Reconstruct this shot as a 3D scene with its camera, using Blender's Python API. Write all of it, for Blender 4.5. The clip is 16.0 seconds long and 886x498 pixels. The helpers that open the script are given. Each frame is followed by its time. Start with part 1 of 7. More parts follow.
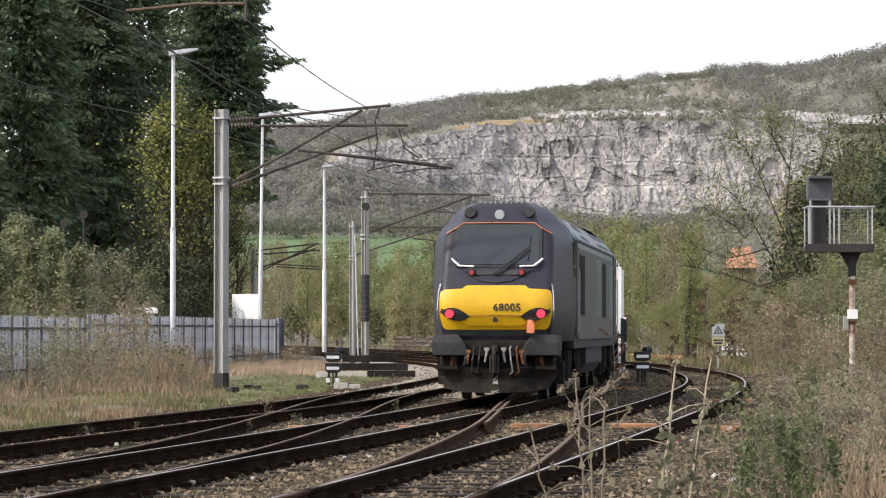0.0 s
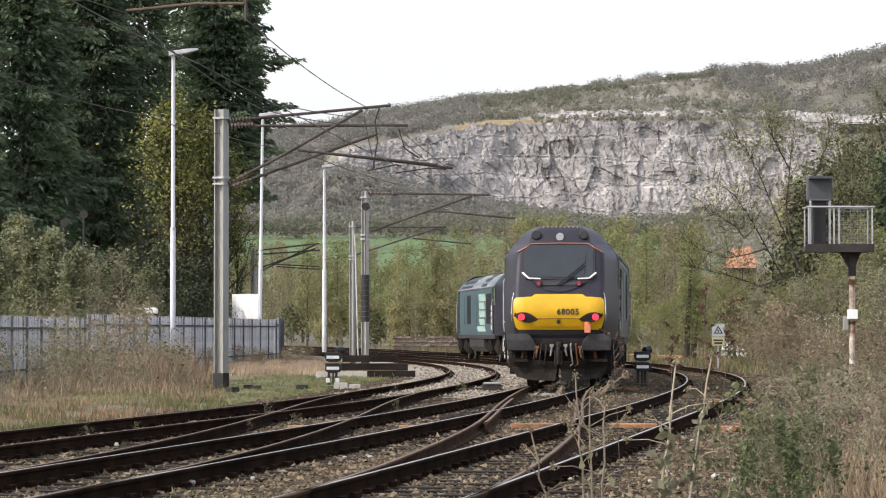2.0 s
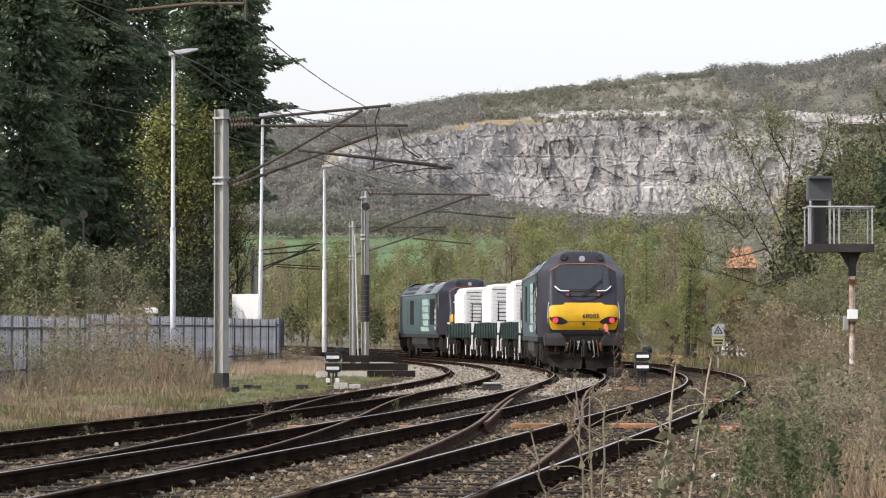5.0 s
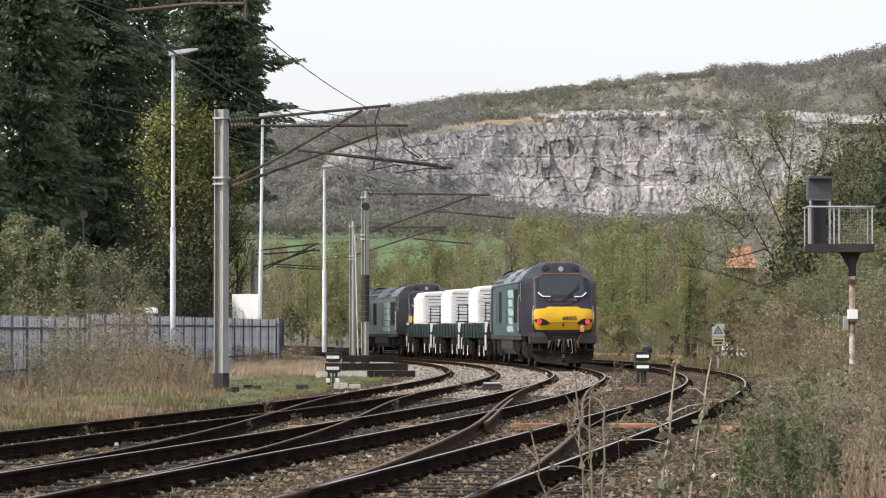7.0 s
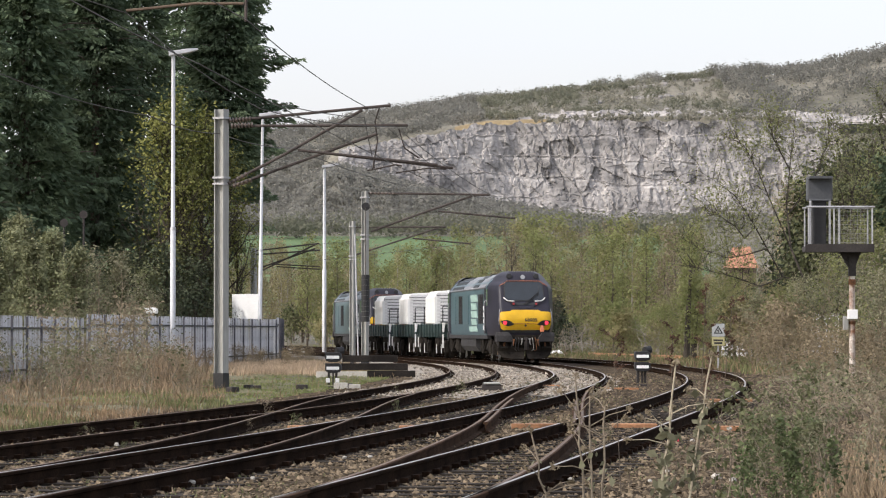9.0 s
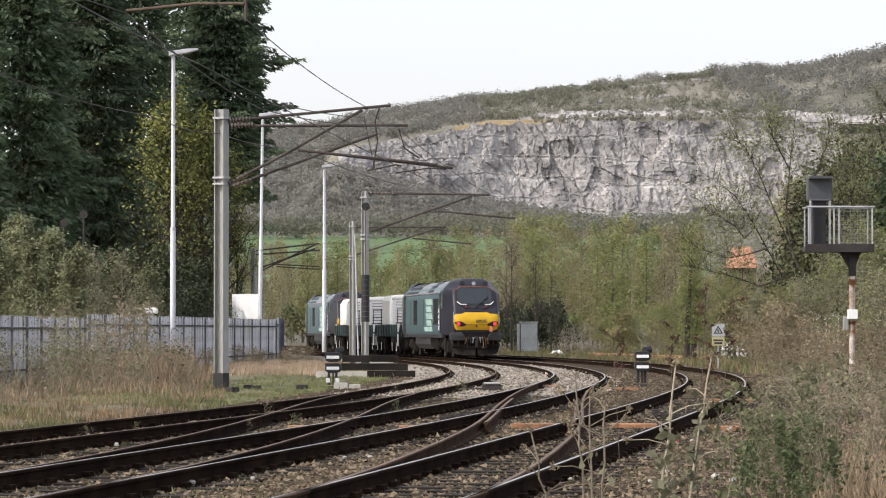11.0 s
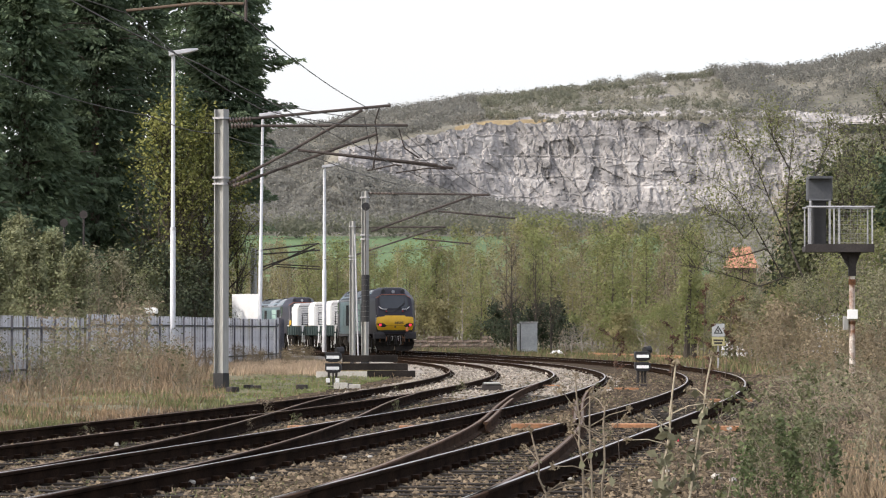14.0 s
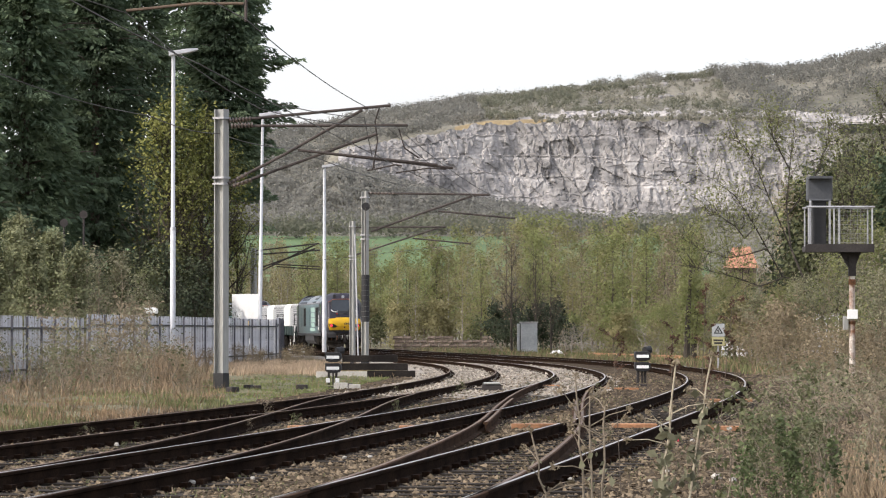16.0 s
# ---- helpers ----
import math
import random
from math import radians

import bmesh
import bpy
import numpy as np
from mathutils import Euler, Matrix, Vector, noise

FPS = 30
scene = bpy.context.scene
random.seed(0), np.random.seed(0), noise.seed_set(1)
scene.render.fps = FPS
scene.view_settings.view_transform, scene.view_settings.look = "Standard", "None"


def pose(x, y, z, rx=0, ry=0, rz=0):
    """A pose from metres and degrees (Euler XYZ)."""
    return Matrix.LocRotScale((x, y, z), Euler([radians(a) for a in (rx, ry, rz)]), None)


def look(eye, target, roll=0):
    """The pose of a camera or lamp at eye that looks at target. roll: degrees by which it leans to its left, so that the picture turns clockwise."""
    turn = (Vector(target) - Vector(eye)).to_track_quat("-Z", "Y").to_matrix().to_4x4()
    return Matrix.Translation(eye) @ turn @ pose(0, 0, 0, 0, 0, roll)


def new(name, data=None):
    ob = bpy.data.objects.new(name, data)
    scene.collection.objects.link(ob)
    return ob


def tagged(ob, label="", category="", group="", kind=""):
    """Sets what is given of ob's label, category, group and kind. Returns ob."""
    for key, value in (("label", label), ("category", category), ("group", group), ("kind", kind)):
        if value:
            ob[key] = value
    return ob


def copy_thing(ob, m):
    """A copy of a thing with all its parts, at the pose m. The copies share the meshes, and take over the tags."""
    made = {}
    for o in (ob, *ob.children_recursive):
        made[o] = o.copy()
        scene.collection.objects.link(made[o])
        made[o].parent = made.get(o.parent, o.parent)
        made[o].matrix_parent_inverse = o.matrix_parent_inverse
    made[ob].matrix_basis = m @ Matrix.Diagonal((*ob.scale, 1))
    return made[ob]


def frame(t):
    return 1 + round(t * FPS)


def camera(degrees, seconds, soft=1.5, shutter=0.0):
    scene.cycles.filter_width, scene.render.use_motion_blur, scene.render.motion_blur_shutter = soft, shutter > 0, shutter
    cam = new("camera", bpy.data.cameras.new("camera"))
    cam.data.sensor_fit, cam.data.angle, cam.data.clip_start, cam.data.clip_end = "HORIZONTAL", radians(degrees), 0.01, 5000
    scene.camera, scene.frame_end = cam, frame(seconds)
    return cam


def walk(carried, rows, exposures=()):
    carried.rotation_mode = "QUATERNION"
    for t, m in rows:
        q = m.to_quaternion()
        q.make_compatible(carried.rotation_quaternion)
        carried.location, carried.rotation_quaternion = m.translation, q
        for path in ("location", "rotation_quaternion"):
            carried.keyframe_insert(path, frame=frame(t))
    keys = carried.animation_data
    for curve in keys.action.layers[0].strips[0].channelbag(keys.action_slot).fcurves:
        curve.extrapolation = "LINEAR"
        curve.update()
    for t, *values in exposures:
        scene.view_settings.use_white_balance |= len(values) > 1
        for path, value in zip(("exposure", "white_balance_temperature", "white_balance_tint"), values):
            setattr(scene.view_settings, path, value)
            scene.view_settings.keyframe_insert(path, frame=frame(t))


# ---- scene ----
# Camera: on a tripod at a station platform's end, long lens, looking along the tracks.
# z = 0 is the ballast, the rails' running surface lies at RAIL.
RAIL = 0.16
EYE_Z = RAIL + 1.33
cam = camera(15.94, 16.0, soft=1.15)
walk(cam, [(0.0, pose(0, 0, EYE_Z, 90 + 1.473, 0, 0)), (16.0, pose(0, 0, EYE_Z, 90 + 1.473, 0, 0))],
     exposures=[(0.0, 0.20), (2.0, 0.20), (4.0, 0.15), (7.0, 0.09), (9.0, 0.08), (12.5, 0.17), (16.0, 0.21)])

# World and sun: bright hazy spring day under thin white cloud, sun high on the left.
SUN_AZ, SUN_EL = radians(-116), radians(42)   # azimuth clockwise from +y
world = bpy.data.worlds.new("sky")
scene.world = world
world.use_nodes = True
wn = world.node_tree
sky = wn.nodes.new("ShaderNodeTexSky")
sky.sky_type = "NISHITA"
sky.sun_disc = False
sky.sun_elevation, sky.sun_rotation = SUN_EL, SUN_AZ
sky.air_density, sky.dust_density, sky.ozone_density = 1.0, 4.0, 1.0
wn.nodes["Background"].inputs["Strength"].default_value = 0.12
wn.links.new(sky.outputs[0], wn.nodes["Background"].inputs["Color"])
# thin white cloud all over the sky
haze = wn.nodes.new("ShaderNodeBackground")
haze.inputs["Color"].default_value, haze.inputs["Strength"].default_value = (1.0, 0.965, 1.015, 1), 0.62
veil = wn.nodes.new("ShaderNodeAddShader")
wn.links.new(wn.nodes["Background"].outputs[0], veil.inputs[0])
wn.links.new(haze.outputs[0], veil.inputs[1])
wn.links.new(veil.outputs[0], wn.nodes["World Output"].inputs["Surface"])
sun_data = bpy.data.lights.new("sun", "SUN")
sun_data.energy, sun_data.angle, sun_data.color = 2.9, radians(0.8), (1.0, 0.948, 0.905)
sun = new("sun", sun_data)
sun_way = Vector((math.sin(SUN_AZ) * math.cos(SUN_EL), math.cos(SUN_AZ) * math.cos(SUN_EL), math.sin(SUN_EL)))
sun.matrix_world = look(sun_way * 300, (0, 0, 0))


# ---- materials ----
def material(name, col, rough=0.7, metal=0.0, var=0.25, scale=3.0, fine=40.0, bump=0.15, alt=None, obj_rand=0.0,
             island=0.0, spec=0.5, trans=0.0, emit=None, depth=0.01, streak=None, sheet=False, bias=0.0):
    """Node material: colour varied at two scales, fine relief."""
    m = bpy.data.materials.new(name)
    m.use_nodes = True
    nt = m.node_tree
    N, L = nt.nodes, nt.links
    b = N["Principled BSDF"]
    b.inputs["Roughness"].default_value = rough
    b.inputs["Metallic"].default_value = metal
    b.inputs["Specular IOR Level"].default_value = spec
    tc = N.new("ShaderNodeTexCoord")
    vec = tc.outputs["Object"]
    if sheet:
        g = N.new("ShaderNodeNewGeometry")
        vec = g.outputs["Position"]
    if streak:
        mp = N.new("ShaderNodeMapping")
        mp.inputs["Scale"].default_value = streak
        L.new(vec, mp.inputs["Vector"])
        vec = mp.outputs["Vector"]
    n1, n2 = N.new("ShaderNodeTexNoise"), N.new("ShaderNodeTexNoise")
    n1.inputs["Scale"].default_value, n1.inputs["Detail"].default_value = scale, 5
    n2.inputs["Scale"].default_value, n2.inputs["Detail"].default_value = fine, 3
    L.new(vec, n1.inputs["Vector"]), L.new(vec, n2.inputs["Vector"])
    mix = N.new("ShaderNodeMix")
    mix.data_type = "RGBA"
    dark = [c * (1 - var) for c in col]
    lite = list(alt) if alt else [min(1, c * (1 + var)) for c in col]
    mix.inputs["A"].default_value, mix.inputs["B"].default_value = (*dark, 1), (*lite, 1)
    ramp = N.new("ShaderNodeMapRange")
    ramp.inputs["From Min"].default_value, ramp.inputs["From Max"].default_value = 0.33 + bias, 0.67 + bias * 0.5
    L.new(n1.outputs["Fac"], ramp.inputs["Value"])
    L.new(ramp.outputs["Result"], mix.inputs["Factor"])
    hsv = N.new("ShaderNodeHueSaturation")
    val = N.new("ShaderNodeMapRange")
    val.inputs["From Min"].default_value, val.inputs["From Max"].default_value = 0.3, 0.7
    val.inputs["To Min"].default_value, val.inputs["To Max"].default_value = 1 - var * 0.8, 1 + var * 0.8
    L.new(n2.outputs["Fac"], val.inputs["Value"])
    out = val.outputs["Result"]
    for on, src in ((obj_rand, "ShaderNodeObjectInfo"), (island, "ShaderNodeNewGeometry")):
        if on:
            r = N.new(src)
            mr = N.new("ShaderNodeMapRange")
            mr.inputs["To Min"].default_value, mr.inputs["To Max"].default_value = 1 - on, 1 + on
            L.new(r.outputs["Random" if src == "ShaderNodeObjectInfo" else "Random Per Island"], mr.inputs["Value"])
            mu = N.new("ShaderNodeMath")
            mu.operation = "MULTIPLY"
            L.new(out, mu.inputs[0]), L.new(mr.outputs["Result"], mu.inputs[1])
            out = mu.outputs[0]
    L.new(out, hsv.inputs["Value"])
    L.new(mix.outputs["Result"], hsv.inputs["Color"])
    L.new(hsv.outputs["Color"], b.inputs["Base Color"])
    if bump:
        bp = N.new("ShaderNodeBump")
        bp.inputs["Strength"].default_value, bp.inputs["Distance"].default_value = bump, depth
        L.new(n2.outputs["Fac"], bp.inputs["Height"])
        L.new(bp.outputs["Normal"], b.inputs["Normal"])
    if trans:
        tr = N.new("ShaderNodeBsdfTranslucent")
        ms = N.new("ShaderNodeMixShader")
        ms.inputs["Fac"].default_value = trans
        L.new(hsv.outputs["Color"], tr.inputs["Color"])
        L.new(b.outputs["BSDF"], ms.inputs[1]), L.new(tr.outputs["BSDF"], ms.inputs[2])
        L.new(ms.outputs["Shader"], N["Material Output"].inputs["Surface"])
    if emit:
        b.inputs["Emission Color"].default_value = (*emit[:3], 1)
        b.inputs["Emission Strength"].default_value = emit[3]
    return m


M = {}
M["soil"] = material("soil and short dry grass", (0.125, 0.105, 0.062), 0.95, scale=0.35, fine=9, var=0.35, alt=(0.135, 0.130, 0.066), bump=0.5, depth=0.05, sheet=True)
M["ballast"] = material("ballast", (0.058, 0.043, 0.028), 0.95, spec=0.05, scale=0.7, fine=14, var=0.5, alt=(0.088, 0.068, 0.046), bump=0.9, depth=0.05, sheet=True)
M["pale_bed"] = material("clean pale ballast", (0.25, 0.222, 0.185), 0.95, spec=0.2, scale=0.9, fine=12, var=0.35, alt=(0.38, 0.345, 0.295), bump=1.0, depth=0.06, sheet=True)
M["dark_bed"] = material("oily dark ballast", (0.028, 0.023, 0.019), 0.95, spec=0.15, scale=0.8, fine=14, var=0.4, alt=(0.055, 0.045, 0.036), bump=0.9, depth=0.05, sheet=True)
M["stone"] = material("ballast stone", (0.140, 0.110, 0.075), 0.95, spec=0.05, scale=5, fine=60, var=0.2, island=0.7)
M["pale_stone"] = material("pale ballast stone", (0.27, 0.24, 0.20), 0.95, spec=0.05, scale=5, fine=60, var=0.2, island=0.6)
M["rail_side"] = material("rusty rail side", (0.019, 0.0115, 0.0075), 0.95, scale=2, fine=40, var=0.45, spec=0.02, sheet=True)
M["rail_rust"] = material("brown rusted rail", (0.050, 0.030, 0.019), 0.95, spec=0.04, scale=2, fine=40, var=0.35, sheet=True)
M["rail_top"] = material("worn rail head", (0.36, 0.335, 0.31), 0.42, 0.8, scale=1, fine=30, var=0.15, bump=0.05, sheet=True)
M["rail_dull"] = material("brown rail head", (0.105, 0.072, 0.050), 0.8, 0.0, scale=1, fine=30, var=0.3, bump=0.1, sheet=True)
M["sleeper"] = material("weathered sleeper", (0.030, 0.025, 0.020), 0.95, spec=0.15, scale=2, fine=30, var=0.35, obj_rand=0.3, streak=(1, 6, 6))
M["rust_board"] = material("orange rusted board", (0.34, 0.17, 0.085), 0.9, scale=3, fine=25, var=0.3, obj_rand=0.2)
M["black_timber"] = material("tarred timber", (0.018, 0.015, 0.013), 0.9, spec=0.2, scale=2, fine=20, var=0.4)
M["concrete"] = material("weathered concrete", (0.42, 0.40, 0.36), 0.9, scale=1.2, fine=25, var=0.18)
M["galv"] = material("galvanised steel", (0.40, 0.40, 0.41), 0.5, 0.55, scale=1.5, fine=30, var=0.15)
M["lamp_steel"] = material("pale galvanised lamp steel", (0.52, 0.53, 0.55), 0.5, 0.25, scale=1.5, fine=30, var=0.12)
M["galv_dull"] = material("dull galvanised mast", (0.33, 0.33, 0.31), 0.6, 0.3, scale=1.2, fine=20, var=0.15, streak=(1, 1, 0.15))
M["iron"] = material("dark weathered iron", (0.035, 0.03, 0.028), 0.75, 0.2, scale=2, fine=30, var=0.3)
M["arm"] = material("brown cantilever tube", (0.06, 0.048, 0.042), 0.7, 0.3, scale=2, fine=30, var=0.3)
M["wire"] = material("contact wire", (0.07, 0.065, 0.06), 0.6, 0.5, bump=0)
M["insul"] = material("brown porcelain", (0.10, 0.075, 0.06), 0.3, scale=3, var=0.2, bump=0)
M["fence"] = material("galvanised palisade pale", (0.58, 0.58, 0.61), 0.6, 0.1, scale=0.5, fine=8, var=0.26, obj_rand=0.13, streak=(1, 1, 0.3))
# galvanised posts, with their shaded side put into the colour
M["fence_shaded"] = material("galvanised fence steel coloured as in shade", (0.085, 0.085, 0.10), 0.7, 0.2, scale=1.5, fine=20, var=0.3)
M["white"] = material("white paint", (0.82, 0.82, 0.81), 0.55, scale=2, fine=20, var=0.05)
M["enamel"] = material("glossy white enamel", (0.93, 0.93, 0.92), 0.3, scale=3, fine=20, var=0.04, bump=0.02)
M["black"] = material("black paint", (0.014, 0.014, 0.015), 0.6, scale=2, fine=20, var=0.3)
M["rust_post"] = material("peeling rusty white paint", (0.27, 0.12, 0.06), 0.85, scale=4.5, fine=30, var=0.3, alt=(0.66, 0.63, 0.57), bias=0.03)
M["rust_dark"] = material("dark rust", (0.16, 0.07, 0.03), 0.9, scale=4, fine=30, var=0.4)
M["grey_box"] = material("grey signal enamel", (0.062, 0.066, 0.072), 0.7, scale=2, fine=20, var=0.15)
M["cabinet"] = material("light grey cabinet", (0.36, 0.38, 0.38), 0.6, scale=1.5, fine=15, var=0.15)
M["yellow_sign"] = material("sign yellow", (0.42, 0.39, 0.20), 0.5, scale=3, var=0.1)
M["roof_orange"] = material("orange roof tile", (0.38, 0.19, 0.12), 0.8, scale=3, fine=14, var=0.25)
M["wall_stone"] = material("rubble stone", (0.15, 0.115, 0.09), 0.9, scale=1.5, fine=8, var=0.35, bump=0.7, depth=0.05, obj_rand=0.25)
M["loco_blue"] = material("dark blue-grey paint", (0.021, 0.020, 0.030), 0.45, spec=0.3, scale=1.3, fine=30, var=0.2, bump=0.03)
M["loco_side"] = material("teal body side paint", (0.048, 0.095, 0.115), 0.35, scale=1.0, fine=20, var=0.2, bump=0.03)
M["loco_panel"] = material("grey-green side panel paint", (0.046, 0.052, 0.049), 0.5, scale=0.8, fine=14, var=0.22, bump=0.03, streak=(1, 1, 0.4))
M["loco_yellow"] = material("warning yellow paint", (0.62, 0.365, 0.006), 0.42, scale=2, fine=30, var=0.08, bump=0.03)
M["loco_orange"] = material("orange lining", (0.42, 0.15, 0.08), 0.5, var=0.1)
M["loco_roof"] = material("grey roof panel", (0.22, 0.23, 0.245), 0.55, scale=1.0, fine=10, var=0.25)
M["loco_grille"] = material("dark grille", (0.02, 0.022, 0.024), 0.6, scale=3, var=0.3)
M["loco_skirt"] = material("dark grey underframe", (0.025, 0.024, 0.025), 0.8, scale=2, fine=15, var=0.35)
M["loco_under"] = material("dirty running gear", (0.020, 0.017, 0.014), 0.92, spec=0.2, scale=2, fine=15, var=0.45)
M["mint"] = material("pale mint graphic", (0.33, 0.47, 0.42), 0.5, scale=2, var=0.08)
M["glass"] = material("tinted cab glass", (0.022, 0.028, 0.034), 0.06, var=0.1, bump=0, spec=0.62)
M["lens"] = material("white lamp lens", (0.36, 0.38, 0.40), 0.15, var=0.05, bump=0)
M["red_on"] = material("lit red tail lamp", (0.8, 0.03, 0.06), 0.3, var=0.05, bump=0, emit=(1.0, 0.05, 0.10, 0.65))
M["red_off"] = material("red marker lens", (0.32, 0.04, 0.05), 0.25, var=0.1, bump=0)
M["tail_orange"] = material("orange tail lamp case", (0.62, 0.20, 0.10), 0.6, var=0.2)
M["cover"] = material("white flask cover paint", (0.78, 0.78, 0.76), 0.55, scale=1.2, fine=15, var=0.06)
M["cover_grey"] = material("ribbed light grey cover end", (0.66, 0.65, 0.64), 0.6, scale=1.2, fine=15, var=0.1)
M["wagon_green"] = material("dark green wagon frame", (0.012, 0.030, 0.028), 0.65, scale=1.5, fine=15, var=0.3)
M["bark"] = material("bark", (0.105, 0.085, 0.066), 0.95, scale=3, fine=30, var=0.35, streak=(1, 1, 0.3))
M["bark_dark"] = material("dark wet bark", (0.055, 0.045, 0.035), 0.95, scale=3, fine=30, var=0.35, streak=(1, 1, 0.3))
M["birch"] = material("pale birch bark", (0.26, 0.235, 0.20), 0.9, scale=2, fine=12, var=0.3)
M["twig"] = material("grey-brown twig", (0.215, 0.178, 0.13), 0.95, scale=3, fine=30, var=0.3)
M["straw"] = material("dry straw", (0.31, 0.235, 0.15), 0.9, scale=0.6, var=0.3, island=0.4, trans=0.2, sheet=True, bump=0)
M["russet"] = material("russet dead grass", (0.235, 0.165, 0.10), 0.9, scale=0.6, var=0.3, island=0.4, trans=0.2, sheet=True, bump=0)
M["lawn"] = material("bright lawn grass", (0.165, 0.195, 0.070), 0.9, scale=0.6, var=0.3, island=0.35, trans=0.25, sheet=True, bump=0)
M["dead_stem"] = material("dead straw-brown stem", (0.255, 0.190, 0.125), 0.9, scale=0.6, var=0.3, island=0.45, trans=0.15, sheet=True, bump=0)
M["pale_straw"] = material("bleached pinkish straw", (0.42, 0.325, 0.23), 0.9, scale=0.6, var=0.25, island=0.35, trans=0.25, sheet=True, bump=0)
M["grass"] = material("spring grass", (0.145, 0.155, 0.066), 0.9, scale=0.6, var=0.3, island=0.4, trans=0.25, sheet=True, bump=0)


def leaf_mat(name, col, alt, trans=0.3, isl=0.28):
    return material(name, col, 0.75, scale=0.5, fine=6, var=0.25 if isl > 0.2 else 0.12, alt=alt, island=isl, obj_rand=0.18, trans=trans, bump=0, spec=0.25)


M["conifer"] = leaf_mat("dark conifer sprays", (0.098, 0.146, 0.090), (0.160, 0.206, 0.116), 0.28)
M["ivy"] = leaf_mat("yellow-green leaves", (0.165, 0.190, 0.055), (0.250, 0.248, 0.075))
M["spring"] = leaf_mat("fresh spring leaves", (0.205, 0.228, 0.090), (0.265, 0.275, 0.118), 0.45, 0.16)
M["olive"] = leaf_mat("olive catkin leaves", (0.25, 0.228, 0.112), (0.30, 0.27, 0.14), 0.45, 0.16)
M["brown"] = leaf_mat("red-brown buds", (0.25, 0.205, 0.14), (0.30, 0.25, 0.17), 0.4, 0.16)
M["bramble"] = leaf_mat("dry bramble leaves", (0.20, 0.158, 0.098), (0.28, 0.228, 0.145), 0.3)
M["shrub"] = leaf_mat("grey-green shrub leaves", (0.18, 0.188, 0.112), (0.255, 0.24, 0.158))
M["willow"] = leaf_mat("olive-green willow leaves", (0.19, 0.205, 0.105), (0.25, 0.258, 0.148))
M["hill_dark"] = leaf_mat("dark juniper scrub", (0.145, 0.150, 0.110), (0.19, 0.19, 0.142), 0.45, 0.1)
M["dark_bush"] = leaf_mat("dark evergreen leaves", (0.045, 0.062, 0.034), (0.075, 0.088, 0.048), 0.2)
M["weed"] = leaf_mat("nettle and bramble leaves", (0.095, 0.115, 0.05), (0.15, 0.15, 0.08))
M["nettle"] = leaf_mat("dark nettle leaves", (0.085, 0.118, 0.046), (0.135, 0.165, 0.075), 0.25)
# hill woodland, scrub and soil: distance haze is put in as extra grey
M["hill_tree"] = leaf_mat("bare woodland greyed for haze", (0.238, 0.236, 0.210), (0.285, 0.280, 0.246), 0.5, 0.1)
M["hill_green"] = leaf_mat("dull green scrub", (0.245, 0.240, 0.192), (0.30, 0.288, 0.232), 0.5, 0.1)
M["meadow"] = material("green meadow", (0.078, 0.132, 0.048), 0.95, scale=0.05, fine=1.5, var=0.2, bump=0.3, sheet=True)
M["hill_soil"] = material("hillside scrub and grass", (0.150, 0.146, 0.112), 0.95, scale=0.03, fine=0.6, var=0.35, alt=(0.20, 0.185, 0.145), bump=0.6, depth=0.6, sheet=True)
M["limestone"] = material("quarried limestone", (0.298, 0.286, 0.275), 0.9, scale=0.10, fine=0.7, var=0.30, alt=(0.43, 0.41, 0.393), bump=0.35, depth=0.5, streak=(1, 1, 1.3), sheet=True)
M["ochre"] = material("ochre quarry grass", (0.25, 0.195, 0.11), 0.95, scale=0.06, fine=0.8, var=0.25, bump=0.5, depth=0.4, sheet=True)


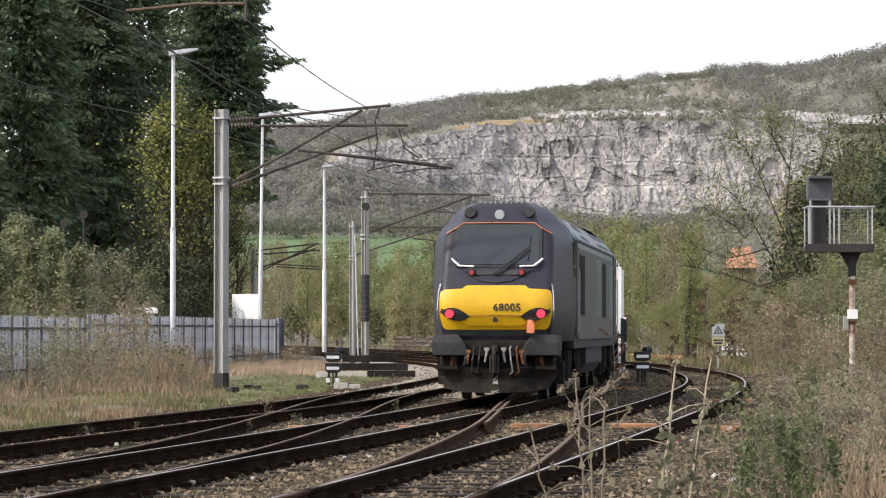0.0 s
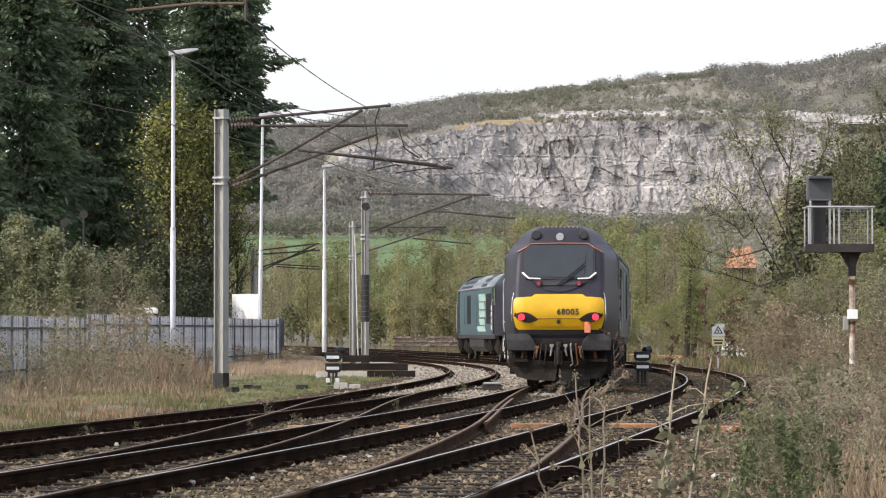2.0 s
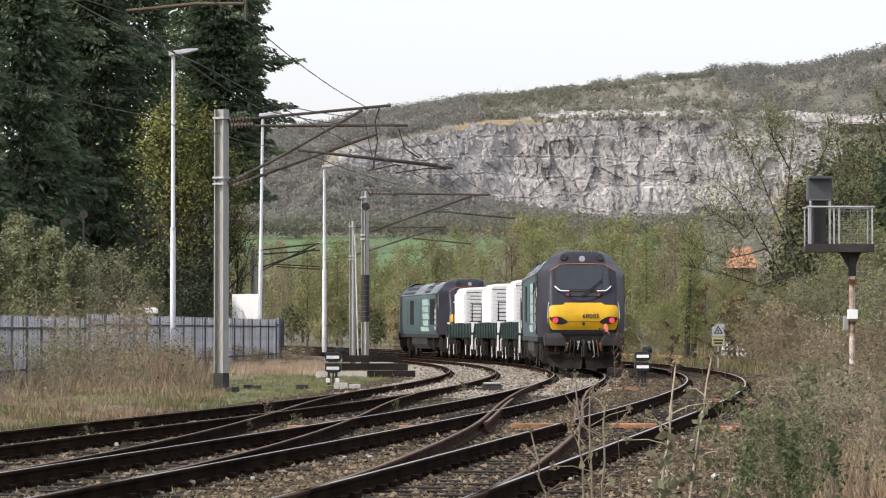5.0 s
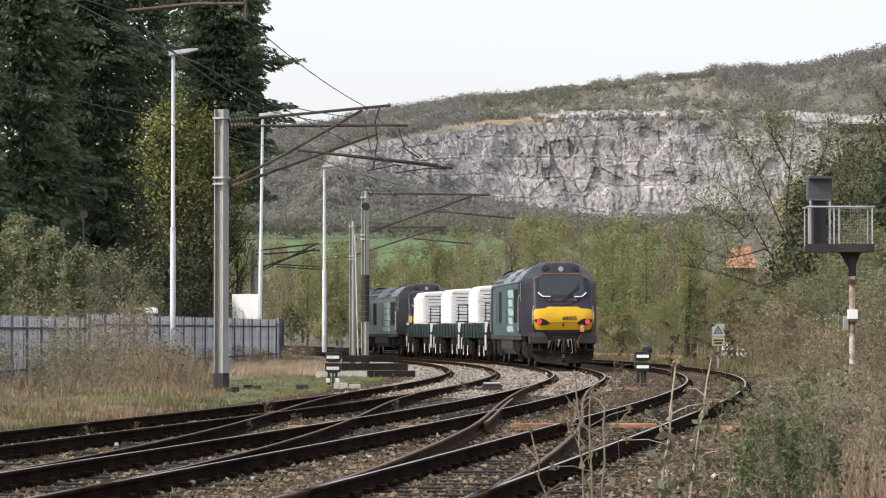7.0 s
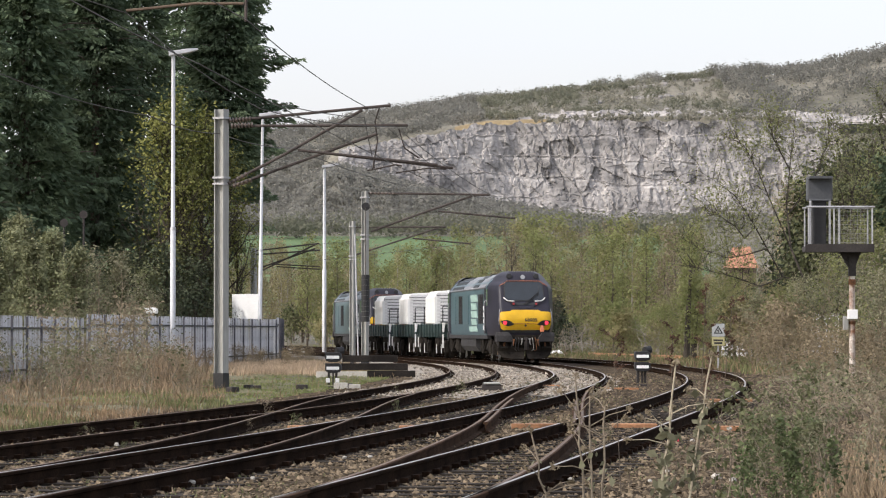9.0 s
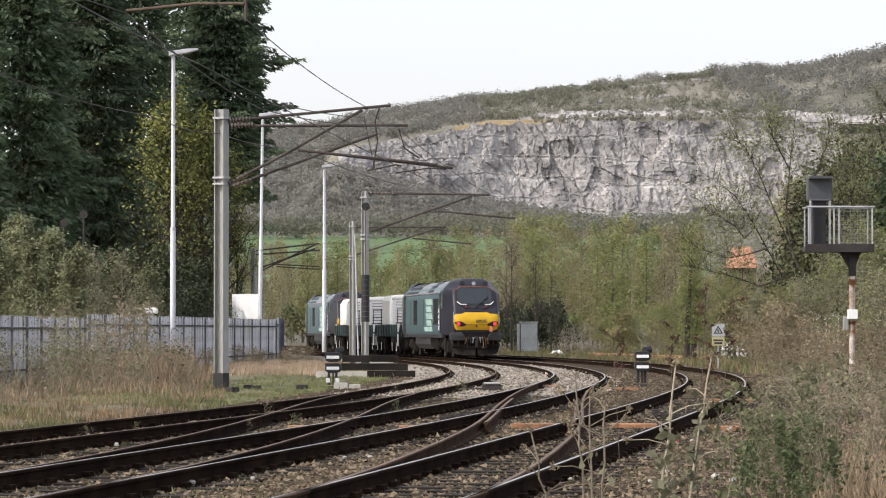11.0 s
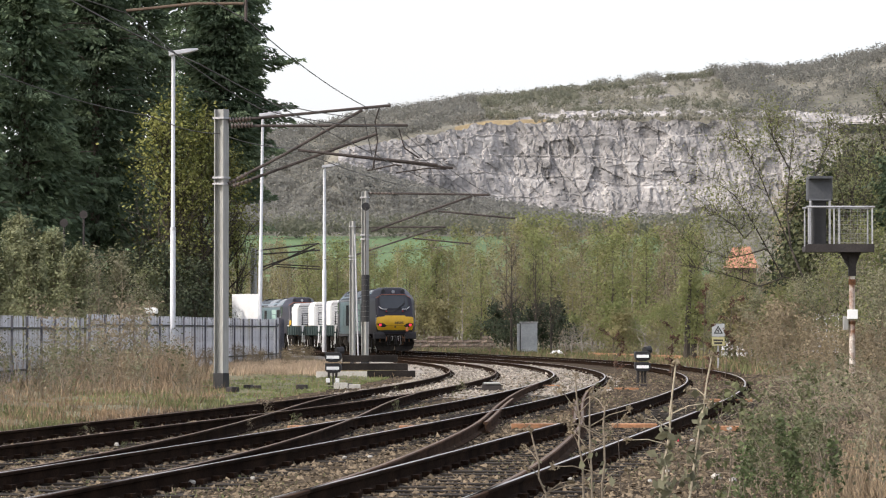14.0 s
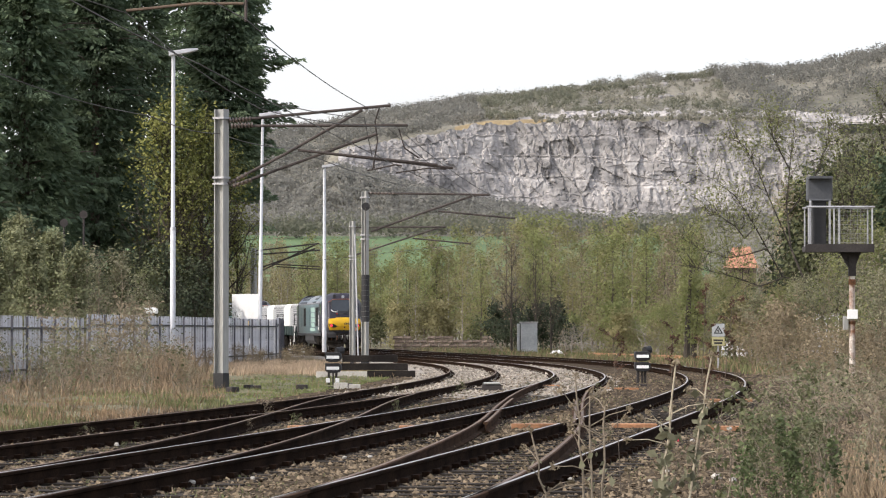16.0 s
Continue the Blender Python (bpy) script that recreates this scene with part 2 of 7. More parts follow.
# ---- mesh tools ----
class Shape:
    """Collects vertices and faces, then becomes one mesh object."""

    def __init__(self):
        self.v, self.f, self.mi = [], [], []

    def add(self, verts, faces, mi=0):
        o = len(self.v)
        self.v += [tuple(p) for p in verts]
        self.f += [tuple(i + o for i in q) for q in faces]
        self.mi += [mi] * len(faces)
        return self

    def box(self, x0, x1, y0, y1, z0, z1, m=None, mi=0):
        p = [Vector((x, y, z)) for z in (z0, z1) for y in (y0, y1) for x in (x0, x1)]
        if m is not None:
            p = [m @ q for q in p]
        return self.add(p, [(0, 2, 3, 1), (4, 5, 7, 6), (0, 1, 5, 4), (2, 6, 7, 3), (0, 4, 6, 2), (1, 3, 7, 5)], mi)

    def tube(self, pts, radii, n=6, mi=0, caps=True):
        """A tube through points, with a radius for each."""
        pts = [Vector(p) for p in pts]
        if not isinstance(radii, (list, tuple)):
            radii = [radii] * len(pts)
        vs, fs = [], []
        for i, p in enumerate(pts):
            d = (pts[min(i + 1, len(pts) - 1)] - pts[max(i - 1, 0)]).normalized()
            a = d.orthogonal().normalized() if abs(d.z) > 0.9 else Vector((0, 0, 1)).cross(d).normalized()
            c = d.cross(a)
            for k in range(n):
                t = 2 * math.pi * k / n
                vs.append(p + (a * math.cos(t) + c * math.sin(t)) * radii[i])
        for i in range(len(pts) - 1):
            for k in range(n):
                k2 = (k + 1) % n
                fs.append((i * n + k, i * n + k2, (i + 1) * n + k2, (i + 1) * n + k))
        if caps:
            fs += [tuple(range(n))[::-1], tuple(range((len(pts) - 1) * n, len(pts) * n))]
        return self.add(vs, fs, mi)

    def loft(self, rings, closed=True, caps=True, mi=0):
        n = len(rings[0])
        vs = [p for r in rings for p in r]
        fs = []
        for i in range(len(rings) - 1):
            for k in range(n if closed else n - 1):
                k2 = (k + 1) % n
                fs.append((i * n + k, i * n + k2, (i + 1) * n + k2, (i + 1) * n + k))
        if caps:
            fs += [tuple(range(n))[::-1], tuple(range((len(rings) - 1) * n, len(rings) * n))]
        return self.add(vs, fs, mi)

    def mesh(self, name, mats, smooth=None):
        me = bpy.data.meshes.new(name)
        me.from_pydata(self.v, [], self.f)
        for m in (mats if isinstance(mats, (list, tuple)) else [mats]):
            me.materials.append(m)
        if any(self.mi):
            me.polygons.foreach_set("material_index", self.mi)
        bm = bmesh.new()
        bm.from_mesh(me)
        bmesh.ops.recalc_face_normals(bm, faces=bm.faces)
        bm.to_mesh(me)
        bm.free()
        if smooth:
            me.shade_smooth()
            me.set_sharp_from_angle(angle=radians(smooth))
        return me


def part(name, shape, mats, parent=None, label="", smooth=None, bevel=0.0, at=None):
    me = shape if isinstance(shape, bpy.types.Mesh) else shape.mesh(name, mats, smooth)
    ob = new(name, me)
    if parent is not None:
        ob.parent = parent
    if at is not None:
        ob.matrix_basis = at
    if bevel:
        b = ob.modifiers.new("bevel", "BEVEL")
        b.width, b.segments, b.limit_method, b.angle_limit = bevel, 2, "ANGLE", radians(40)
    if label:
        tagged(ob, label)
    return ob


def thing(name, label, category, group="", at=None, kind=""):
    ob = new(name)
    if at is not None:
        ob.matrix_basis = at
    return tagged(ob, label, category, group, kind)


def quads(name, centre, ax, ay, mat_):
    """One mesh of many small four-sided leaves: centres and two half-axes, arrays of n x 3."""
    n = len(centre)
    v = np.stack([centre - ax * 0.9 - ay * 0.2, centre - ay, centre + ax, centre + ay], 1).reshape(-1, 3)
    me = bpy.data.meshes.new(name)
    me.vertices.add(4 * n), me.loops.add(4 * n), me.polygons.add(n)
    me.vertices.foreach_set("co", v.astype(np.float32).ravel())
    me.loops.foreach_set("vertex_index", np.arange(4 * n, dtype=np.int32))
    me.polygons.foreach_set("loop_start", np.arange(0, 4 * n, 4, dtype=np.int32))
    me.update(calc_edges=True)
    me.materials.append(mat_)
    return me


def leaves(name, pts, size, mat_, rng, narrow=0.55, droop=None, face=None):
    """Leaves of random turn round the given points; droop: a main direction for each; face: which way each looks."""
    n = len(pts)
    if face is not None:
        w = face / (np.linalg.norm(face, axis=1)[:, None] + 1e-9) + rng.normal(size=(n, 3)) * 0.38
        a = np.cross(w, rng.normal(size=(n, 3)))
        a /= np.linalg.norm(a, axis=1)[:, None] + 1e-9
        b = np.cross(w, a)
        b /= np.linalg.norm(b, axis=1)[:, None] + 1e-9
        s = np.asarray(size) * rng.uniform(0.55, 1.35, size=(n, 1))
        return quads(name, np.asarray(pts), a * s, b * s * narrow, mat_)
    a = rng.normal(size=(n, 3)) if droop is None else droop + rng.normal(size=(n, 3)) * 0.35
    a /= np.linalg.norm(a, axis=1)[:, None]
    b = np.cross(a, rng.normal(size=(n, 3)))
    b /= np.linalg.norm(b, axis=1)[:, None] + 1e-9
    s = np.asarray(size) * rng.uniform(0.55, 1.35, size=(n, 1))
    return quads(name, np.asarray(pts), a * s, b * s * narrow, mat_)


def bearing(u):
    """Sideways slope of a sight line, from its mark on a scale of 0 to 1568 across the view."""
    return (u - 784) / 5600


# ---- tracks: plan lines x(y) ----
def spline(ks, vs):
    """Natural cubic spline through (ks, vs), straight beyond its ends."""
    k, v = np.array(ks, float), np.array(vs, float)
    n, w = len(k), np.diff(ks).astype(float)
    a, b = np.zeros((n, n)), np.zeros(n)
    a[0, 0] = a[-1, -1] = 1
    for i in range(1, n - 1):
        a[i, i - 1], a[i, i], a[i, i + 1] = w[i - 1], 2 * (w[i - 1] + w[i]), w[i]
        b[i] = 6 * ((v[i + 1] - v[i]) / w[i] - (v[i] - v[i - 1]) / w[i - 1])
    m = np.linalg.solve(a, b)
    d0 = (v[1] - v[0]) / w[0] - m[1] * w[0] / 6
    d1 = (v[-1] - v[-2]) / w[-1] + m[-2] * w[-1] / 6

    def line(q):
        q = np.asarray(q, float)
        i = np.clip(np.searchsorted(k, q) - 1, 0, n - 2)
        h, e, c = w[i], k[i + 1] - q, q - k[i]
        y = m[i] * e**3 / (6 * h) + m[i + 1] * c**3 / (6 * h) + (v[i] / h - m[i] * h / 6) * e + (v[i + 1] / h - m[i + 1] * h / 6) * c
        y = np.where(q < k[0], v[0] + d0 * (q - k[0]), y)
        return np.where(q > k[-1], v[-1] + d1 * (q - k[-1]), y)
    return line


track_b = spline([20, 35, 50, 65, 80, 95, 110, 125, 145, 170, 195, 220, 250, 290], [-4.86, -2.56, -0.30, 1.66, 3.13, 4.08, 4.21, 3.65, 1.89, -1.34, -4.86, -8.33, -13.30, -20.95])
track_a = spline([30, 45, 60, 75, 90, 105, 120, 140, 165, 195, 220, 250, 290], [-6.84, -4.54, -2.27, -0.62, 0.52, 0.98, 0.64, -0.97, -4.07, -8.26, -11.8, -16.8, -24.4])
track_c = spline([20, 35, 50, 65, 80, 95, 110, 125, 145, 170, 195, 220, 250, 290], [-1.38, 0.89, 3.11, 5.2, 6.88, 7.95, 8.27, 7.88, 6.12, 2.62, -0.86, -4.3, -9.3, -16.9])
cross_ab = spline([18, 30, 40, 50, 60, 70], [-5.16, -3.40, -2.53, -2.05, -1.72, -1.15])
cross_bc = spline([18, 27, 36, 45, 54, 63, 72, 81], [-1.68, -0.33, 0.55, 1.20, 1.62, 2.05, 2.58, 3.22])


def sweep(line, y0, y1, off, step=1.0):
    """Points along a plan line, moved sideways by off."""
    y = np.arange(y0, y1 + 0.01, step)
    d = (line(y + 0.2) - line(y - 0.2)) / 0.4
    n = np.sqrt(1 + d * d)
    return [(float(line(t)) + off / b, t - off * a / b, math.atan2(-a, 1)) for t, a, b in zip(y, d, n)]


RAIL_PROFILE = [(-0.07, 0.0), (-0.07, 0.015), (-0.012, 0.035), (-0.012, 0.115), (-0.036, 0.128), (-0.036, 0.152), (-0.02, RAIL),
                (0.02, RAIL), (0.036, 0.152), (0.036, 0.128), (0.012, 0.115), (0.012, 0.035), (0.07, 0.015), (0.07, 0.0)]


def rail(parent, line, y0, y1, off, top, name="rail", label="", side="rail_side"):
    rings = []
    for x, y, r in sweep(line, y0, y1, off):
        c, s = math.cos(r), math.sin(r)
        rings.append([(x + px * c, y + px * s, pz) for px, pz in RAIL_PROFILE])
    sh = Shape().loft(rings)
    n = len(RAIL_PROFILE)
    for i in range(len(rings) - 1):
        for k in (6,):
            sh.mi[i * n + k] = 1
    return part(name, sh, [M[side], top], parent, label, smooth=50)


def sleeper_mesh():
    sh = Shape()
    sh.box(-1.27, 1.27, -0.125, 0.125, -0.12, 0.0)
    for g in (-0.7525, 0.7525):
        for e in (-0.115, 0.115):
            sh.box(g + e - 0.04, g + e + 0.04, -0.09, 0.09, 0.0, 0.05, None, 1)
    return sh.mesh("sleeper", [M["sleeper"], M["rail_side"]])


# ---- ground: one sheet to the horizon ----
def rise(x, y):
    """Height of the land: flat railway land, valley floor, then the hill."""
    s = lambda a, b, t: (lambda u: u * u * (3 - 2 * u))(np.clip((t - a) / (b - a), 0, 1))
    z = 3.0 * s(300, 480, y) + 26 * s(480, 900, y)
    skyline = np.interp(x, [-300, -160, -64, 15, 71, 109, 139, 176, 320], [55, 67, 77, 89.3, 96.2, 100.8, 102.6, 111.5, 128])
    hill = z + np.maximum(0, skyline - z) * s(870, 1260, y)
    cut = s(-46, -30, x) * (1 - s(112, 136, x)) * s(860, 930, y)
    top = np.interp(x, [-46, -20, 15, 60, 140], [61, 63.5, 70, 71.3, 71.3])
    stepped = np.where(y < 1049, 1.5 + (np.interp(x, [-46, -30, 0, 40, 60, 110, 136], [57, 53, 44, 37, 32, 32, 48]) - 1.5) * y / 1049 - 0.02 * (1049 - y), top + (skyline - top) * s(1049, 1260, y))
    stepped = stepped + np.where(y < 1049, 0, 2.0 * s(1049, 1066, y))
    z = hill + (stepped - hill) * cut
    z = z + 0.25 * s(14, 40, -x + track_a(np.clip(y, 20, 220))) * s(60, 90, y)
    return z


def grid_mesh(name, xs, ys, zf, mats, mi=None):
    X, Y = np.meshgrid(xs, ys)
    Z = zf(X, Y)
    me = bpy.data.meshes.new(name)
    nx = len(xs)
    v = np.stack([X, Y, Z], -1).reshape(-1, 3)
    i = (np.arange(len(ys) - 1)[:, None] * nx + np.arange(nx - 1)[None]).ravel()
    f = np.stack([i, i + 1, i + nx + 1, i + nx], 1)
    me.from_pydata(v.tolist(), [], f.tolist())
    for m in mats:
        me.materials.append(m)
    if mi is not None:
        c = v[f].mean(1)
        me.polygons.foreach_set("material_index", mi(c[:, 0], c[:, 1]).astype(np.int32))
    me.shade_smooth()
    return me


def bumps(x, y):
    return 0.05 * np.sin(x * 1.7 + 0.6 * np.sin(y * 0.9)) * np.sin(y * 1.3 + x * 0.4) + 0.03 * np.sin(x * 4.1 + y * 2.3)


def bed(x, y):
    """1 on the ballast bed of the three tracks, 0 away from it."""
    lo, hi = track_a(y) - 2.2, track_c(y) + 2.2 + 1.6 * np.clip((95 - y) / 40, 0, 1)
    return np.clip((x - lo) / 0.8 + 1, 0, 1) * np.clip((hi - x) / 0.8 + 1, 0, 1)


def ground_height(x, y):
    b = bed(x, y)
    return rise(x, y) + b * (0.030 * np.clip((y - 64) / 10, 0, 1) + 0.002) + (1 - b) * bumps(x, y) + b * 0.25 * bumps(x * 2, y * 2) - 0.02


gx = np.concatenate([np.linspace(-700, -60, 24), np.linspace(-56, -13, 40), np.linspace(-12.6, 14, 115), np.linspace(14.6, 60, 36), np.linspace(66, 700, 40)])
gy = np.concatenate([np.linspace(-60, -6, 9), np.linspace(-5, 120, 228), np.linspace(121, 300, 90), np.linspace(306, 800, 40), np.linspace(815, 1700, 70)])


def ground_kind(x, y):
    k = np.where(bed(x, y) > 0.4, 1, 0)
    k = np.where((k == 1) & (y > 70) & (x < track_b(y) + 1.1) & (x > track_a(y) - np.where(y < 100, 1.8, 3.0)), 6, k)
    for line, reach in ((track_a, 74), (track_b, 72), (track_c, 62)):
        k = np.where((np.abs(x - line(y)) < 1.15) & (y < reach), 5, k)
    k = np.where((y > 320), 3, k)
    k = np.where((x > 4) & (x < 36) & (y > 1049) & (y < 1080), 4, k)
    return np.where((y > 520) & (y < 800) & (x < 60), 2, k)


ground = new("ground", grid_mesh("ground", gx, gy, ground_height, [M["soil"], M["ballast"], M["meadow"], M["hill_soil"], M["ochre"], M["dark_bed"], M["pale_bed"]], ground_kind))
tagged(ground, "dry grass and ballast ground rising to a distant hill", "ground", kind="structure")

for nm, line, y0, top, lab in (("railway_track", track_a, 20, M["rail_dull"], "electrified railway track with dull brown rails"),
                               ("railway_track", track_b, 18, M["rail_top"], "curving railway track with worn bright rails under the train"),
                               ("railway_track", track_c, 18, M["rail_top"], "outer railway track with bright rails beside the undergrowth")):
    tr = thing(nm, lab, "railway track", "parallel tracks")
    for off in (-0.7525, 0.7525):
        rail(tr, line, y0, 285, off, top)
    sm = sleeper_mesh()
    far = Shape()
    for i, (x, y, r) in enumerate(sweep(line, 22, 284, 0, 0.68)):
        if y < 118:
            part("sleeper", sm, None, tr, at=pose(x, y, 0, 0, 0, math.degrees(r)))
        else:
            far.box(-1.27, 1.27, -0.125, 0.125, -0.12, 0.0, pose(x, y, 0, 0, 0, math.degrees(r)))
    tagged(part("sleeper_run", far, M["sleeper"], tr), kind="stuff")
for line, y0, y1, lab in ((cross_ab, 20, 68, "brown crossover rails linking two tracks"), (cross_bc, 20, 80, "rusty crossover rails with a crossing nose")):
    tr = thing("crossover", lab, "railway points", "crossovers")
    for off in (-0.7525, 0.7525):
        rail(tr, line, y0, y1, off, M["rail_dull"], side="rail_rust" if line is cross_bc else "rail_side")
        k = 1 if off > 0 else -1
        if line is cross_bc:
            rail(tr, line, 46, 62, off - k * 0.115, M["rail_dull"], "check_rail", "short brown check rail", "rail_rust")


# ---- train ----
def cab_ring(z, wf, ws, yf, yb=3.0, out=0.0, n=5):
    """Plan outline of the cab at a height: front width wf, side width ws, front at yf."""
    left = []
    for i in range(n + 1):
        t = i / n * math.pi / 2
        left.append((-(wf - 0.16) - 0.16 * math.sin(t) - out * math.sin(t), yf + 0.16 * (1 - math.cos(t)) - out * math.cos(t), z))
    ring = [(0, yf - 0.03 - out, z), (-(wf - 0.16) * 0.5, yf - 0.02 - out, z)] + left + [(-ws - out, yf + 0.2 + (1.75 - yf) * 0.85, z), (-ws - out, yb, z)]
    return ring


# height, front half-width, side half-width, front's set-back
CAB = [(1.12, 1.00, 1.28, 0.20), (1.33, 1.05, 1.33, 0.13), (1.60, 1.07, 1.35, 0.02), (1.72, 1.08, 1.35, 0.0), (1.95, 1.08, 1.35, 0.04), (2.16, 1.07, 1.35, 0.13), (2.34, 1.07, 1.35, 0.30),
       (2.54, 1.07, 1.34, 0.42), (2.95, 1.06, 1.33, 0.66), (3.12, 1.05, 1.29, 0.76), (3.22, 0.98, 1.24, 0.82), (3.31, 0.85, 1.18, 0.86), (3.38, 0.75, 1.10, 0.90), (3.56, 0.70, 0.97, 1.02),
       (3.69, 0.63, 0.82, 1.12), (3.78, 0.50, 0.62, 1.34)]


def cab_at(z):
    for a, b in zip(CAB, CAB[1:]):
        if a[0] <= z <= b[0]:
            t = (z - a[0]) / (b[0] - a[0])
            return [z] + [a[i] + (b[i] - a[i]) * t for i in (1, 2, 3)]
    return list(CAB[-1])


def mirror_ring(r):
    return [(-x, y, z) for x, y, z in r[::-1]] + r[1:]


def front(z, x, out=0.01):
    """A point on the cab's face."""
    z_, wf, ws, yf = cab_at(z)
    k = max(0.0, abs(x) - (wf - 0.16)) / 0.16
    k = min(k, 0.98)
    return (x, yf - 0.032 + 0.16 * (1 - math.sqrt(1 - k * k)) - out, z)


def face_panel(zs, halfs, out, cols=14):
    """A panel that follows the cab's face between heights; halfs gives its half-width at each."""
    rings = []
    for z, hw in zip(zs, halfs):
        rings.append([front(z, hw * (2 * i / cols - 1), out) for i in range(cols + 1)])
    return Shape().loft(rings, closed=False, caps=False)


def solid(panel, t=0.02):
    """Gives an open panel a back and edges."""
    n = len(panel.v)
    v, f = list(panel.v), list(panel.f)
    cnt = {}
    for q in f:
        for a, b in zip(q, q[1:] + q[:1]):
            cnt[(a, b)] = 1
    s = Shape()
    rim = [(a, b) for a, b in cnt if (b, a) not in cnt]
    s.add(v + [(x, y + t, z) for x, y, z in v], f + [tuple(i + n for i in q[::-1]) for q in f] + [(b, a, a + n, b + n) for a, b in rim])
    return s


SECTION = [(1.30, 1.12), (1.345, 1.30), (1.35, 2.9), (1.32, 3.12), (1.18, 3.34), (0.98, 3.52), (0.80, 3.62), (0.45, 3.66)]


def cab(loco, flip, lit):
    """One cab end with its fittings; flip turns it to the far end."""
    turn = pose(0, 0, 0) if not flip else pose(0, 20.0, 0, 0, 0, 180)
    shell = Shape().loft([mirror_ring(cab_ring(*c)) for c in CAB], closed=False, caps=False)
    shell.add(mirror_ring(cab_ring(*CAB[-1])), [tuple(range(len(mirror_ring(cab_ring(*CAB[-1])))))])
    c = part("cab", shell, M["loco_blue"], loco, "rounded dark blue-grey driving cab", smooth=32, at=turn)
    yellow = face_panel([1.345, 1.40, 1.50, 1.65, 1.80, 1.95, 2.05, 2.095, 2.115, 2.175], [0.94, 1.00, 1.03, 1.065, 1.07, 1.06, 1.04, 0.98, 0.63, 0.55], 0.014)
    part("nose_panel", solid(yellow), M["loco_yellow"], c, "bright yellow warning panel", smooth=40)
    part("nose_lip", solid(face_panel([1.42, 1.46, 1.57], [0.50, 0.58, 0.50], 0.045)), M["loco_yellow"], c, smooth=40)
    part("windscreen_frame", solid(face_panel([2.53, 2.63, 3.25, 3.345], [0.79, 0.84, 0.82, 0.73], 0.012)), M["black"], c, smooth=40)
    part("windscreen", solid(face_panel([2.58, 2.66, 3.20, 3.315], [0.75, 0.79, 0.78, 0.69], 0.026), 0.008), M["glass"], c, "dark tinted windscreen", smooth=40)
    part("lower_glass_band", solid(face_panel([2.38, 2.46], [0.42, 0.62], 0.014), 0.01), M["loco_grille"], c, smooth=40)
    # orange lining over the windscreen
    brow = [front(3.17, -1.0, 0.014), front(3.28, -0.80, 0.016), front(3.368, -0.68, 0.016), front(3.378, 0, 0.02), front(3.368, 0.68, 0.016), front(3.28, 0.80, 0.016), front(3.17, 1.0, 0.014)]
    part("brow_line", Shape().tube(brow, 0.015, 6), M["loco_orange"], c, "thin orange line over the windscreen")
    for sx in (-1, 1):
        # dark almond lamp cluster
        n = 16
        ring, inner = [], []
        for i in range(n):
            a = 2 * math.pi * i / n
            u, w = math.cos(a), math.sin(a)
            x = 0.76 + 0.29 * u
            z = 1.63 + 0.12 * w * (1 - abs(u) ** 2.2 * 0.7) + 0.05 * u
            ring.append(front(z, sx * x, 0.040))
            inner.append(front(1.63 + (z - 1.63) * 0.8, sx * (0.77 + 0.25 * u), 0.036))
        part("lamp_housing", Shape().loft([ring, inner], closed=True), M["black"], c, "almond-shaped dark lamp cluster")
        p = front(1.64, sx * 0.86, 0.042)
        part("tail_lamp", Shape().tube([p, (p[0], p[1] - 0.012, p[2])], [0.082, 0.074], 16), M["red_on"] if lit else M["red_off"], c, "lit red tail lamp" if lit else "")
        p = front(2.42, sx * 0.47, 0.02)
        part("marker_light", Shape().tube([p, (p[0], p[1] - 0.05, p[2])], [0.07, 0.06], 12), M["black"], c)
        part("marker_lens", Shape().tube([(p[0], p[1] - 0.05, p[2]), (p[0], p[1] - 0.062, p[2])], [0.05, 0.045], 12), M["red_off"], c)
        hr = [front(2.68, sx * 0.86, 0.04), front(2.60, sx * 0.77, 0.07), front(2.545, sx * 0.70, 0.09), front(2.535, sx * 0.43, 0.09)]
        part("grab_rail", Shape().tube(hr, 0.021, 6), M["white"], c, "white angled grab rail")
        part("lower_handrail", Shape().tube([front(2.2, sx * 1.05, 0.05), front(2.05, sx * 1.08, 0.08), front(1.7, sx * 1.10, 0.08), front(1.55, sx * 1.09, 0.03)], 0.011, 6), M["galv"], c)
        part("roof_marker", Shape().tube([front(3.57, sx * 0.56, -0.02), front(3.585, sx * 0.56, 0.07)], [0.125, 0.10], 12), M["black"], c)
        # cab side window and door, on the body side
        sh = Shape().box(sx * 1.345, sx * 1.358, 1.9, 2.5, 2.35, 3.05)
        part("side_window", sh, M["glass"], c, bevel=0.004)
        sh = Shape().box(sx * 1.340, sx * 1.362, 2.62, 3.2, 1.2, 3.1)
        dr = part("cab_door", sh, M["loco_blue"], c, bevel=0.008)
        part("door_handrail", Shape().tube([(sx * 1.40, 2.56, 1.3), (sx * 1.42, 2.56, 1.5), (sx * 1.42, 2.56, 2.5), (sx * 1.37, 2.56, 2.6)], 0.016, 6), M["galv"], c)
    p = front(3.53, 0.0, 0.0)
    part("headlight", Shape().tube([(p[0], p[1], p[2]), (p[0], p[1] - 0.05, p[2])], [0.10, 0.088], 18), M["lens"], c, "round white top headlight")
    for k in range(9):
        p = front(3.765, -0.40 + 0.10 * k, 0.0)
        part("roof_bolt", Shape().tube([p, (p[0], p[1] - 0.03, p[2] + 0.015)], [0.020, 0.014], 6), M["galv_dull"], c)
    # wiper
    w = Shape().tube([front(2.38, -0.06, 0.05), front(2.62, 0.24, 0.07), front(2.90, 0.58, 0.07)], 0.014, 6)
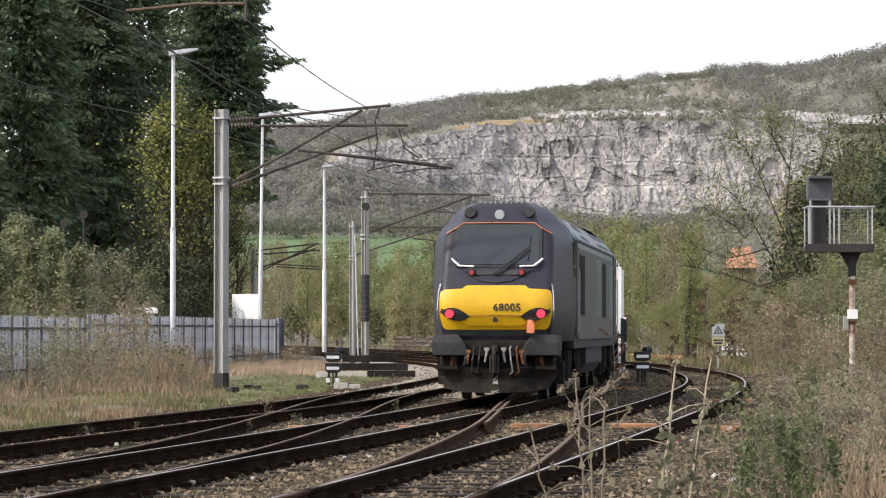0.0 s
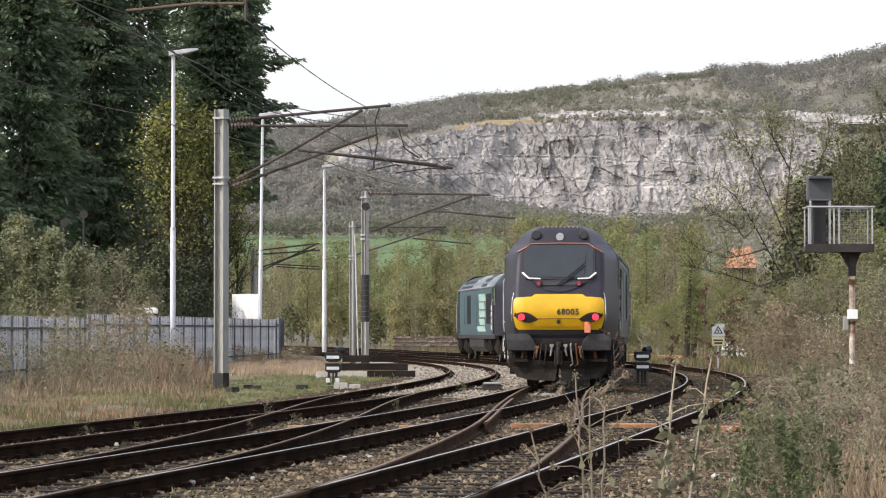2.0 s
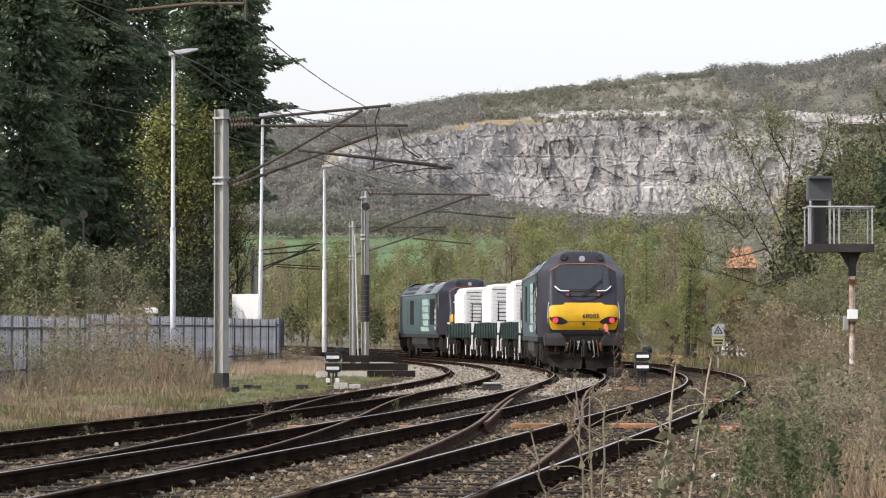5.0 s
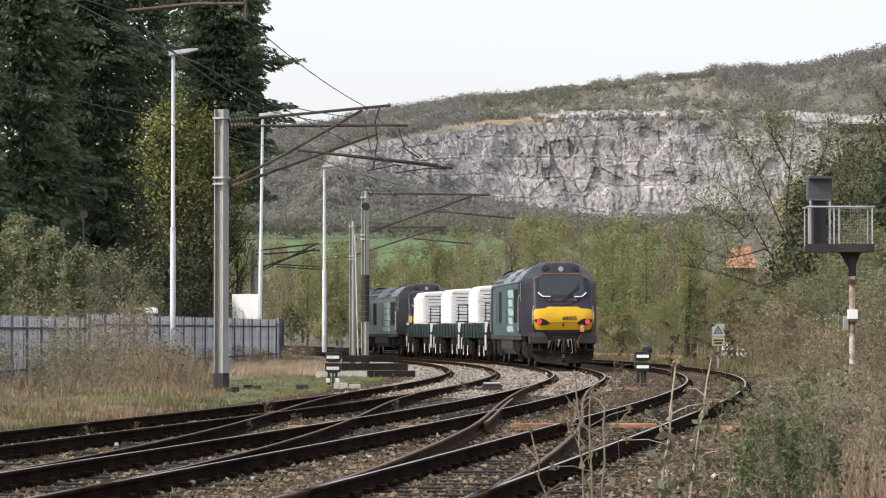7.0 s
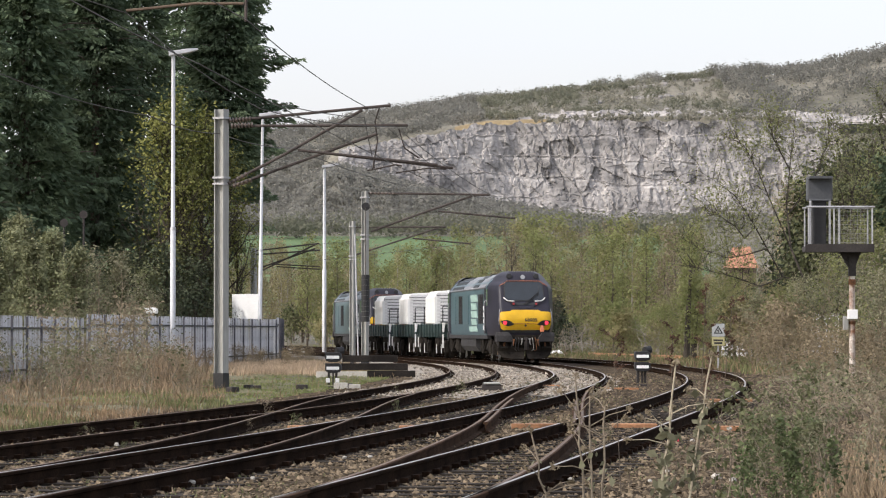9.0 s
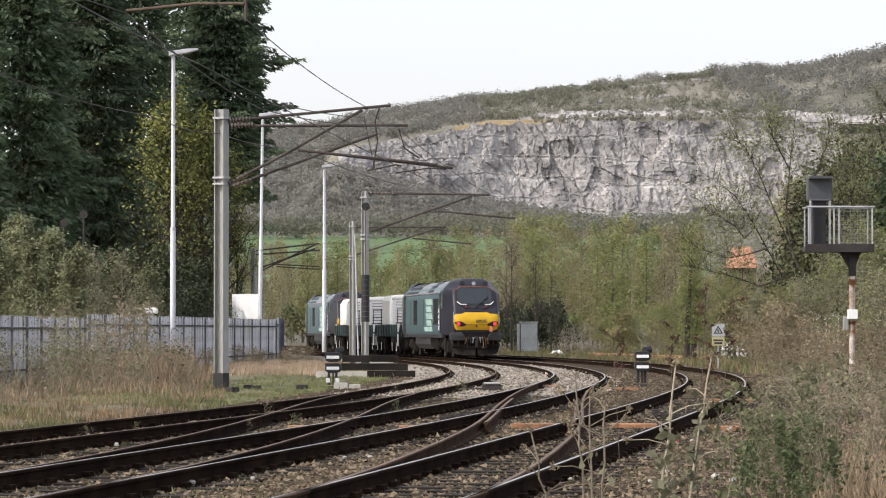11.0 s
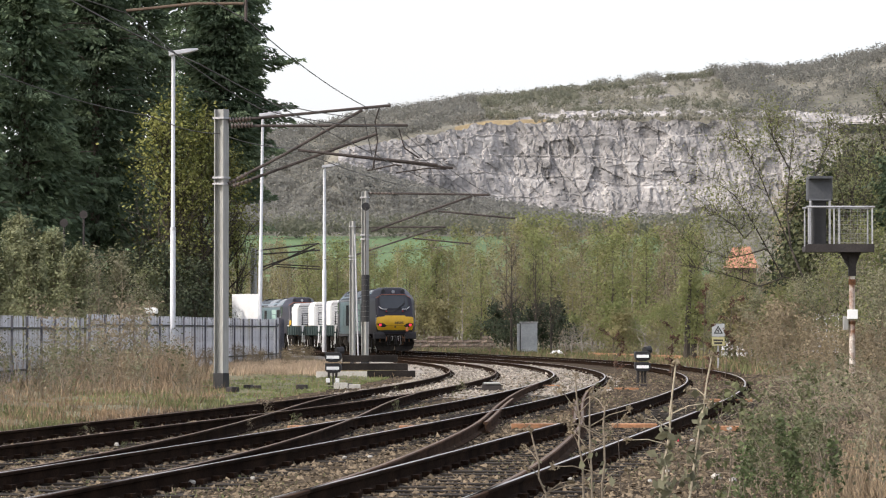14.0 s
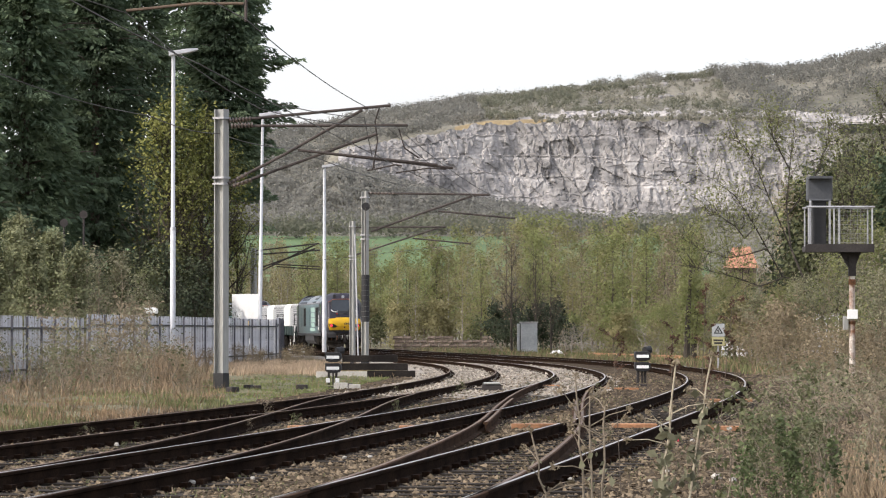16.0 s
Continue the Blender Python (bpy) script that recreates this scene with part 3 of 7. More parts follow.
    w.tube([front(2.38, 0.02, 0.05), front(2.62, 0.31, 0.07), front(2.87, 0.62, 0.07)], 0.012, 6)
    part("wiper", w, M["black"], c, "long black windscreen wiper")
    b = Shape().tube([front(2.66, 0.58, 0.055), front(3.14, 0.61, 0.055)], 0.010, 6)
    part("wiper_blade", b, M["black"], c)
    part("badge", Shape().tube([front(1.53, 0.0, 0.03), front(1.53, 0.0, 0.062)], [0.05, 0.045], 14), M["black"], c)
    # brown line under the lamps, drawn for the shade along the nose's fold
    part("crease", Shape().tube([front(1.60, -0.52, 0.018), front(1.605, -0.3, 0.02), front(1.605, 0.0, 0.02), front(1.605, 0.3, 0.02), front(1.60, 0.52, 0.018)], 0.009, 5), M["rust_dark"], c)
    # beam, buffer covers, plough, hoses
    beam = part("buffer_beam", Shape().box(-1.18, 1.18, 0.12, 0.55, 0.84, 1.14), M["loco_under"], loco, at=turn, bevel=0.02)
    # dark strip over the shell, drawn for the shaded gap below the yellow
    part("nose_sill", solid(face_panel([1.23, 1.34], [0.94, 0.97], 0.008)), M["loco_grille"], c)
    for sx in (-1, 1):
        cover = Shape().loft([[(sx * 0.70, -0.02, 1.25), (sx * 1.18, 0.02, 1.25), (sx * 1.2, 0.5, 1.25), (sx * 0.68, 0.5, 1.25)],
                              [(sx * 0.58, -0.06, 1.1), (sx * 1.20, -0.02, 1.1), (sx * 1.22, 0.5, 1.1), (sx * 0.57, 0.5, 1.1)],
                              [(sx * 0.48, -0.04, 0.86), (sx * 1.18, -0.02, 0.86), (sx * 1.2, 0.5, 0.86), (sx * 0.48, 0.5, 0.86)]])
        part("buffer_cover", cover, M["loco_skirt"], beam, "grey box-shaped buffer fairing", bevel=0.015)
        part("pilot_step", Shape().box(sx * 0.72, sx * 1.12, 0.05, 0.35, 0.60, 0.66).box(sx * 0.74, sx * 0.78, 0.1, 0.14, 0.66, 0.86).box(sx * 1.06, sx * 1.10, 0.1, 0.14, 0.66, 0.86), M["loco_under"], beam, "dirty pilot step")
        for k, xx in enumerate((0.28, 0.40)):
            hose = [(sx * xx, 0.12, 1.02), (sx * xx, -0.08, 0.98), (sx * (xx + 0.02), -0.12, 0.78), (sx * (xx + 0.05), -0.04, 0.55), (sx * (xx - 0.03), 0.1, 0.5)]
            part("brake_hose", Shape().tube(hose, 0.018, 7), M["galv_dull"] if k == 0 and sx > 0 else M["rust_dark"] if k and sx > 0 else M["black"], beam)
    # apron line under the windscreen
    part("apron_line", Shape().tube([front(2.46, -0.62, 0.016), front(2.38, -0.50, 0.016), front(2.26, -0.28, 0.016), front(2.22, 0.0, 0.016), front(2.26, 0.28, 0.016), front(2.38, 0.50, 0.016), front(2.46, 0.62, 0.016)], 0.010, 5), M["black"], c)
    under = Shape().box(-1.05, 1.05, 0.5, 2.2, 0.5, 1.1)
    part("inner_frame", under, M["loco_under"], loco, at=turn)
    if lit:
        lampc = part("portable_lamp", Shape().box(0.60, 0.74, -0.14, -0.02, 1.28, 1.46).tube([(0.67, -0.08, 1.46), (0.67, -0.08, 1.53)], [0.06, 0.05], 10), M["tail_orange"], beam, "orange portable tail lamp")
    hook = Shape().box(-0.05, 0.05, -0.22, 0.15, 0.94, 1.06).tube([(0, -0.2, 1.0), (0, -0.3, 0.9), (0, -0.26, 0.72), (0, -0.22, 0.55)], [0.04, 0.045, 0.04, 0.035], 8)
    hook.tube([(-0.07, -0.24, 0.86), (-0.07, -0.22, 0.55), (0.07, -0.22, 0.55), (0.07, -0.24, 0.86)], 0.024, 6)
    part("coupling_hook", hook, M["iron"], beam)
    plough = Shape()
    for sx in (-1, 1):
        plough.loft([[(sx * 0.04, -0.05, 0.60), (sx * 0.62, 0.12, 0.64), (sx * 1.14, 0.34, 0.70), (sx * 1.14, 0.38, 0.70), (sx * 0.62, 0.16, 0.64), (sx * 0.04, -0.01, 0.60)],
                     [(sx * 0.04, 0.02, 0.42), (sx * 0.62, 0.20, 0.44), (sx * 1.12, 0.42, 0.48), (sx * 1.12, 0.46, 0.48), (sx * 0.62, 0.24, 0.44), (sx * 0.04, 0.06, 0.42)],
                     [(sx * 0.08, -0.06, 0.16), (sx * 0.60, 0.12, 0.17), (sx * 0.98, 0.32, 0.24), (sx * 0.98, 0.36, 0.24), (sx * 0.60, 0.16, 0.17), (sx * 0.08, -0.02, 0.16)]])
        for xx, z0, mm in ((0.16, 0.98, "galv_dull"), (0.50, 0.94, "rust_dark"), (0.55, 0.90, "black")):
            cock = Shape().tube([(sx * xx, 0.12, z0), (sx * xx, -0.05, z0), (sx * xx, -0.09, z0 - 0.10), (sx * (xx + 0.03), -0.06, z0 - 0.24)], [0.030, 0.034, 0.024, 0.020], 8)
            part("air_cock", cock.box(sx * xx - 0.045, sx * xx + 0.045, -0.075, -0.03, z0 - 0.03, z0 + 0.03), M[mm], beam)
        part("plough_stay", Shape().tube([(sx * 0.82, 0.3, 0.88), (sx * 0.86, 0.30, 0.62)], 0.04, 8), M["rust_dark"], beam)
    part("snow_plough", plough, M["loco_under"], beam, "curved grey snow plough")
    return c


def wheelset(parent, x0, y, r, axle_r=0.08, disc=None):
    """Two wheels on an axle, turning about its own centre."""
    sh = Shape()
    for sx in (-1, 1):
        sh.tube([(sx * 0.68, 0, 0), (sx * 0.715, 0, 0), (sx * 0.72, 0, 0), (sx * 0.82, 0, 0)], [r + 0.03, r + 0.03, r, r], 24)
        for k in range(6):
            a = k * math.pi / 3
            sh.box(sx * 0.823, sx * 0.835, -0.05, 0.05, 0.12, r - 0.06, Matrix.Rotation(a, 4, "X"), 1)
    sh.tube([(-0.7, 0, 0), (0.7, 0, 0)], axle_r, 10)
    return part("wheelset", sh, [M["loco_under"], disc or M["galv_dull"]], parent, at=pose(x0, y, r))


def bogie(parent, y, half, r, wide=1.08, disc=None, name="bogie"):
    """A two-axle bogie; its axles turn."""
    fr = Shape()
    for sx in (-1, 1):
        fr.loft([[(sx * (wide - 0.09), -half - 0.7, 0.62), (sx * (wide + 0.05), -half - 0.7, 0.62), (sx * (wide + 0.05), -half - 0.7, 0.86), (sx * (wide - 0.09), -half - 0.7, 0.86)],
                 [(sx * (wide - 0.09), -half + 0.3, 0.52), (sx * (wide + 0.05), -half + 0.3, 0.52), (sx * (wide + 0.05), -half + 0.3, 0.9), (sx * (wide - 0.09), -half + 0.3, 0.9)],
                 [(sx * (wide - 0.09), half - 0.3, 0.52), (sx * (wide + 0.05), half - 0.3, 0.52), (sx * (wide + 0.05), half - 0.3, 0.9), (sx * (wide - 0.09), half - 0.3, 0.9)],
                 [(sx * (wide - 0.09), half + 0.7, 0.62), (sx * (wide + 0.05), half + 0.7, 0.62), (sx * (wide + 0.05), half + 0.7, 0.86), (sx * (wide - 0.09), half + 0.7, 0.86)]])
        for e in (-half, half):
            fr.box(sx * (wide - 0.1), sx * (wide + 0.14), e - 0.17, e + 0.17, r - 0.17, r + 0.17)
            fr.tube([(sx * (wide + 0.1), e + 0.3, r - 0.1), (sx * (wide + 0.1), e + 0.3, 0.95)], 0.09, 8)
            fr.tube([(sx * (wide + 0.1), e - 0.3, r - 0.1), (sx * (wide + 0.1), e - 0.3, 0.95)], 0.09, 8)
        fr.tube([(sx * (wide + 0.15), -0.5, 0.9), (sx * (wide + 0.16), 0.5, 0.5)], 0.05, 8)
        fr.box(sx * (wide - 0.05), sx * (wide + 0.12), -half - 1.0, -half - 0.7, 0.3, 0.75)
    fr.box(-wide, wide, -0.35, 0.35, 0.55, 0.85)
    b = part(name, fr, M["loco_under"], parent, "dirty brown two-axle bogie", at=pose(0, y, 0))
    if disc:
        for sx in (-1, 1):
            for e in (-half, half):
                pl = Shape().loft([[(sx * (wide + 0.15), e - 0.05, 0.24), (sx * (wide + 0.15), e + 0.03, 0.22), (sx * (wide + 0.175), e + 0.03, 0.22), (sx * (wide + 0.175), e - 0.05, 0.24)],
                                   [(sx * (wide + 0.15), e - 0.04, 0.45), (sx * (wide + 0.15), e + 0.05, 0.45), (sx * (wide + 0.175), e + 0.05, 0.45), (sx * (wide + 0.175), e - 0.04, 0.45)],
                                   [(sx * (wide + 0.15), e - 0.08, 0.66), (sx * (wide + 0.15), e + 0.02, 0.68), (sx * (wide + 0.175), e + 0.02, 0.68), (sx * (wide + 0.175), e - 0.08, 0.66)]])
                part("axlebox_guard", pl, M["white"], b, "white painted axlebox guard")
    return [wheelset(b, 0, e, r, disc=disc) for e in (-half, half)]


def locomotive(lit):
    loco = thing("diesel_locomotive", "dark blue and teal diesel locomotive with yellow warning ends", "locomotive", "locomotives of the train")
    body = Shape().loft([[(x, y, z) for x, z in SECTION] + [(-x, y, z) for x, z in SECTION[::-1]] for y in (2.6, 17.4)])
    part("body", body, M["loco_side"], loco, "teal-blue body side with grey panels", smooth=25)
    cab(loco, False, lit), cab(loco, True, False)
    for sx in (-1, 1):
        # side panels, grilles, graphics
        for y0, y1, mm, nm in ((3.5, 5.4, "loco_grille", "intake_grille"), (11.8, 13.3, "loco_grille", "intake_grille"), (14.6, 16.4, "loco_side", "equipment_door"), (9.2, 11.4, "loco_side", "equipment_door")):
            g = part(nm, Shape().box(sx * 1.342, sx * 1.362, y0, y1, 1.6, 2.86), M[mm], loco, bevel=0.01)
            if mm == "loco_grille":
                for k in range(8):
                    y = y0 + 0.1 + k * (y1 - y0 - 0.2) / 8
                    part("slat", Shape().box(sx * 1.36, sx * 1.376, y, y + 0.06, 1.64, 2.82), M["loco_skirt"], g)
        if sx > 0:
            part("side_panel", Shape().box(1.346, 1.357, 3.42, 16.6, 1.15, 2.96), M["loco_panel"], loco, "grey-green panelled body side", bevel=0.004)
        # plain blocks in pale mint stand for the lettering
        for k, (z0, z1, w) in enumerate(((2.56, 2.86, 2.5), (2.22, 2.50, 2.1), (1.88, 2.16, 2.3), (1.56, 1.82, 1.9), (1.28, 1.50, 3.0))):
            a, b = 5.6 + 0.30 * (k % 2), 6.0 + 0.22 * (k % 2)
            if sx < 0:
                block = Shape().add([(sx * 1.364, a, z0), (sx * 1.364, a + w, z0), (sx * 1.364, b + w, z1), (sx * 1.364, b, z1), (sx * 1.352, a, z0), (sx * 1.352, a + w, z0), (sx * 1.352, b + w, z1), (sx * 1.352, b, z1)],
                                    [(0, 1, 2, 3), (7, 6, 5, 4), (0, 4, 5, 1), (1, 5, 6, 2), (2, 6, 7, 3), (3, 7, 4, 0)])
                part("side_graphic", block, M["mint"], loco, "pale mint plain shape on the side")
        # cantrail, widened and coloured pale to hold the highlight on the edge
        part("cantrail", Shape().tube([(sx * 1.335, 2.7, 3.12), (sx * 1.335, 17.3, 3.12)], 0.045, 6), M["loco_roof"], loco, "cantrail strip, thick and pale for its highlight")
        for k in range(4):
            part("side_mark", Shape().box(sx * 1.349, sx * 1.366, 3.26 + 0.03 * (k % 2), 3.44, 1.36 + 0.27 * k, 1.54 + 0.27 * k), M["white"], loco)
        tank = Shape().loft([[(sx * 0.4, y, 0.42), (sx * 1.1, y, 0.42), (sx * 1.28, y, 0.65), (sx * 1.28, y, 1.1), (sx * 0.4, y, 1.1)] for y in (7.0, 13.0)])
        part("fuel_tank", tank, M["loco_skirt"], loco, bevel=0.02)
        part("solebar", Shape().box(sx * 1.16, sx * 1.33, 2.2, 17.8, 0.98, 1.13), M["loco_skirt"], loco)
    for y0, y1, mm in ((3.2, 5.6, "loco_roof"), (6.0, 7.8, "loco_grille"), (8.2, 11.6, "loco_roof"), (12.0, 16.6, "loco_grille")):
        r = Shape().loft([[(-0.92, y, 3.56), (-0.72, y, 3.685), (0.72, y, 3.685), (0.92, y, 3.56)] for y in (y0, y1)])
        part("roof_hatch", r, M[mm], loco, bevel=0.01)
        for sx in (-1, 1):
            part("roof_panel", Shape().add([(sx * 1.31, y0, 3.175), (sx * 1.31, y1, 3.175), (sx * 1.01, y1, 3.53), (sx * 1.01, y0, 3.53), (sx * 1.29, y0, 3.155), (sx * 1.29, y1, 3.155), (sx * 0.99, y1, 3.51), (sx * 0.99, y0, 3.51)],
                                           [(0, 1, 2, 3), (7, 6, 5, 4), (0, 4, 5, 1), (1, 5, 6, 2), (2, 6, 7, 3), (3, 7, 4, 0)]), M["loco_roof"] if mm == "loco_roof" else M["loco_grille"], loco)
    part("exhaust", Shape().box(-0.3, 0.3, 9.4, 10.2, 3.66, 3.80), M["black"], loco, bevel=0.03)
    part("aerial_pod", Shape().box(-0.4, 0.4, 1.9, 2.4, 3.70, 3.79), M["loco_roof"], loco, bevel=0.03)
    axles = bogie(loco, 3.6, 1.4, 0.53) + bogie(loco, 16.9 - 0.5, 1.4, 0.53)
    return loco, axles


def fleet_number(loco):
    """The running number, digit by digit."""
    cab_part = [o for o in loco.children if o.name.startswith("cab")][0]
    for k, digit in enumerate("68005"):
        c = bpy.data.curves.new("digit", "FONT")
        c.body, c.size, c.extrude, c.align_x = digit, 0.19, 0.002, "CENTER"
        c.offset = 0.004
        text = bpy.data.objects.new("digit", c)
        scene.collection.objects.link(text)
        bpy.context.view_layer.update()
        me = bpy.data.meshes.new_from_object(text.evaluated_get(bpy.context.evaluated_depsgraph_get()))
        bpy.data.objects.remove(text)
        me.materials.clear()
        me.materials.append(M["black"])
        x = 0.22 + (k - 2) * 0.106
        n = part("digit", me, None, cab_part, "black digit of the running number")
        n.matrix_basis = pose(x, front(1.72, x, 0.018)[1], 1.70, 86, 0, 0)


def flask_wagon():
    w = thing("flask_wagon", "dark green bogie wagon with a white ribbed flask cover", "freight wagon", "flask wagons of the train")
    fr = Shape().box(-1.22, 1.22, 0.62, 10.4, 1.00, 1.22).box(-0.5, 0.5, 1.5, 9.5, 0.7, 1.0)
    part("underframe", fr, M["wagon_green"], w, bevel=0.02)
    for y0, y1, nm in ((0.62, 3.1, "end_platform"), (7.9, 10.4, "end_platform"), (3.1, 7.9, "well_side")):
        part(nm, Shape().box(-1.25, 1.25, y0 + 0.02, y1 - 0.02, 1.2, 1.62), M["wagon_green"], w, bevel=0.02)
    for sx in (-1, 1):
        for k in range(9):
            y = 0.9 + k * 1.15
            part("frame_rib", Shape().box(sx * 1.25, sx * 1.30, y, y + 0.1, 1.0, 1.64), M["wagon_green"], w)
        for y in (0.60, 10.3):
            part("corner_post", Shape().box(sx * 1.215, sx * 1.28, y, y + 0.08, 0.50, 1.14), M["white"], w, "white corner step post")
            part("corner_bracket", Shape().loft([[(sx * 1.20, y, 1.24), (sx * 1.27, y, 1.24), (sx * 1.27, y + 0.10, 1.24), (sx * 1.20, y + 0.10, 1.24)], [(sx * 1.14, y, 1.70), (sx * 1.28, y, 1.70), (sx * 1.28, y + 0.10, 1.70), (sx * 1.14, y + 0.10, 1.70)]]), M["white"], w, "white tapering corner bracket")
        for y in (0.62, 10.4):
            e = -1 if y < 5 else 1
            part("buffer", Shape().tube([(sx * 0.87, y, 1.05), (sx * 0.87, y + e * 0.45, 1.05), (sx * 0.87, y + e * 0.46, 1.05), (sx * 0.87, y + e * 0.58, 1.05)], [0.12, 0.10, 0.21, 0.20], 12), M["loco_under"], w)
    # the cover: side panels smooth and white, ends ribbed
    cov = Shape().loft([[(1.24, y, 1.66), (1.24, y, 2.95), (1.05, y, 3.24), (0.4, y, 3.28), (-0.4, y, 3.28), (-1.05, y, 3.24), (-1.24, y, 2.95), (-1.24, y, 1.66)] for y in (3.75, 7.25)])
    c = part("flask_cover", cov, M["cover"], w, "white steel cover with ribbed ends", bevel=0.03)
    for yy, e in ((3.75, -1), (7.25, 1)):
        # dark sheet: its colour stands in for the shade between the boards
        part("end_panel", Shape().box(-1.16, 1.16, yy + e * 0.004, yy + e * 0.03, 1.7, 3.12), M["loco_grille"], c, "backing coloured dark for the shade between boards")
        for k in range(9):
            z = 1.76 + k * 0.16
            part("rib", Shape().box(-1.14, 1.14, yy + e * 0.03, yy + e * 0.10, z, z + 0.128), M["cover_grey"], c, bevel=0.012)
        part("vent", Shape().box(-0.1, 0.62, yy + e * 0.03, yy + e * 0.13, 3.0, 3.05), M["black"], c)
        y = yy + e * 1.9
        for a, b in ((-1.1, -0.35), (0.35, 1.1)):
            rl = Shape().tube([(a, y, 1.6), (a, y, 2.48), (b, y, 2.48), (b, y, 1.6)], 0.034, 6).tube([(a, y, 2.06), (b, y, 2.06)], 0.03, 6)
            part("handrail", rl, M["black"], w, "black platform handrail")
    for e in (3.75, 7.25):
        for sx in (-1, 1):
            part("corner_band", Shape().box(sx * 0.98, sx * 1.262, min(e, e + (0.02 if e > 5 else -0.02)) - 0.06, e + 0.08, 1.64, 2.98), M["cover"], c, "white corner band of the cover", bevel=0.02)
    axles = bogie(w, 2.2, 0.92, 0.46, disc=M["loco_under"]) + bogie(w, 8.8, 0.92, 0.46, disc=M["loco_under"])
    return w, axles


tail_loco, tail_axles = locomotive(True)
fleet_number(tail_loco)
lead_loco, lead_axles = locomotive(False)
wagons = [flask_wagon() for i in range(3)]

TY = np.linspace(15, 420, 8101)
TX = track_b(TY)
TS = np.concatenate([[0], np.cumsum(np.hypot(np.diff(TX), np.diff(TY)))])
S_AT_20 = float(np.interp(20, TY, TS))


def on_track(s):
    s = s + S_AT_20
    return Vector((float(np.interp(s, TS, TX)), float(np.interp(s, TS, TY)), RAIL))


def tail_place(t):
    """How far along the track the train's tail has come."""
    return 39.69 + 7.0249 * t + 0.05693 * t**2 + 0.012836 * t**3 - 0.0015965 * t**4 + 0.00006989 * t**5


def vehicle_pose(s, b0, b1):
    """A vehicle whose tail is at s, with its bogies b0 and b1 metres from it."""
    p, q = on_track(s + b0), on_track(s + b1)
    d = (q - p).normalized()
    # flange play and cant throw it a little outwards on the bend
    play = float(np.interp(s, [40, 47, 54, 85, 100, 112], [-0.05, 0.0, 0.07, 0.05, 0.04, 0.0]))
    o = p - d * b0 + Vector((d.y, -d.x, 0)) * play
    return Matrix.Translation(o) @ Matrix.Rotation(math.atan2(-d.x, d.y), 4, "Z")


def motions():
    """All that moves: the train draws away and round the curve."""
    times = [0.5 * i for i in range(33)]
    stock = [(tail_loco, 0.0, 3.6, 16.4, tail_axles, 0.53)]
    for i, (w, ax) in enumerate(wagons):
        stock.append((w, 20.2 + 10.95 * i, 2.2, 8.8, ax, 0.46))
    stock.append((lead_loco, 53.14, 3.6, 16.4, lead_axles, 0.53))
    for ob, ahead, b0, b1, axles, r in stock:
        walk(ob, [(t, vehicle_pose(tail_place(t) + ahead, b0, b1)) for t in times])
        steps = np.arange(481) / FPS
        for a in axles:
            rows = []
            base = a.matrix_basis.translation.copy()
            for t in steps:
                rows.append((float(t), Matrix.Translation(base) @ Matrix.Rotation(-(tail_place(t) - tail_place(0)) / r, 4, "X")))
            walk(a, rows)


# ---- line-side structures ----
def mast(x, y, h, w, label, base_h=0.42):
    m = thing("overhead_line_mast", label, "catenary mast", "overhead line masts", at=pose(x, y, 0))
    t = 0.022
    a, i = w / 2, w / 2 - t
    beam = [(-a, -a), (a, -a), (a, -i), (t, -i), (t, i), (a, i), (a, a), (-a, a), (-a, i), (-t, i), (-t, -i), (-a, -i)]
    sh = Shape().loft([[(x_, y_, z) for x_, y_ in beam] for z in (base_h, h)])
    part("column", sh, M["galv_dull"], m, "grey galvanised steel column", at=pose(0, 0, 0, 0, 0, 62))
    b = Shape().box(-w / 2 - 0.01, w / 2 + 0.01, -w / 2 - 0.01, w / 2 + 0.01, -0.1, base_h)
    part("base_band", b, M["black"], m, "black painted foot", at=pose(0, 0, 0, 0, 0, 62))
    for z in (h - 0.25, h * 0.73, h * 0.735 + 0.12):
        part("clamp", Shape().box(-w / 2 - 0.03, w / 2 + 0.03, -w / 2 - 0.03, w / 2 + 0.03, z, z + 0.05), M["galv"], m, at=pose(0, 0, 0, 0, 0, 62))
    return m


def rods(m, name, lines, r, mm, label=""):
    """Each line of world points becomes one tube part of the mast."""
    inv = m.matrix_basis.inverted()
    for pts in lines:
        part(name, Shape().tube([inv @ Vector(p) for p in pts], r, 7), mm, m, label)


def insulator(m, a, b, n=7, r=0.075):
    inv = m.matrix_basis.inverted()
    a, b = inv @ Vector(a), inv @ Vector(b)
    pts, rr = [], []
    for i in range(n):
        for k, q in ((0.0, 0.035), (0.25, r), (0.5, r), (0.55, 0.035)):
            pts.append(a.lerp(b, (i + k) / n)), rr.append(q)
    part("insulator", Shape().tube(pts, rr, 10), M["insul"], m, "brown ribbed insulator")


m1 = mast(-5.57, 79.5, 7.05, 0.27, "tall grey steel overhead line mast with cantilever arms")
rods(m1, "cantilever_tube", [[(-5.28, 79.5, 6.77), (-1.31, 79.5, 7.15)], [(-5.33, 80.3, 6.68), (-0.89, 80.3, 6.70)], [(-5.42, 79.5, 5.17), (-4.03, 79.5, 5.89), (-2.02, 79.5, 7.04)], [(-5.36, 80.3, 5.15), (-3.79, 80.3, 5.72), (-1.66, 80.3, 6.49)]], 0.038, M["arm"])
rods(m1, "registration_tube", [[(-3.65, 79.5, 6.02), (-0.13, 79.5, 5.65)], [(-3.00, 80.3, 5.99), (0.26, 80.3, 5.61)]], 0.034, M["arm"])
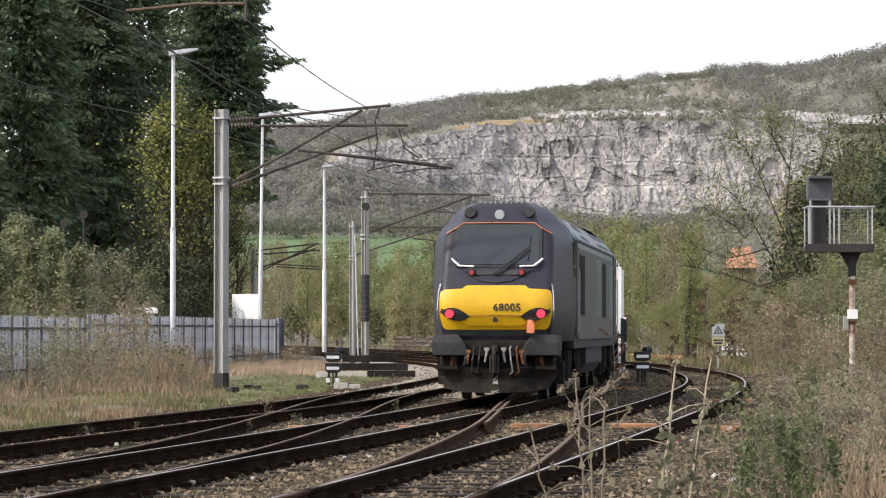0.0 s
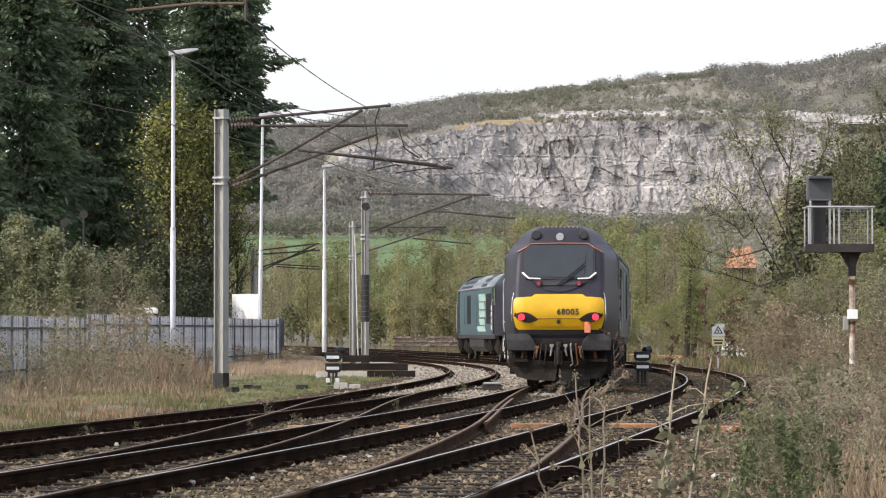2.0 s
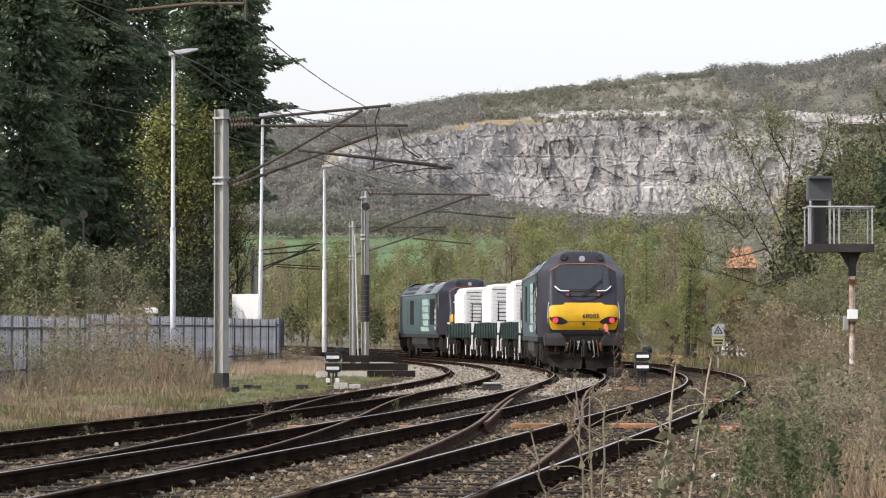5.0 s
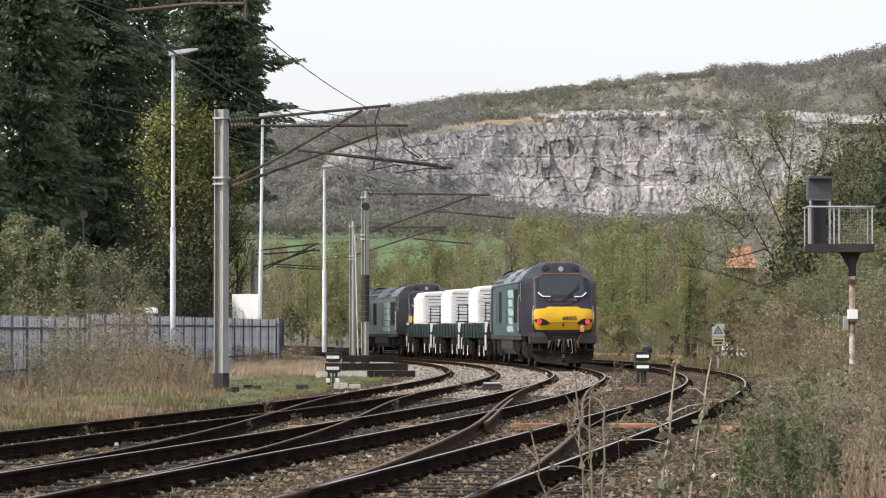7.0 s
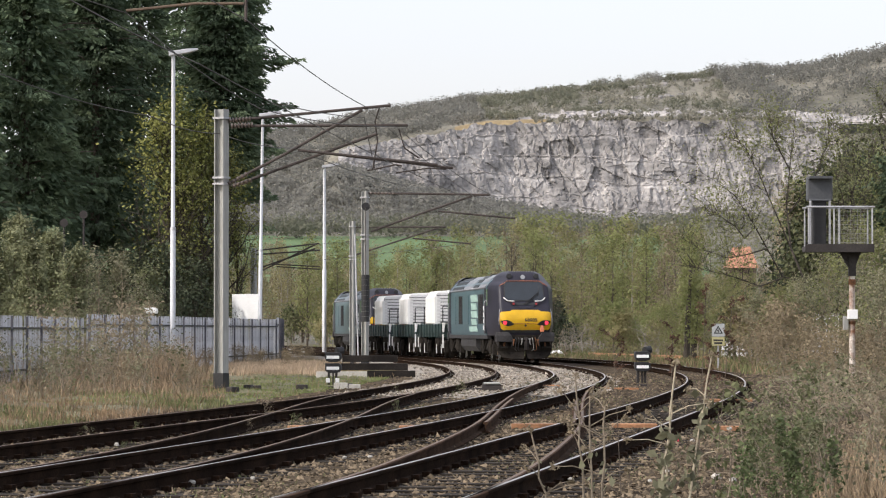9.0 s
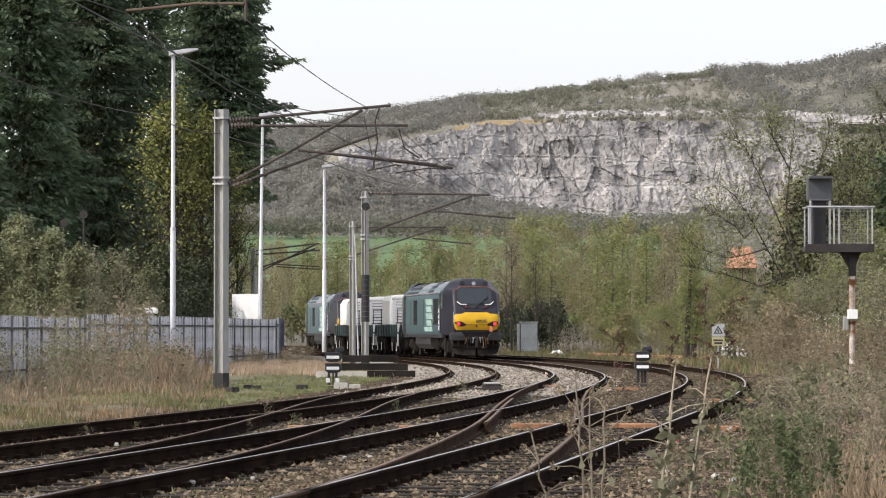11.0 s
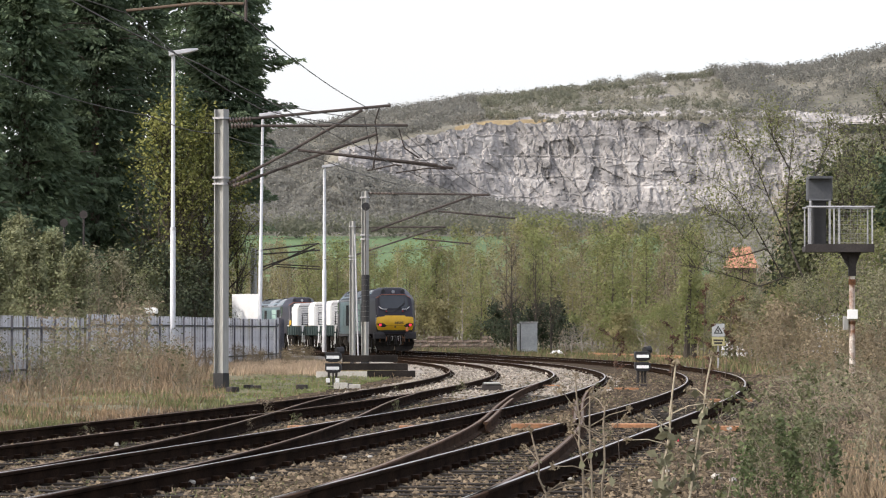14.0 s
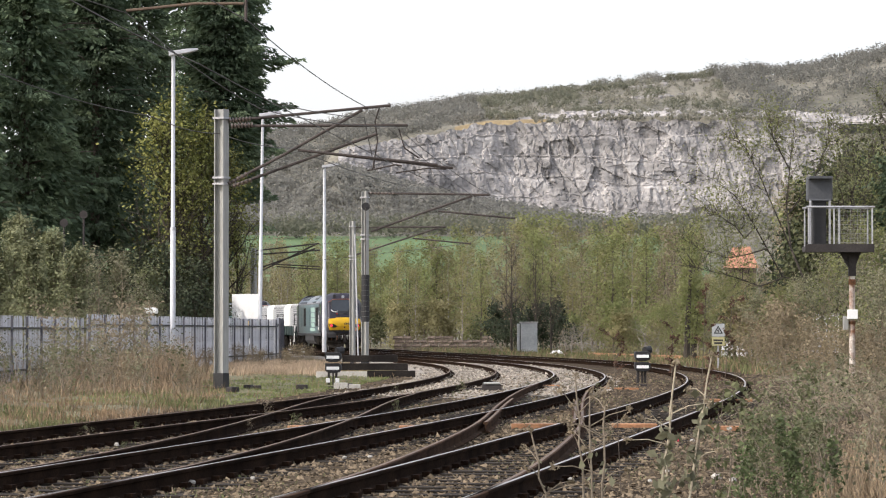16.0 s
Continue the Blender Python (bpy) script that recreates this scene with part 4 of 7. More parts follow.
rods(m1, "dropper", [[(-1.60, 79.5, 7.10), (-1.71, 79.6, 6.75), (-1.65, 79.7, 6.26), (-1.77, 79.8, 5.55)], [(-1.12, 80.3, 6.61), (-0.98, 80.3, 6.12), (-0.60, 80.3, 5.86)], [(-1.91, 79.8, 5.52), (-1.20, 79.8, 5.67), (-1.03, 79.8, 5.64)], [(-1.20, 80.3, 5.49), (-0.34, 80.3, 5.61), (0.09, 80.3, 5.58)]], 0.02, M["arm"])
insulator(m1, (-5.39, 79.5, 6.76), (-4.80, 79.5, 6.81)), insulator(m1, (-5.39, 80.3, 6.68), (-4.79, 80.3, 6.71))
insulator(m1, (-5.39, 79.5, 5.17), (-4.88, 79.5, 5.45), 5, 0.06), insulator(m1, (-5.33, 80.3, 5.15), (-4.82, 80.3, 5.32), 5, 0.06)
m2 = mast(-2.83, 115, 6.55, 0.20, "grey overhead line mast with balance weights")
rods(m2, "cantilever_tube", [[(-2.71, 115, 6.48), (1.72, 115, 6.42)], [(-2.63, 115, 5.08), (-0.90, 115, 5.70), (1.07, 115, 6.38)]], 0.04, M["arm"])
rods(m2, "registration_tube", [[(-0.18, 115, 5.82), (2.63, 115, 5.56)], [(1.11, 115, 6.38), (1.72, 115, 6.42)]], 0.035, M["arm"])
insulator(m2, (-2.65, 115, 6.48), (-1.72, 115, 6.46), 7, 0.05)
wt = Shape()
for i in range(9):
    wt.tube([(0.02, -0.36, 1.80 + 0.19 * i), (0.02, -0.36, 1.80 + 0.19 * i + 0.183)], 0.15, 14)
part("balance_weight_stack", wt, M["black"], m2, "stack of dark cast balance weights")
part("weight_rope", Shape().tube([(0.02, -0.36, 3.5), (0.02, -0.36, 6.0)], 0.018, 6), M["wire"], m2)
part("pulley", Shape().tube([(0.03, -0.30, 5.98), (0.03, -0.36, 5.98)], [0.15, 0.15], 18).tube([(0.03, -0.28, 5.98), (0.03, -0.40, 5.98)], 0.05, 10), M["black"], m2, "black tensioning pulley wheel")
m3 = mast(-3.86, 135, 6.15, 0.19, "slim grey overhead line mast with a raking stay")
rods(m3, "cantilever_tube", [[(-3.71, 135, 5.88), (0.14, 135, 5.90)], [(-3.76, 135, 4.70), (-2.02, 135, 5.27), (-0.14, 135, 5.88)]], 0.036, M["arm"])
rods(m3, "registration_tube", [[(-1.30, 135, 5.42), (1.21, 135, 5.18)]], 0.034, M["arm"])
rods(m3, "stay", [[(-3.75, 134.6, 5.58), (-3.59, 134, 0.41)]], 0.035, M["galv"], "raking steel stay")
m4 = mast(-11.07, 185, 6.3, 0.27, "dark grey distant overhead line mast behind the fence")
rods(m4, "cantilever_tube", [[(-10.93, 185, 6.15), (-7.23, 185, 6.58)], [(-10.93, 185, 5.92), (-7.17, 185, 6.18)], [(-10.64, 185, 4.96), (-7.40, 185, 6.54)], [(-10.67, 185.5, 5.17), (-7.49, 185.5, 6.29)]], 0.045, M["arm"])
rods(m4, "registration_tube", [[(-10.04, 185, 5.36), (-7.20, 185, 5.22)], [(-9.74, 185.5, 5.23), (-7.22, 185.5, 5.07)]], 0.035, M["arm"])
m0 = mast(-11.2, 57.5, 8.5, 0.33, "near overhead line mast carrying a boom and rusty arm")
rods(m0, "boom", [[(-11.2, 57.5, 8.2), (-3.3, 57.5, 8.2)]], 0.07, M["galv_dull"], "grey steel boom over the track")
rods(m0, "registration_tube", [[(-5.77, 57.5, 7.31), (-4.51, 57.5, 7.44), (-3.63, 57.5, 7.44)]], 0.027, M["rail_dull"], "weathered brown registration tube")
rods(m0, "drop_tube", [[(-3.59, 57.5, 8.2), (-3.59, 57.5, 7.11)]], 0.03, M["arm"])


def wire(name, pts, label, sag=0.12, r=0.011):
    out = []
    pts = [Vector(p) for p in pts]
    for a, b in zip(pts, pts[1:]):
        for i in range(9):
            t = i / 9
            out.append(a.lerp(b, t) - Vector((0, 0, sag * 4 * t * (1 - t))))
    out.append(pts[-1])
    return tagged(part(name, Shape().tube(out, r, 5), M["wire"]), label, "overhead wire", "overhead wires")


wire("messenger_wire", [(-9.2, 8, 7.6), (-3.56, 57.5, 7.13), (-1.97, 79.5, 7.13), (1.07, 115, 6.40), (0.14, 135, 5.90), (-9, 185, 6.4)], "dark twisted messenger wire hung from cantilevers")
wire("messenger_wire", [(-14.5, 10, 7.3), (-5.77, 57.5, 7.27), (-4.28, 74, 6.68), (-1.20, 80.3, 6.67), (1.72, 115, 6.42)], "dark messenger wire crossing over the tracks")
wire("contact_wire", [(-9.3, 8, 5.6), (-4.71, 40, 5.67), (-4.18, 54, 6.05), (-1.19, 79.6, 5.65), (2.48, 115, 5.58), (1.11, 135, 5.20), (-9.2, 185, 5.4)], "thin copper contact wire over the track", 0.03)
wire("contact_wire", [(-3.65, 72, 6.63), (-1.98, 79.6, 6.85), (-1.71, 80, 5.53)], "thin slack dropper wire", 0.05)
wire("earth_wire", [(-13, 30, 6.6), (-8.68, 62, 6.52), (-6.67, 72, 6.38), (-5.62, 79.5, 6.44), (-4.24, 90, 6.68), (-1.23, 108, 6.41)], "thin earth wire between the masts", 0.1, 0.012)


def lamp_post(x, y, h, label, lean=0.0, fat=1.0):
    p = thing("street_lamp", label, "lamp post", "yard lamp posts", at=pose(x, y, 0, 0, lean, 0))
    part("column", Shape().tube([(0, 0, -0.2), (0, 0, h * 0.45), (0, 0, h * 0.45 + 0.03), (0, 0, h)], [0.105 * fat, 0.10 * fat, 0.078 * fat, 0.07 * fat], 14), M["lamp_steel"], p, "tapering galvanised column", smooth=50)
    part("collar", Shape().tube([(0, 0, h * 0.45 - 0.06), (0, 0, h * 0.45 + 0.05)], [0.115, 0.1], 14), M["galv"], p)
    hd = Shape().loft([[(-0.16, -0.17, h - 0.06), (-0.16, 0.17, h - 0.06), (-0.16, 0.15, h + 0.12), (-0.16, -0.15, h + 0.12)],
                       [(0.55, -0.17, h + 0.06), (0.55, 0.17, h + 0.06), (0.55, 0.14, h + 0.22), (0.55, -0.14, h + 0.22)],
                       [(0.92, -0.11, h + 0.17), (0.92, 0.11, h + 0.17), (0.92, 0.09, h + 0.24), (0.92, -0.09, h + 0.24)]])
    part("lantern", hd, M["galv"], p, "flat grey lantern head", bevel=0.02)
    return p


lamp_post(-9.99, 117, 11.7, "tall galvanised lamp post beside the palisade fence")
lamp_post(-9.00, 155, 12.0, "tall galvanised lamp post at the fence's end", 0.75)
lamp_post(-7.50, 200, 11.8, "distant galvanised lamp post beyond the fence", 0.0, 1.35)


# ---- palisade fence ----
def palisade(name, a, b, z_top, label, limit=300):
    a, b = Vector(a), Vector(b)
    d = (b - a)
    n = int(d.length / 0.155)
    turn = math.degrees(math.atan2(d.y, d.x))
    f = thing(name, label, "fence", at=pose(a.x, a.y, 0, 0, 0, turn))
    hgt = z_top
    pale = Shape()
    pale.loft([[(-0.066, 0, z), (-0.03, -0.02, z), (0.03, -0.02, z), (0.066, 0, z), (0.03, -0.014, z), (-0.03, -0.014, z)] for z in (0.06, hgt - 0.12)])
    pale.loft([[(-0.066, 0, hgt - 0.12), (-0.03, -0.02, hgt - 0.12), (0.03, -0.02, hgt - 0.12), (0.066, 0, hgt - 0.12)], [(-0.03, -0.005, hgt), (-0.02, -0.01, hgt), (0.02, -0.01, hgt), (0.03, -0.005, hgt)]])
    me = pale.mesh("pale", M["fence"])
    rng = random.Random(5)
    rest = Shape()
    for i in range(n):
        at = pose(i * 0.155, 0, rng.uniform(-0.006, 0.006), rng.uniform(-0.6, 0.6), rng.uniform(-0.3, 0.3), 0)
        if abs((i * 0.155 + 1.375) % 2.75 - 1.375) < 0.07:
            continue
        if i < limit:
            part("pale", me, None, f, at=at)
        else:
            rest.box(i * 0.155 - 0.066, i * 0.155 + 0.066, -0.02, 0, 0.06, hgt)
    if rest.v:
        tagged(part("far_pales", rest, M["fence"], f), kind="stuff")
    L = n * 0.155
    # rails and posts take dark colours for the shade on their near side
    for z in (0.35, hgt - 0.38):
        part("fence_rail", Shape().box(0, L, -0.085, -0.024, z, z + 0.06), M["black"], f)
    i = 0
    while i * 2.75 <= L:
        part("post", Shape().box(i * 2.75 - 0.035, i * 2.75 + 0.035, -0.15, -0.088, -0.3, hgt - 0.02), M["fence_shaded"], f)
        i += 1
    return f


palisade("palisade_fence", (-12.03, 78, 0), (-11.55, 102, 0), 1.90, "tall grey galvanised palisade fence behind dry grass")
palisade("palisade_fence", (-11.55, 102.3, 0), (-7.88, 150, 0), 2.02, "grey galvanised palisade fence running to the lamp posts")
palisade("palisade_fence", (-7.88, 150.2, 0), (-8.75, 172, 0), 2.1, "short return length of palisade fence")
palisade("palisade_fence", (15.1, 172, 0), (16.5, 165, 0), 1.35, "weathered palisade fence behind the undergrowth")
palisade("palisade_fence", (17.2, 155, 0), (16.9, 135, 0), 2.25, "weathered palisade fence climbing the bank")

sg = thing("notice_board", "blank white notice board behind the fence", "sign board", at=pose(-9.85, 158, 0, 0, 0, -24))
part("board", Shape().box(-0.76, 0.76, -0.03, 0.03, 2.05, 3.30), M["white"], sg, bevel=0.01)
for sx in (-0.55, 0.55):
    part("post", Shape().box(sx - 0.05, sx + 0.05, 0.03, 0.13, -0.2, 3.2), M["galv_dull"], sg)
vent = thing("floodlight", "small pale floodlight above the fence", "floodlight", "floodlights", at=pose(-12.44, 135, 0))
part("pole", Shape().tube([(0, 0, 0), (0, 0, 2.25)], 0.05, 8), M["galv_dull"], vent)
part("head", Shape().box(-0.28, 0.28, -0.15, 0.15, 2.2, 2.46), M["white"], vent, bevel=0.05)
for px, pz in ((-17.97, 6.58), (-17.04, 6.98)):
    v = thing("floodlight", "small grey floodlight on a pole among the trees", "floodlight", "floodlights", at=pose(px, 150, 0))
    part("pole", Shape().tube([(0, 0, 0), (0, 0, pz)], 0.05, 8), M["iron"], v)
    part("head", Shape().tube([(0, -0.1, pz), (0, 0.2, pz)], [0.2, 0.15], 14), M["iron"], v)


# ---- ground signals, signal post, cabinets ----
def ground_signal(x, y, label, turn=0):
    g = thing("ground_signal", label, "shunting signal", "ground signals", at=pose(x, y, 0, 0, 0, turn))
    part("foot", Shape().box(-0.13, 0.13, -0.12, 0.12, -0.05, 0.06).box(-0.14, -0.08, -0.06, 0.06, 0.1, 0.42).box(0.05, 0.11, -0.06, 0.06, 0.1, 0.42).box(-0.02, 0.02, -0.05, 0.05, 0.1, 0.45), M["iron"], g, "rusty iron stand", bevel=0.008)
    for k, z in enumerate((0.40, 0.68)):
        ring = [(-0.20, 0.25), (-0.205, 0.10), (-0.17, 0.03), (-0.09, 0.0), (0.09, 0.0), (0.18, 0.03), (0.225, 0.11), (0.21, 0.21), (0.15, 0.25)]
        hd = Shape().loft([[(u, v, z + w) for u, w in ring] for v in (-0.16, 0.12)])
        h = part("signal_head", hd, M["black"], g, "black ground signal head", bevel=0.015)
        part("white_bar", Shape().box(-0.165, 0.155, -0.175, -0.163, z + 0.085, z + 0.165), M["enamel"], h, "white reflective bar")
    part("back_lamp", Shape().tube([(0.08, 0.1, 0.95), (0.24, 0.2, 0.98)], 0.10, 10), M["black"], g)
    return g


g1 = ground_signal(-2.81, 81, "black twin ground signal with white bars on grass")
for sx in (-0.13, 0.11):
    part("foot_reflector", Shape().box(sx - 0.05, sx + 0.05, -0.16, -0.125, 0.16, 0.27), M["enamel"], g1, "small white square plate", bevel=0.005)
ground_signal(5.28, 84, "black twin ground signal with white bars between tracks", 4)
for px_, y_ in ((-8.10, 168), (-7.62, 172)):
    small = copy_thing(g1, pose(px_, y_, 0) @ Matrix.Diagonal((0.6, 0.6, 0.6, 1)))
    small.scale = (0.6, 0.6, 0.6)
    small["label"] = "small distant ground signal in dead grass"
tb = thing("cable_clamp", "white and rusty clamp box at a ground signal's foot", "clamp box", at=pose(-2.60, 80.6, 0))
part("box", Shape().box(-0.18, 0.18, -0.12, 0.12, -0.03, 0.16).box(0.2, 0.5, -0.1, 0.1, -0.03, 0.12), M["concrete"], tb, bevel=0.02)

sp = thing("signal_post", "rusty white signal post with a railed platform", "railway signal", at=pose(9.05, 70, 0))
zt = 3.24
part("post", Shape().tube([(0, 0, -0.2), (0, 0, 2.2), (0, 0, zt)], [0.068, 0.064, 0.064], 14), M["rust_post"], sp, "peeling white post streaked with rust", smooth=50)
part("bracket", Shape().box(-0.08, 0.08, -0.08, 0.08, zt - 0.55, zt).add([(-0.28, -0.05, zt - 0.02), (0.2, -0.05, zt - 0.02), (0.0, -0.05, zt - 0.5), (-0.28, 0.05, zt - 0.02), (0.2, 0.05, zt - 0.02), (0.0, 0.05, zt - 0.5)], [(0, 1, 2), (5, 4, 3), (0, 3, 4, 1), (1, 4, 5, 2), (2, 5, 3, 0)]), M["iron"], sp)
pl = part("platform", Shape().box(-1.06, 0.42, -0.4, 0.4, zt - 0.02, zt + 0.11), M["iron"], sp, "dark iron walkway platform", bevel=0.02)
for y in (-0.38, 0.38):
    for x in (-1.0, -0.44, -0.33, 0.40) if y < 0 else (-1.0, 0.40):
        part("rail_post", Shape().tube([(x, y, zt + 0.1), (x, y, zt + 0.99)], 0.018, 6), M["galv"], pl)
    for z in (zt + 0.97,):
        part("guard_rail", Shape().tube([(-1.05, y, z), (0.46, y, z)], 0.024, 6), M["galv"], pl)
for x in (-1.0, 0.40):
    part("guard_rail", Shape().tube([(x, -0.38, zt + 0.97), (x, 0.38, zt + 0.97)], 0.024, 6), M["galv"], pl)
for k in range(9):
    part("mesh_wire", Shape().tube([(-0.28 + 0.075 * k, 0.36, zt + 0.11), (-0.28 + 0.075 * k, 0.36, zt + 0.95)], 0.004, 4), M["galv_dull"], pl)
for k in range(8):
    part("mesh_wire", Shape().tube([(-0.31, 0.36, zt + 0.2 + 0.1 * k), (0.38, 0.36, zt + 0.2 + 0.1 * k)], 0.004, 4), M["galv_dull"], pl)
part("kick_plate", Shape().box(-1.08, 0.44, -0.425, -0.405, zt - 0.03, zt + 0.15), M["iron"], pl, "dark iron edge plate", bevel=0.004)
for x in (-0.93, -0.50):
    part("upright", Shape().box(x - 0.022, x + 0.022, -0.10, -0.05, zt + 0.11, zt + 1.12), M["galv"], sp, "grey steel upright")
part("cable_box", Shape().box(-0.20, -0.09, -0.08, 0.08, 1.5, 1.8), M["galv_dull"], sp, bevel=0.01)
part("band", Shape().tube([(0, 0, 1.62), (0, 0, 1.69)], 0.078, 14), M["rust_dark"], sp)
part("band", Shape().tube([(0, 0, 2.50), (0, 0, 2.62)], 0.078, 14), M["rust_dark"], sp)
part("visor", Shape().box(-0.96, -0.44, -0.16, 0.0, zt + 1.60, zt + 1.66), M["grey_box"], sp, bevel=0.01)
part("signal_head", Shape().box(-0.98, -0.42, 0.0, 0.32, zt + 1.12, zt + 1.66).box(-0.95, -0.45, -0.05, 0.03, zt + 1.10, zt + 1.16), M["grey_box"], sp, "grey boxed signal head seen from behind", bevel=0.03)
part("signal_case", Shape().box(-0.86, -0.56, 0.02, 0.3, zt + 0.13, zt + 1.12), M["black"], sp, bevel=0.02)
part("junction_box", Shape().box(-0.12, 0.10, -0.2, -0.085, 1.74, 1.95), M["white"], sp, bevel=0.01)

ws = thing("warning_sign", "white and yellow electrification warning sign on a post", "warning sign", at=pose(10.26, 118, 0))
part("post", Shape().box(-0.03, 0.03, 0.015, 0.07, -0.2, 1.70), M["galv"], ws)
part("plate", Shape().box(-0.235, 0.235, -0.012, 0.012, 1.26, 1.74), M["cabinet"], ws)
part("lower_plate", Shape().box(-0.235, 0.235, -0.012, 0.012, 0.92, 1.24), M["yellow_sign"], ws, "yellow lower plate")
zc = 1.47
tri = Shape()
for r0, r1 in ((0.20, 0.165),):
    o = [(r0 * math.sin(a), -0.018, zc + r0 * math.cos(a)) for a in (0, 2.094, 4.189)]
    i_ = [(r1 * 0.8 * math.sin(a), -0.018, zc + r1 * 0.8 * math.cos(a)) for a in (0, 2.094, 4.189)]
    tri.add(o + i_, [(0, 1, 4, 3), (1, 2, 5, 4), (2, 0, 3, 5)])
tri.add([(0.01, -0.018, zc + 0.1), (-0.05, -0.018, zc - 0.01), (0.0, -0.018, zc - 0.01), (-0.02, -0.018, zc - 0.08), (0.05, -0.018, zc + 0.02), (0.0, -0.018, zc + 0.02)], [(0, 1, 2, 5), (2, 3, 4, 5)])
part("hazard_triangle", tri, M["black"], ws, "black lightning triangle")
part("text_bar", Shape().box(-0.18, 0.18, -0.018, -0.0125, 1.09, 1.15).box(-0.15, 0.15, -0.018, -0.0125, 0.98, 1.05), M["black"], ws)

cb = thing("equipment_cabinet", "light grey trackside equipment cabinet", "cabinet", at=pose(5.21, 196, 0))
part("body", Shape().box(-0.40, 0.62, -0.4, 0.4, -0.1, 1.95), M["cabinet"], cb, bevel=0.03)
# black slab in place of the shaded gap between the two cases
part("cable_gap", Shape().box(-0.45, -0.405, -0.36, 0.3, -0.1, 1.85), M["black"], cb)
part("side_case", Shape().box(-0.62, -0.455, -0.3, 0.3, -0.1, 1.9), M["cabinet"], cb, bevel=0.02)
part("door", Shape().box(-0.33, 0.55, -0.425, -0.405, 0.1, 1.85), M["cabinet"], cb, bevel=0.01)
part("roof", Shape().box(-0.47, 0.68, -0.46, 0.46, 1.955, 2.03), M["galv_dull"], cb, bevel=0.02)
for x0 in (2.92, 3.62, 7.35):
    st = tagged(part("timber_stake", Shape().box(-0.06, 0.06, -0.05, 0.05, -0.1, 0.75), M["twig"], at=pose(x0, 190, 0, 0, -18, 0)), "leaning weathered timber stake", "stake", "timber stakes")
bg = Shape()
rb = random.Random(8)
for i in range(6):
    bg.tube([(rb.uniform(-0.3, 0.3), rb.uniform(-0.2, 0.2), 0.0), (rb.uniform(-0.25, 0.25), rb.uniform(-0.2, 0.2), rb.uniform(0.2, 0.45))], [rb.uniform(0.15, 0.25), 0.1], 8)
tagged(part("rubble_bag", bg, M["white"], at=pose(6.53, 182, 0)), "white torn plastic sack on the ballast", "sack")

# old stone platform wall far off
wl = thing("stone_wall", "low ruined rubble stone wall beyond the tracks", "stone wall", at=pose(-3.33, 222, 0))
rs = random.Random(3)
st_me = []
for k in range(5):
    s_ = Shape()
    s_.loft([[(-0.5 + rs.uniform(0, .06), -0.3, -0.5), (0.5 - rs.uniform(0, .06), -0.33, -0.5), (0.5, 0.3, -0.5), (-0.5, 0.3, -0.5)], [(-0.5, -0.3 - rs.uniform(0, .08), 0.0), (0.5, -0.3 - rs.uniform(0, .08), 0.0), (0.5, 0.3, 0), (-0.5, 0.3, 0)], [(-0.46, -0.3, 0.5), (0.45, -0.3, 0.5), (0.5, 0.3, 0.5), (-0.5, 0.3, 0.5)]])
    st_me.append(s_.mesh("stone", M["wall_stone"]))
for row in range(4):
    x = rs.uniform(-0.3, 0)
    while x < 6.7:
        w_ = rs.uniform(0.35, 0.75)
        if row < 3 or rs.random() < 0.6:
            o = part("stone", st_me[rs.randrange(5)], None, wl)
            o.matrix_basis = Matrix.Translation((x + w_ / 2, 0, 0.15 + row * 0.27)) @ Matrix.Diagonal((w_ - 0.03, 1, 0.25, 1))
        x += w_

# orange boards across the four-foots, timber stack, point motor
for xa, xb, y in ((510, 562, 47.6), (706, 748, 47.6), (905, 1002, 48.6), (1083, 1162, 48.6), (1236, 1262, 47.8), (1270, 1312, 47.4), (1086, 1130, 79), (1050, 1078, 80), (935, 990, 83), (1255, 1330, 66)):
    s_ = Shape().box(bearing(xa) * y, bearing(xb) * y, -0.14, 0.14, -0.03, 0.06)
    tagged(part("crossing_board", s_, M["rust_board"], at=pose(0, y, 0), bevel=0.01), "orange rust-stained timber board between rails", "board", "boards across the tracks")
for i, (xa, xb, z, y) in enumerate(((604, 705, 0.20, 103), (606, 704, 0.46, 103.3), (650, 735, 0.0, 100), (560, 650, -0.03, 100), (700, 722, 0.22, 100.4))):
    s_ = Shape().box(bearing(xa) * y, bearing(xb) * y, -0.14, 0.14, z, z + 0.22)
    tagged(part("timber_baulk", s_, M["black_timber"] if i != 3 else M["concrete"], at=pose(0, y, 0), bevel=0.012), "tarred black timber baulk stacked on the ground" if i != 3 else "pale concrete trough lid on the grass", "timber baulk", "stacked timbers")
for i in range(6):
    tagged(part("cable_trough", Shape().box(-2.0, 2.0, -0.2, 0.2, -0.03, 0.26), M["rust_board"], at=pose(8.5 + 0.68 * i, 172 - 4.1 * i, 0, 0, 0, -80.6), bevel=0.015), "orange rust-stained cable trough among dead grass", "cable trough", "cable troughs")
pm = thing("point_motor", "dark steel point motor box beside the rail", "point motor", at=pose(1.20, 78, 0))
part("case", Shape().box(-0.24, 0.24, -0.3, 0.3, -0.02, 0.16), M["iron"], pm, bevel=0.02)
part("lid", Shape().box(-0.2, 0.2, -0.33, 0.33, 0.165, 0.21), M["galv_dull"], pm, bevel=0.02)
part("rod", Shape().tube([(-0.24, 0, 0.05), (-0.9, 0.1, 0.05)], 0.025, 6), M["iron"], pm)
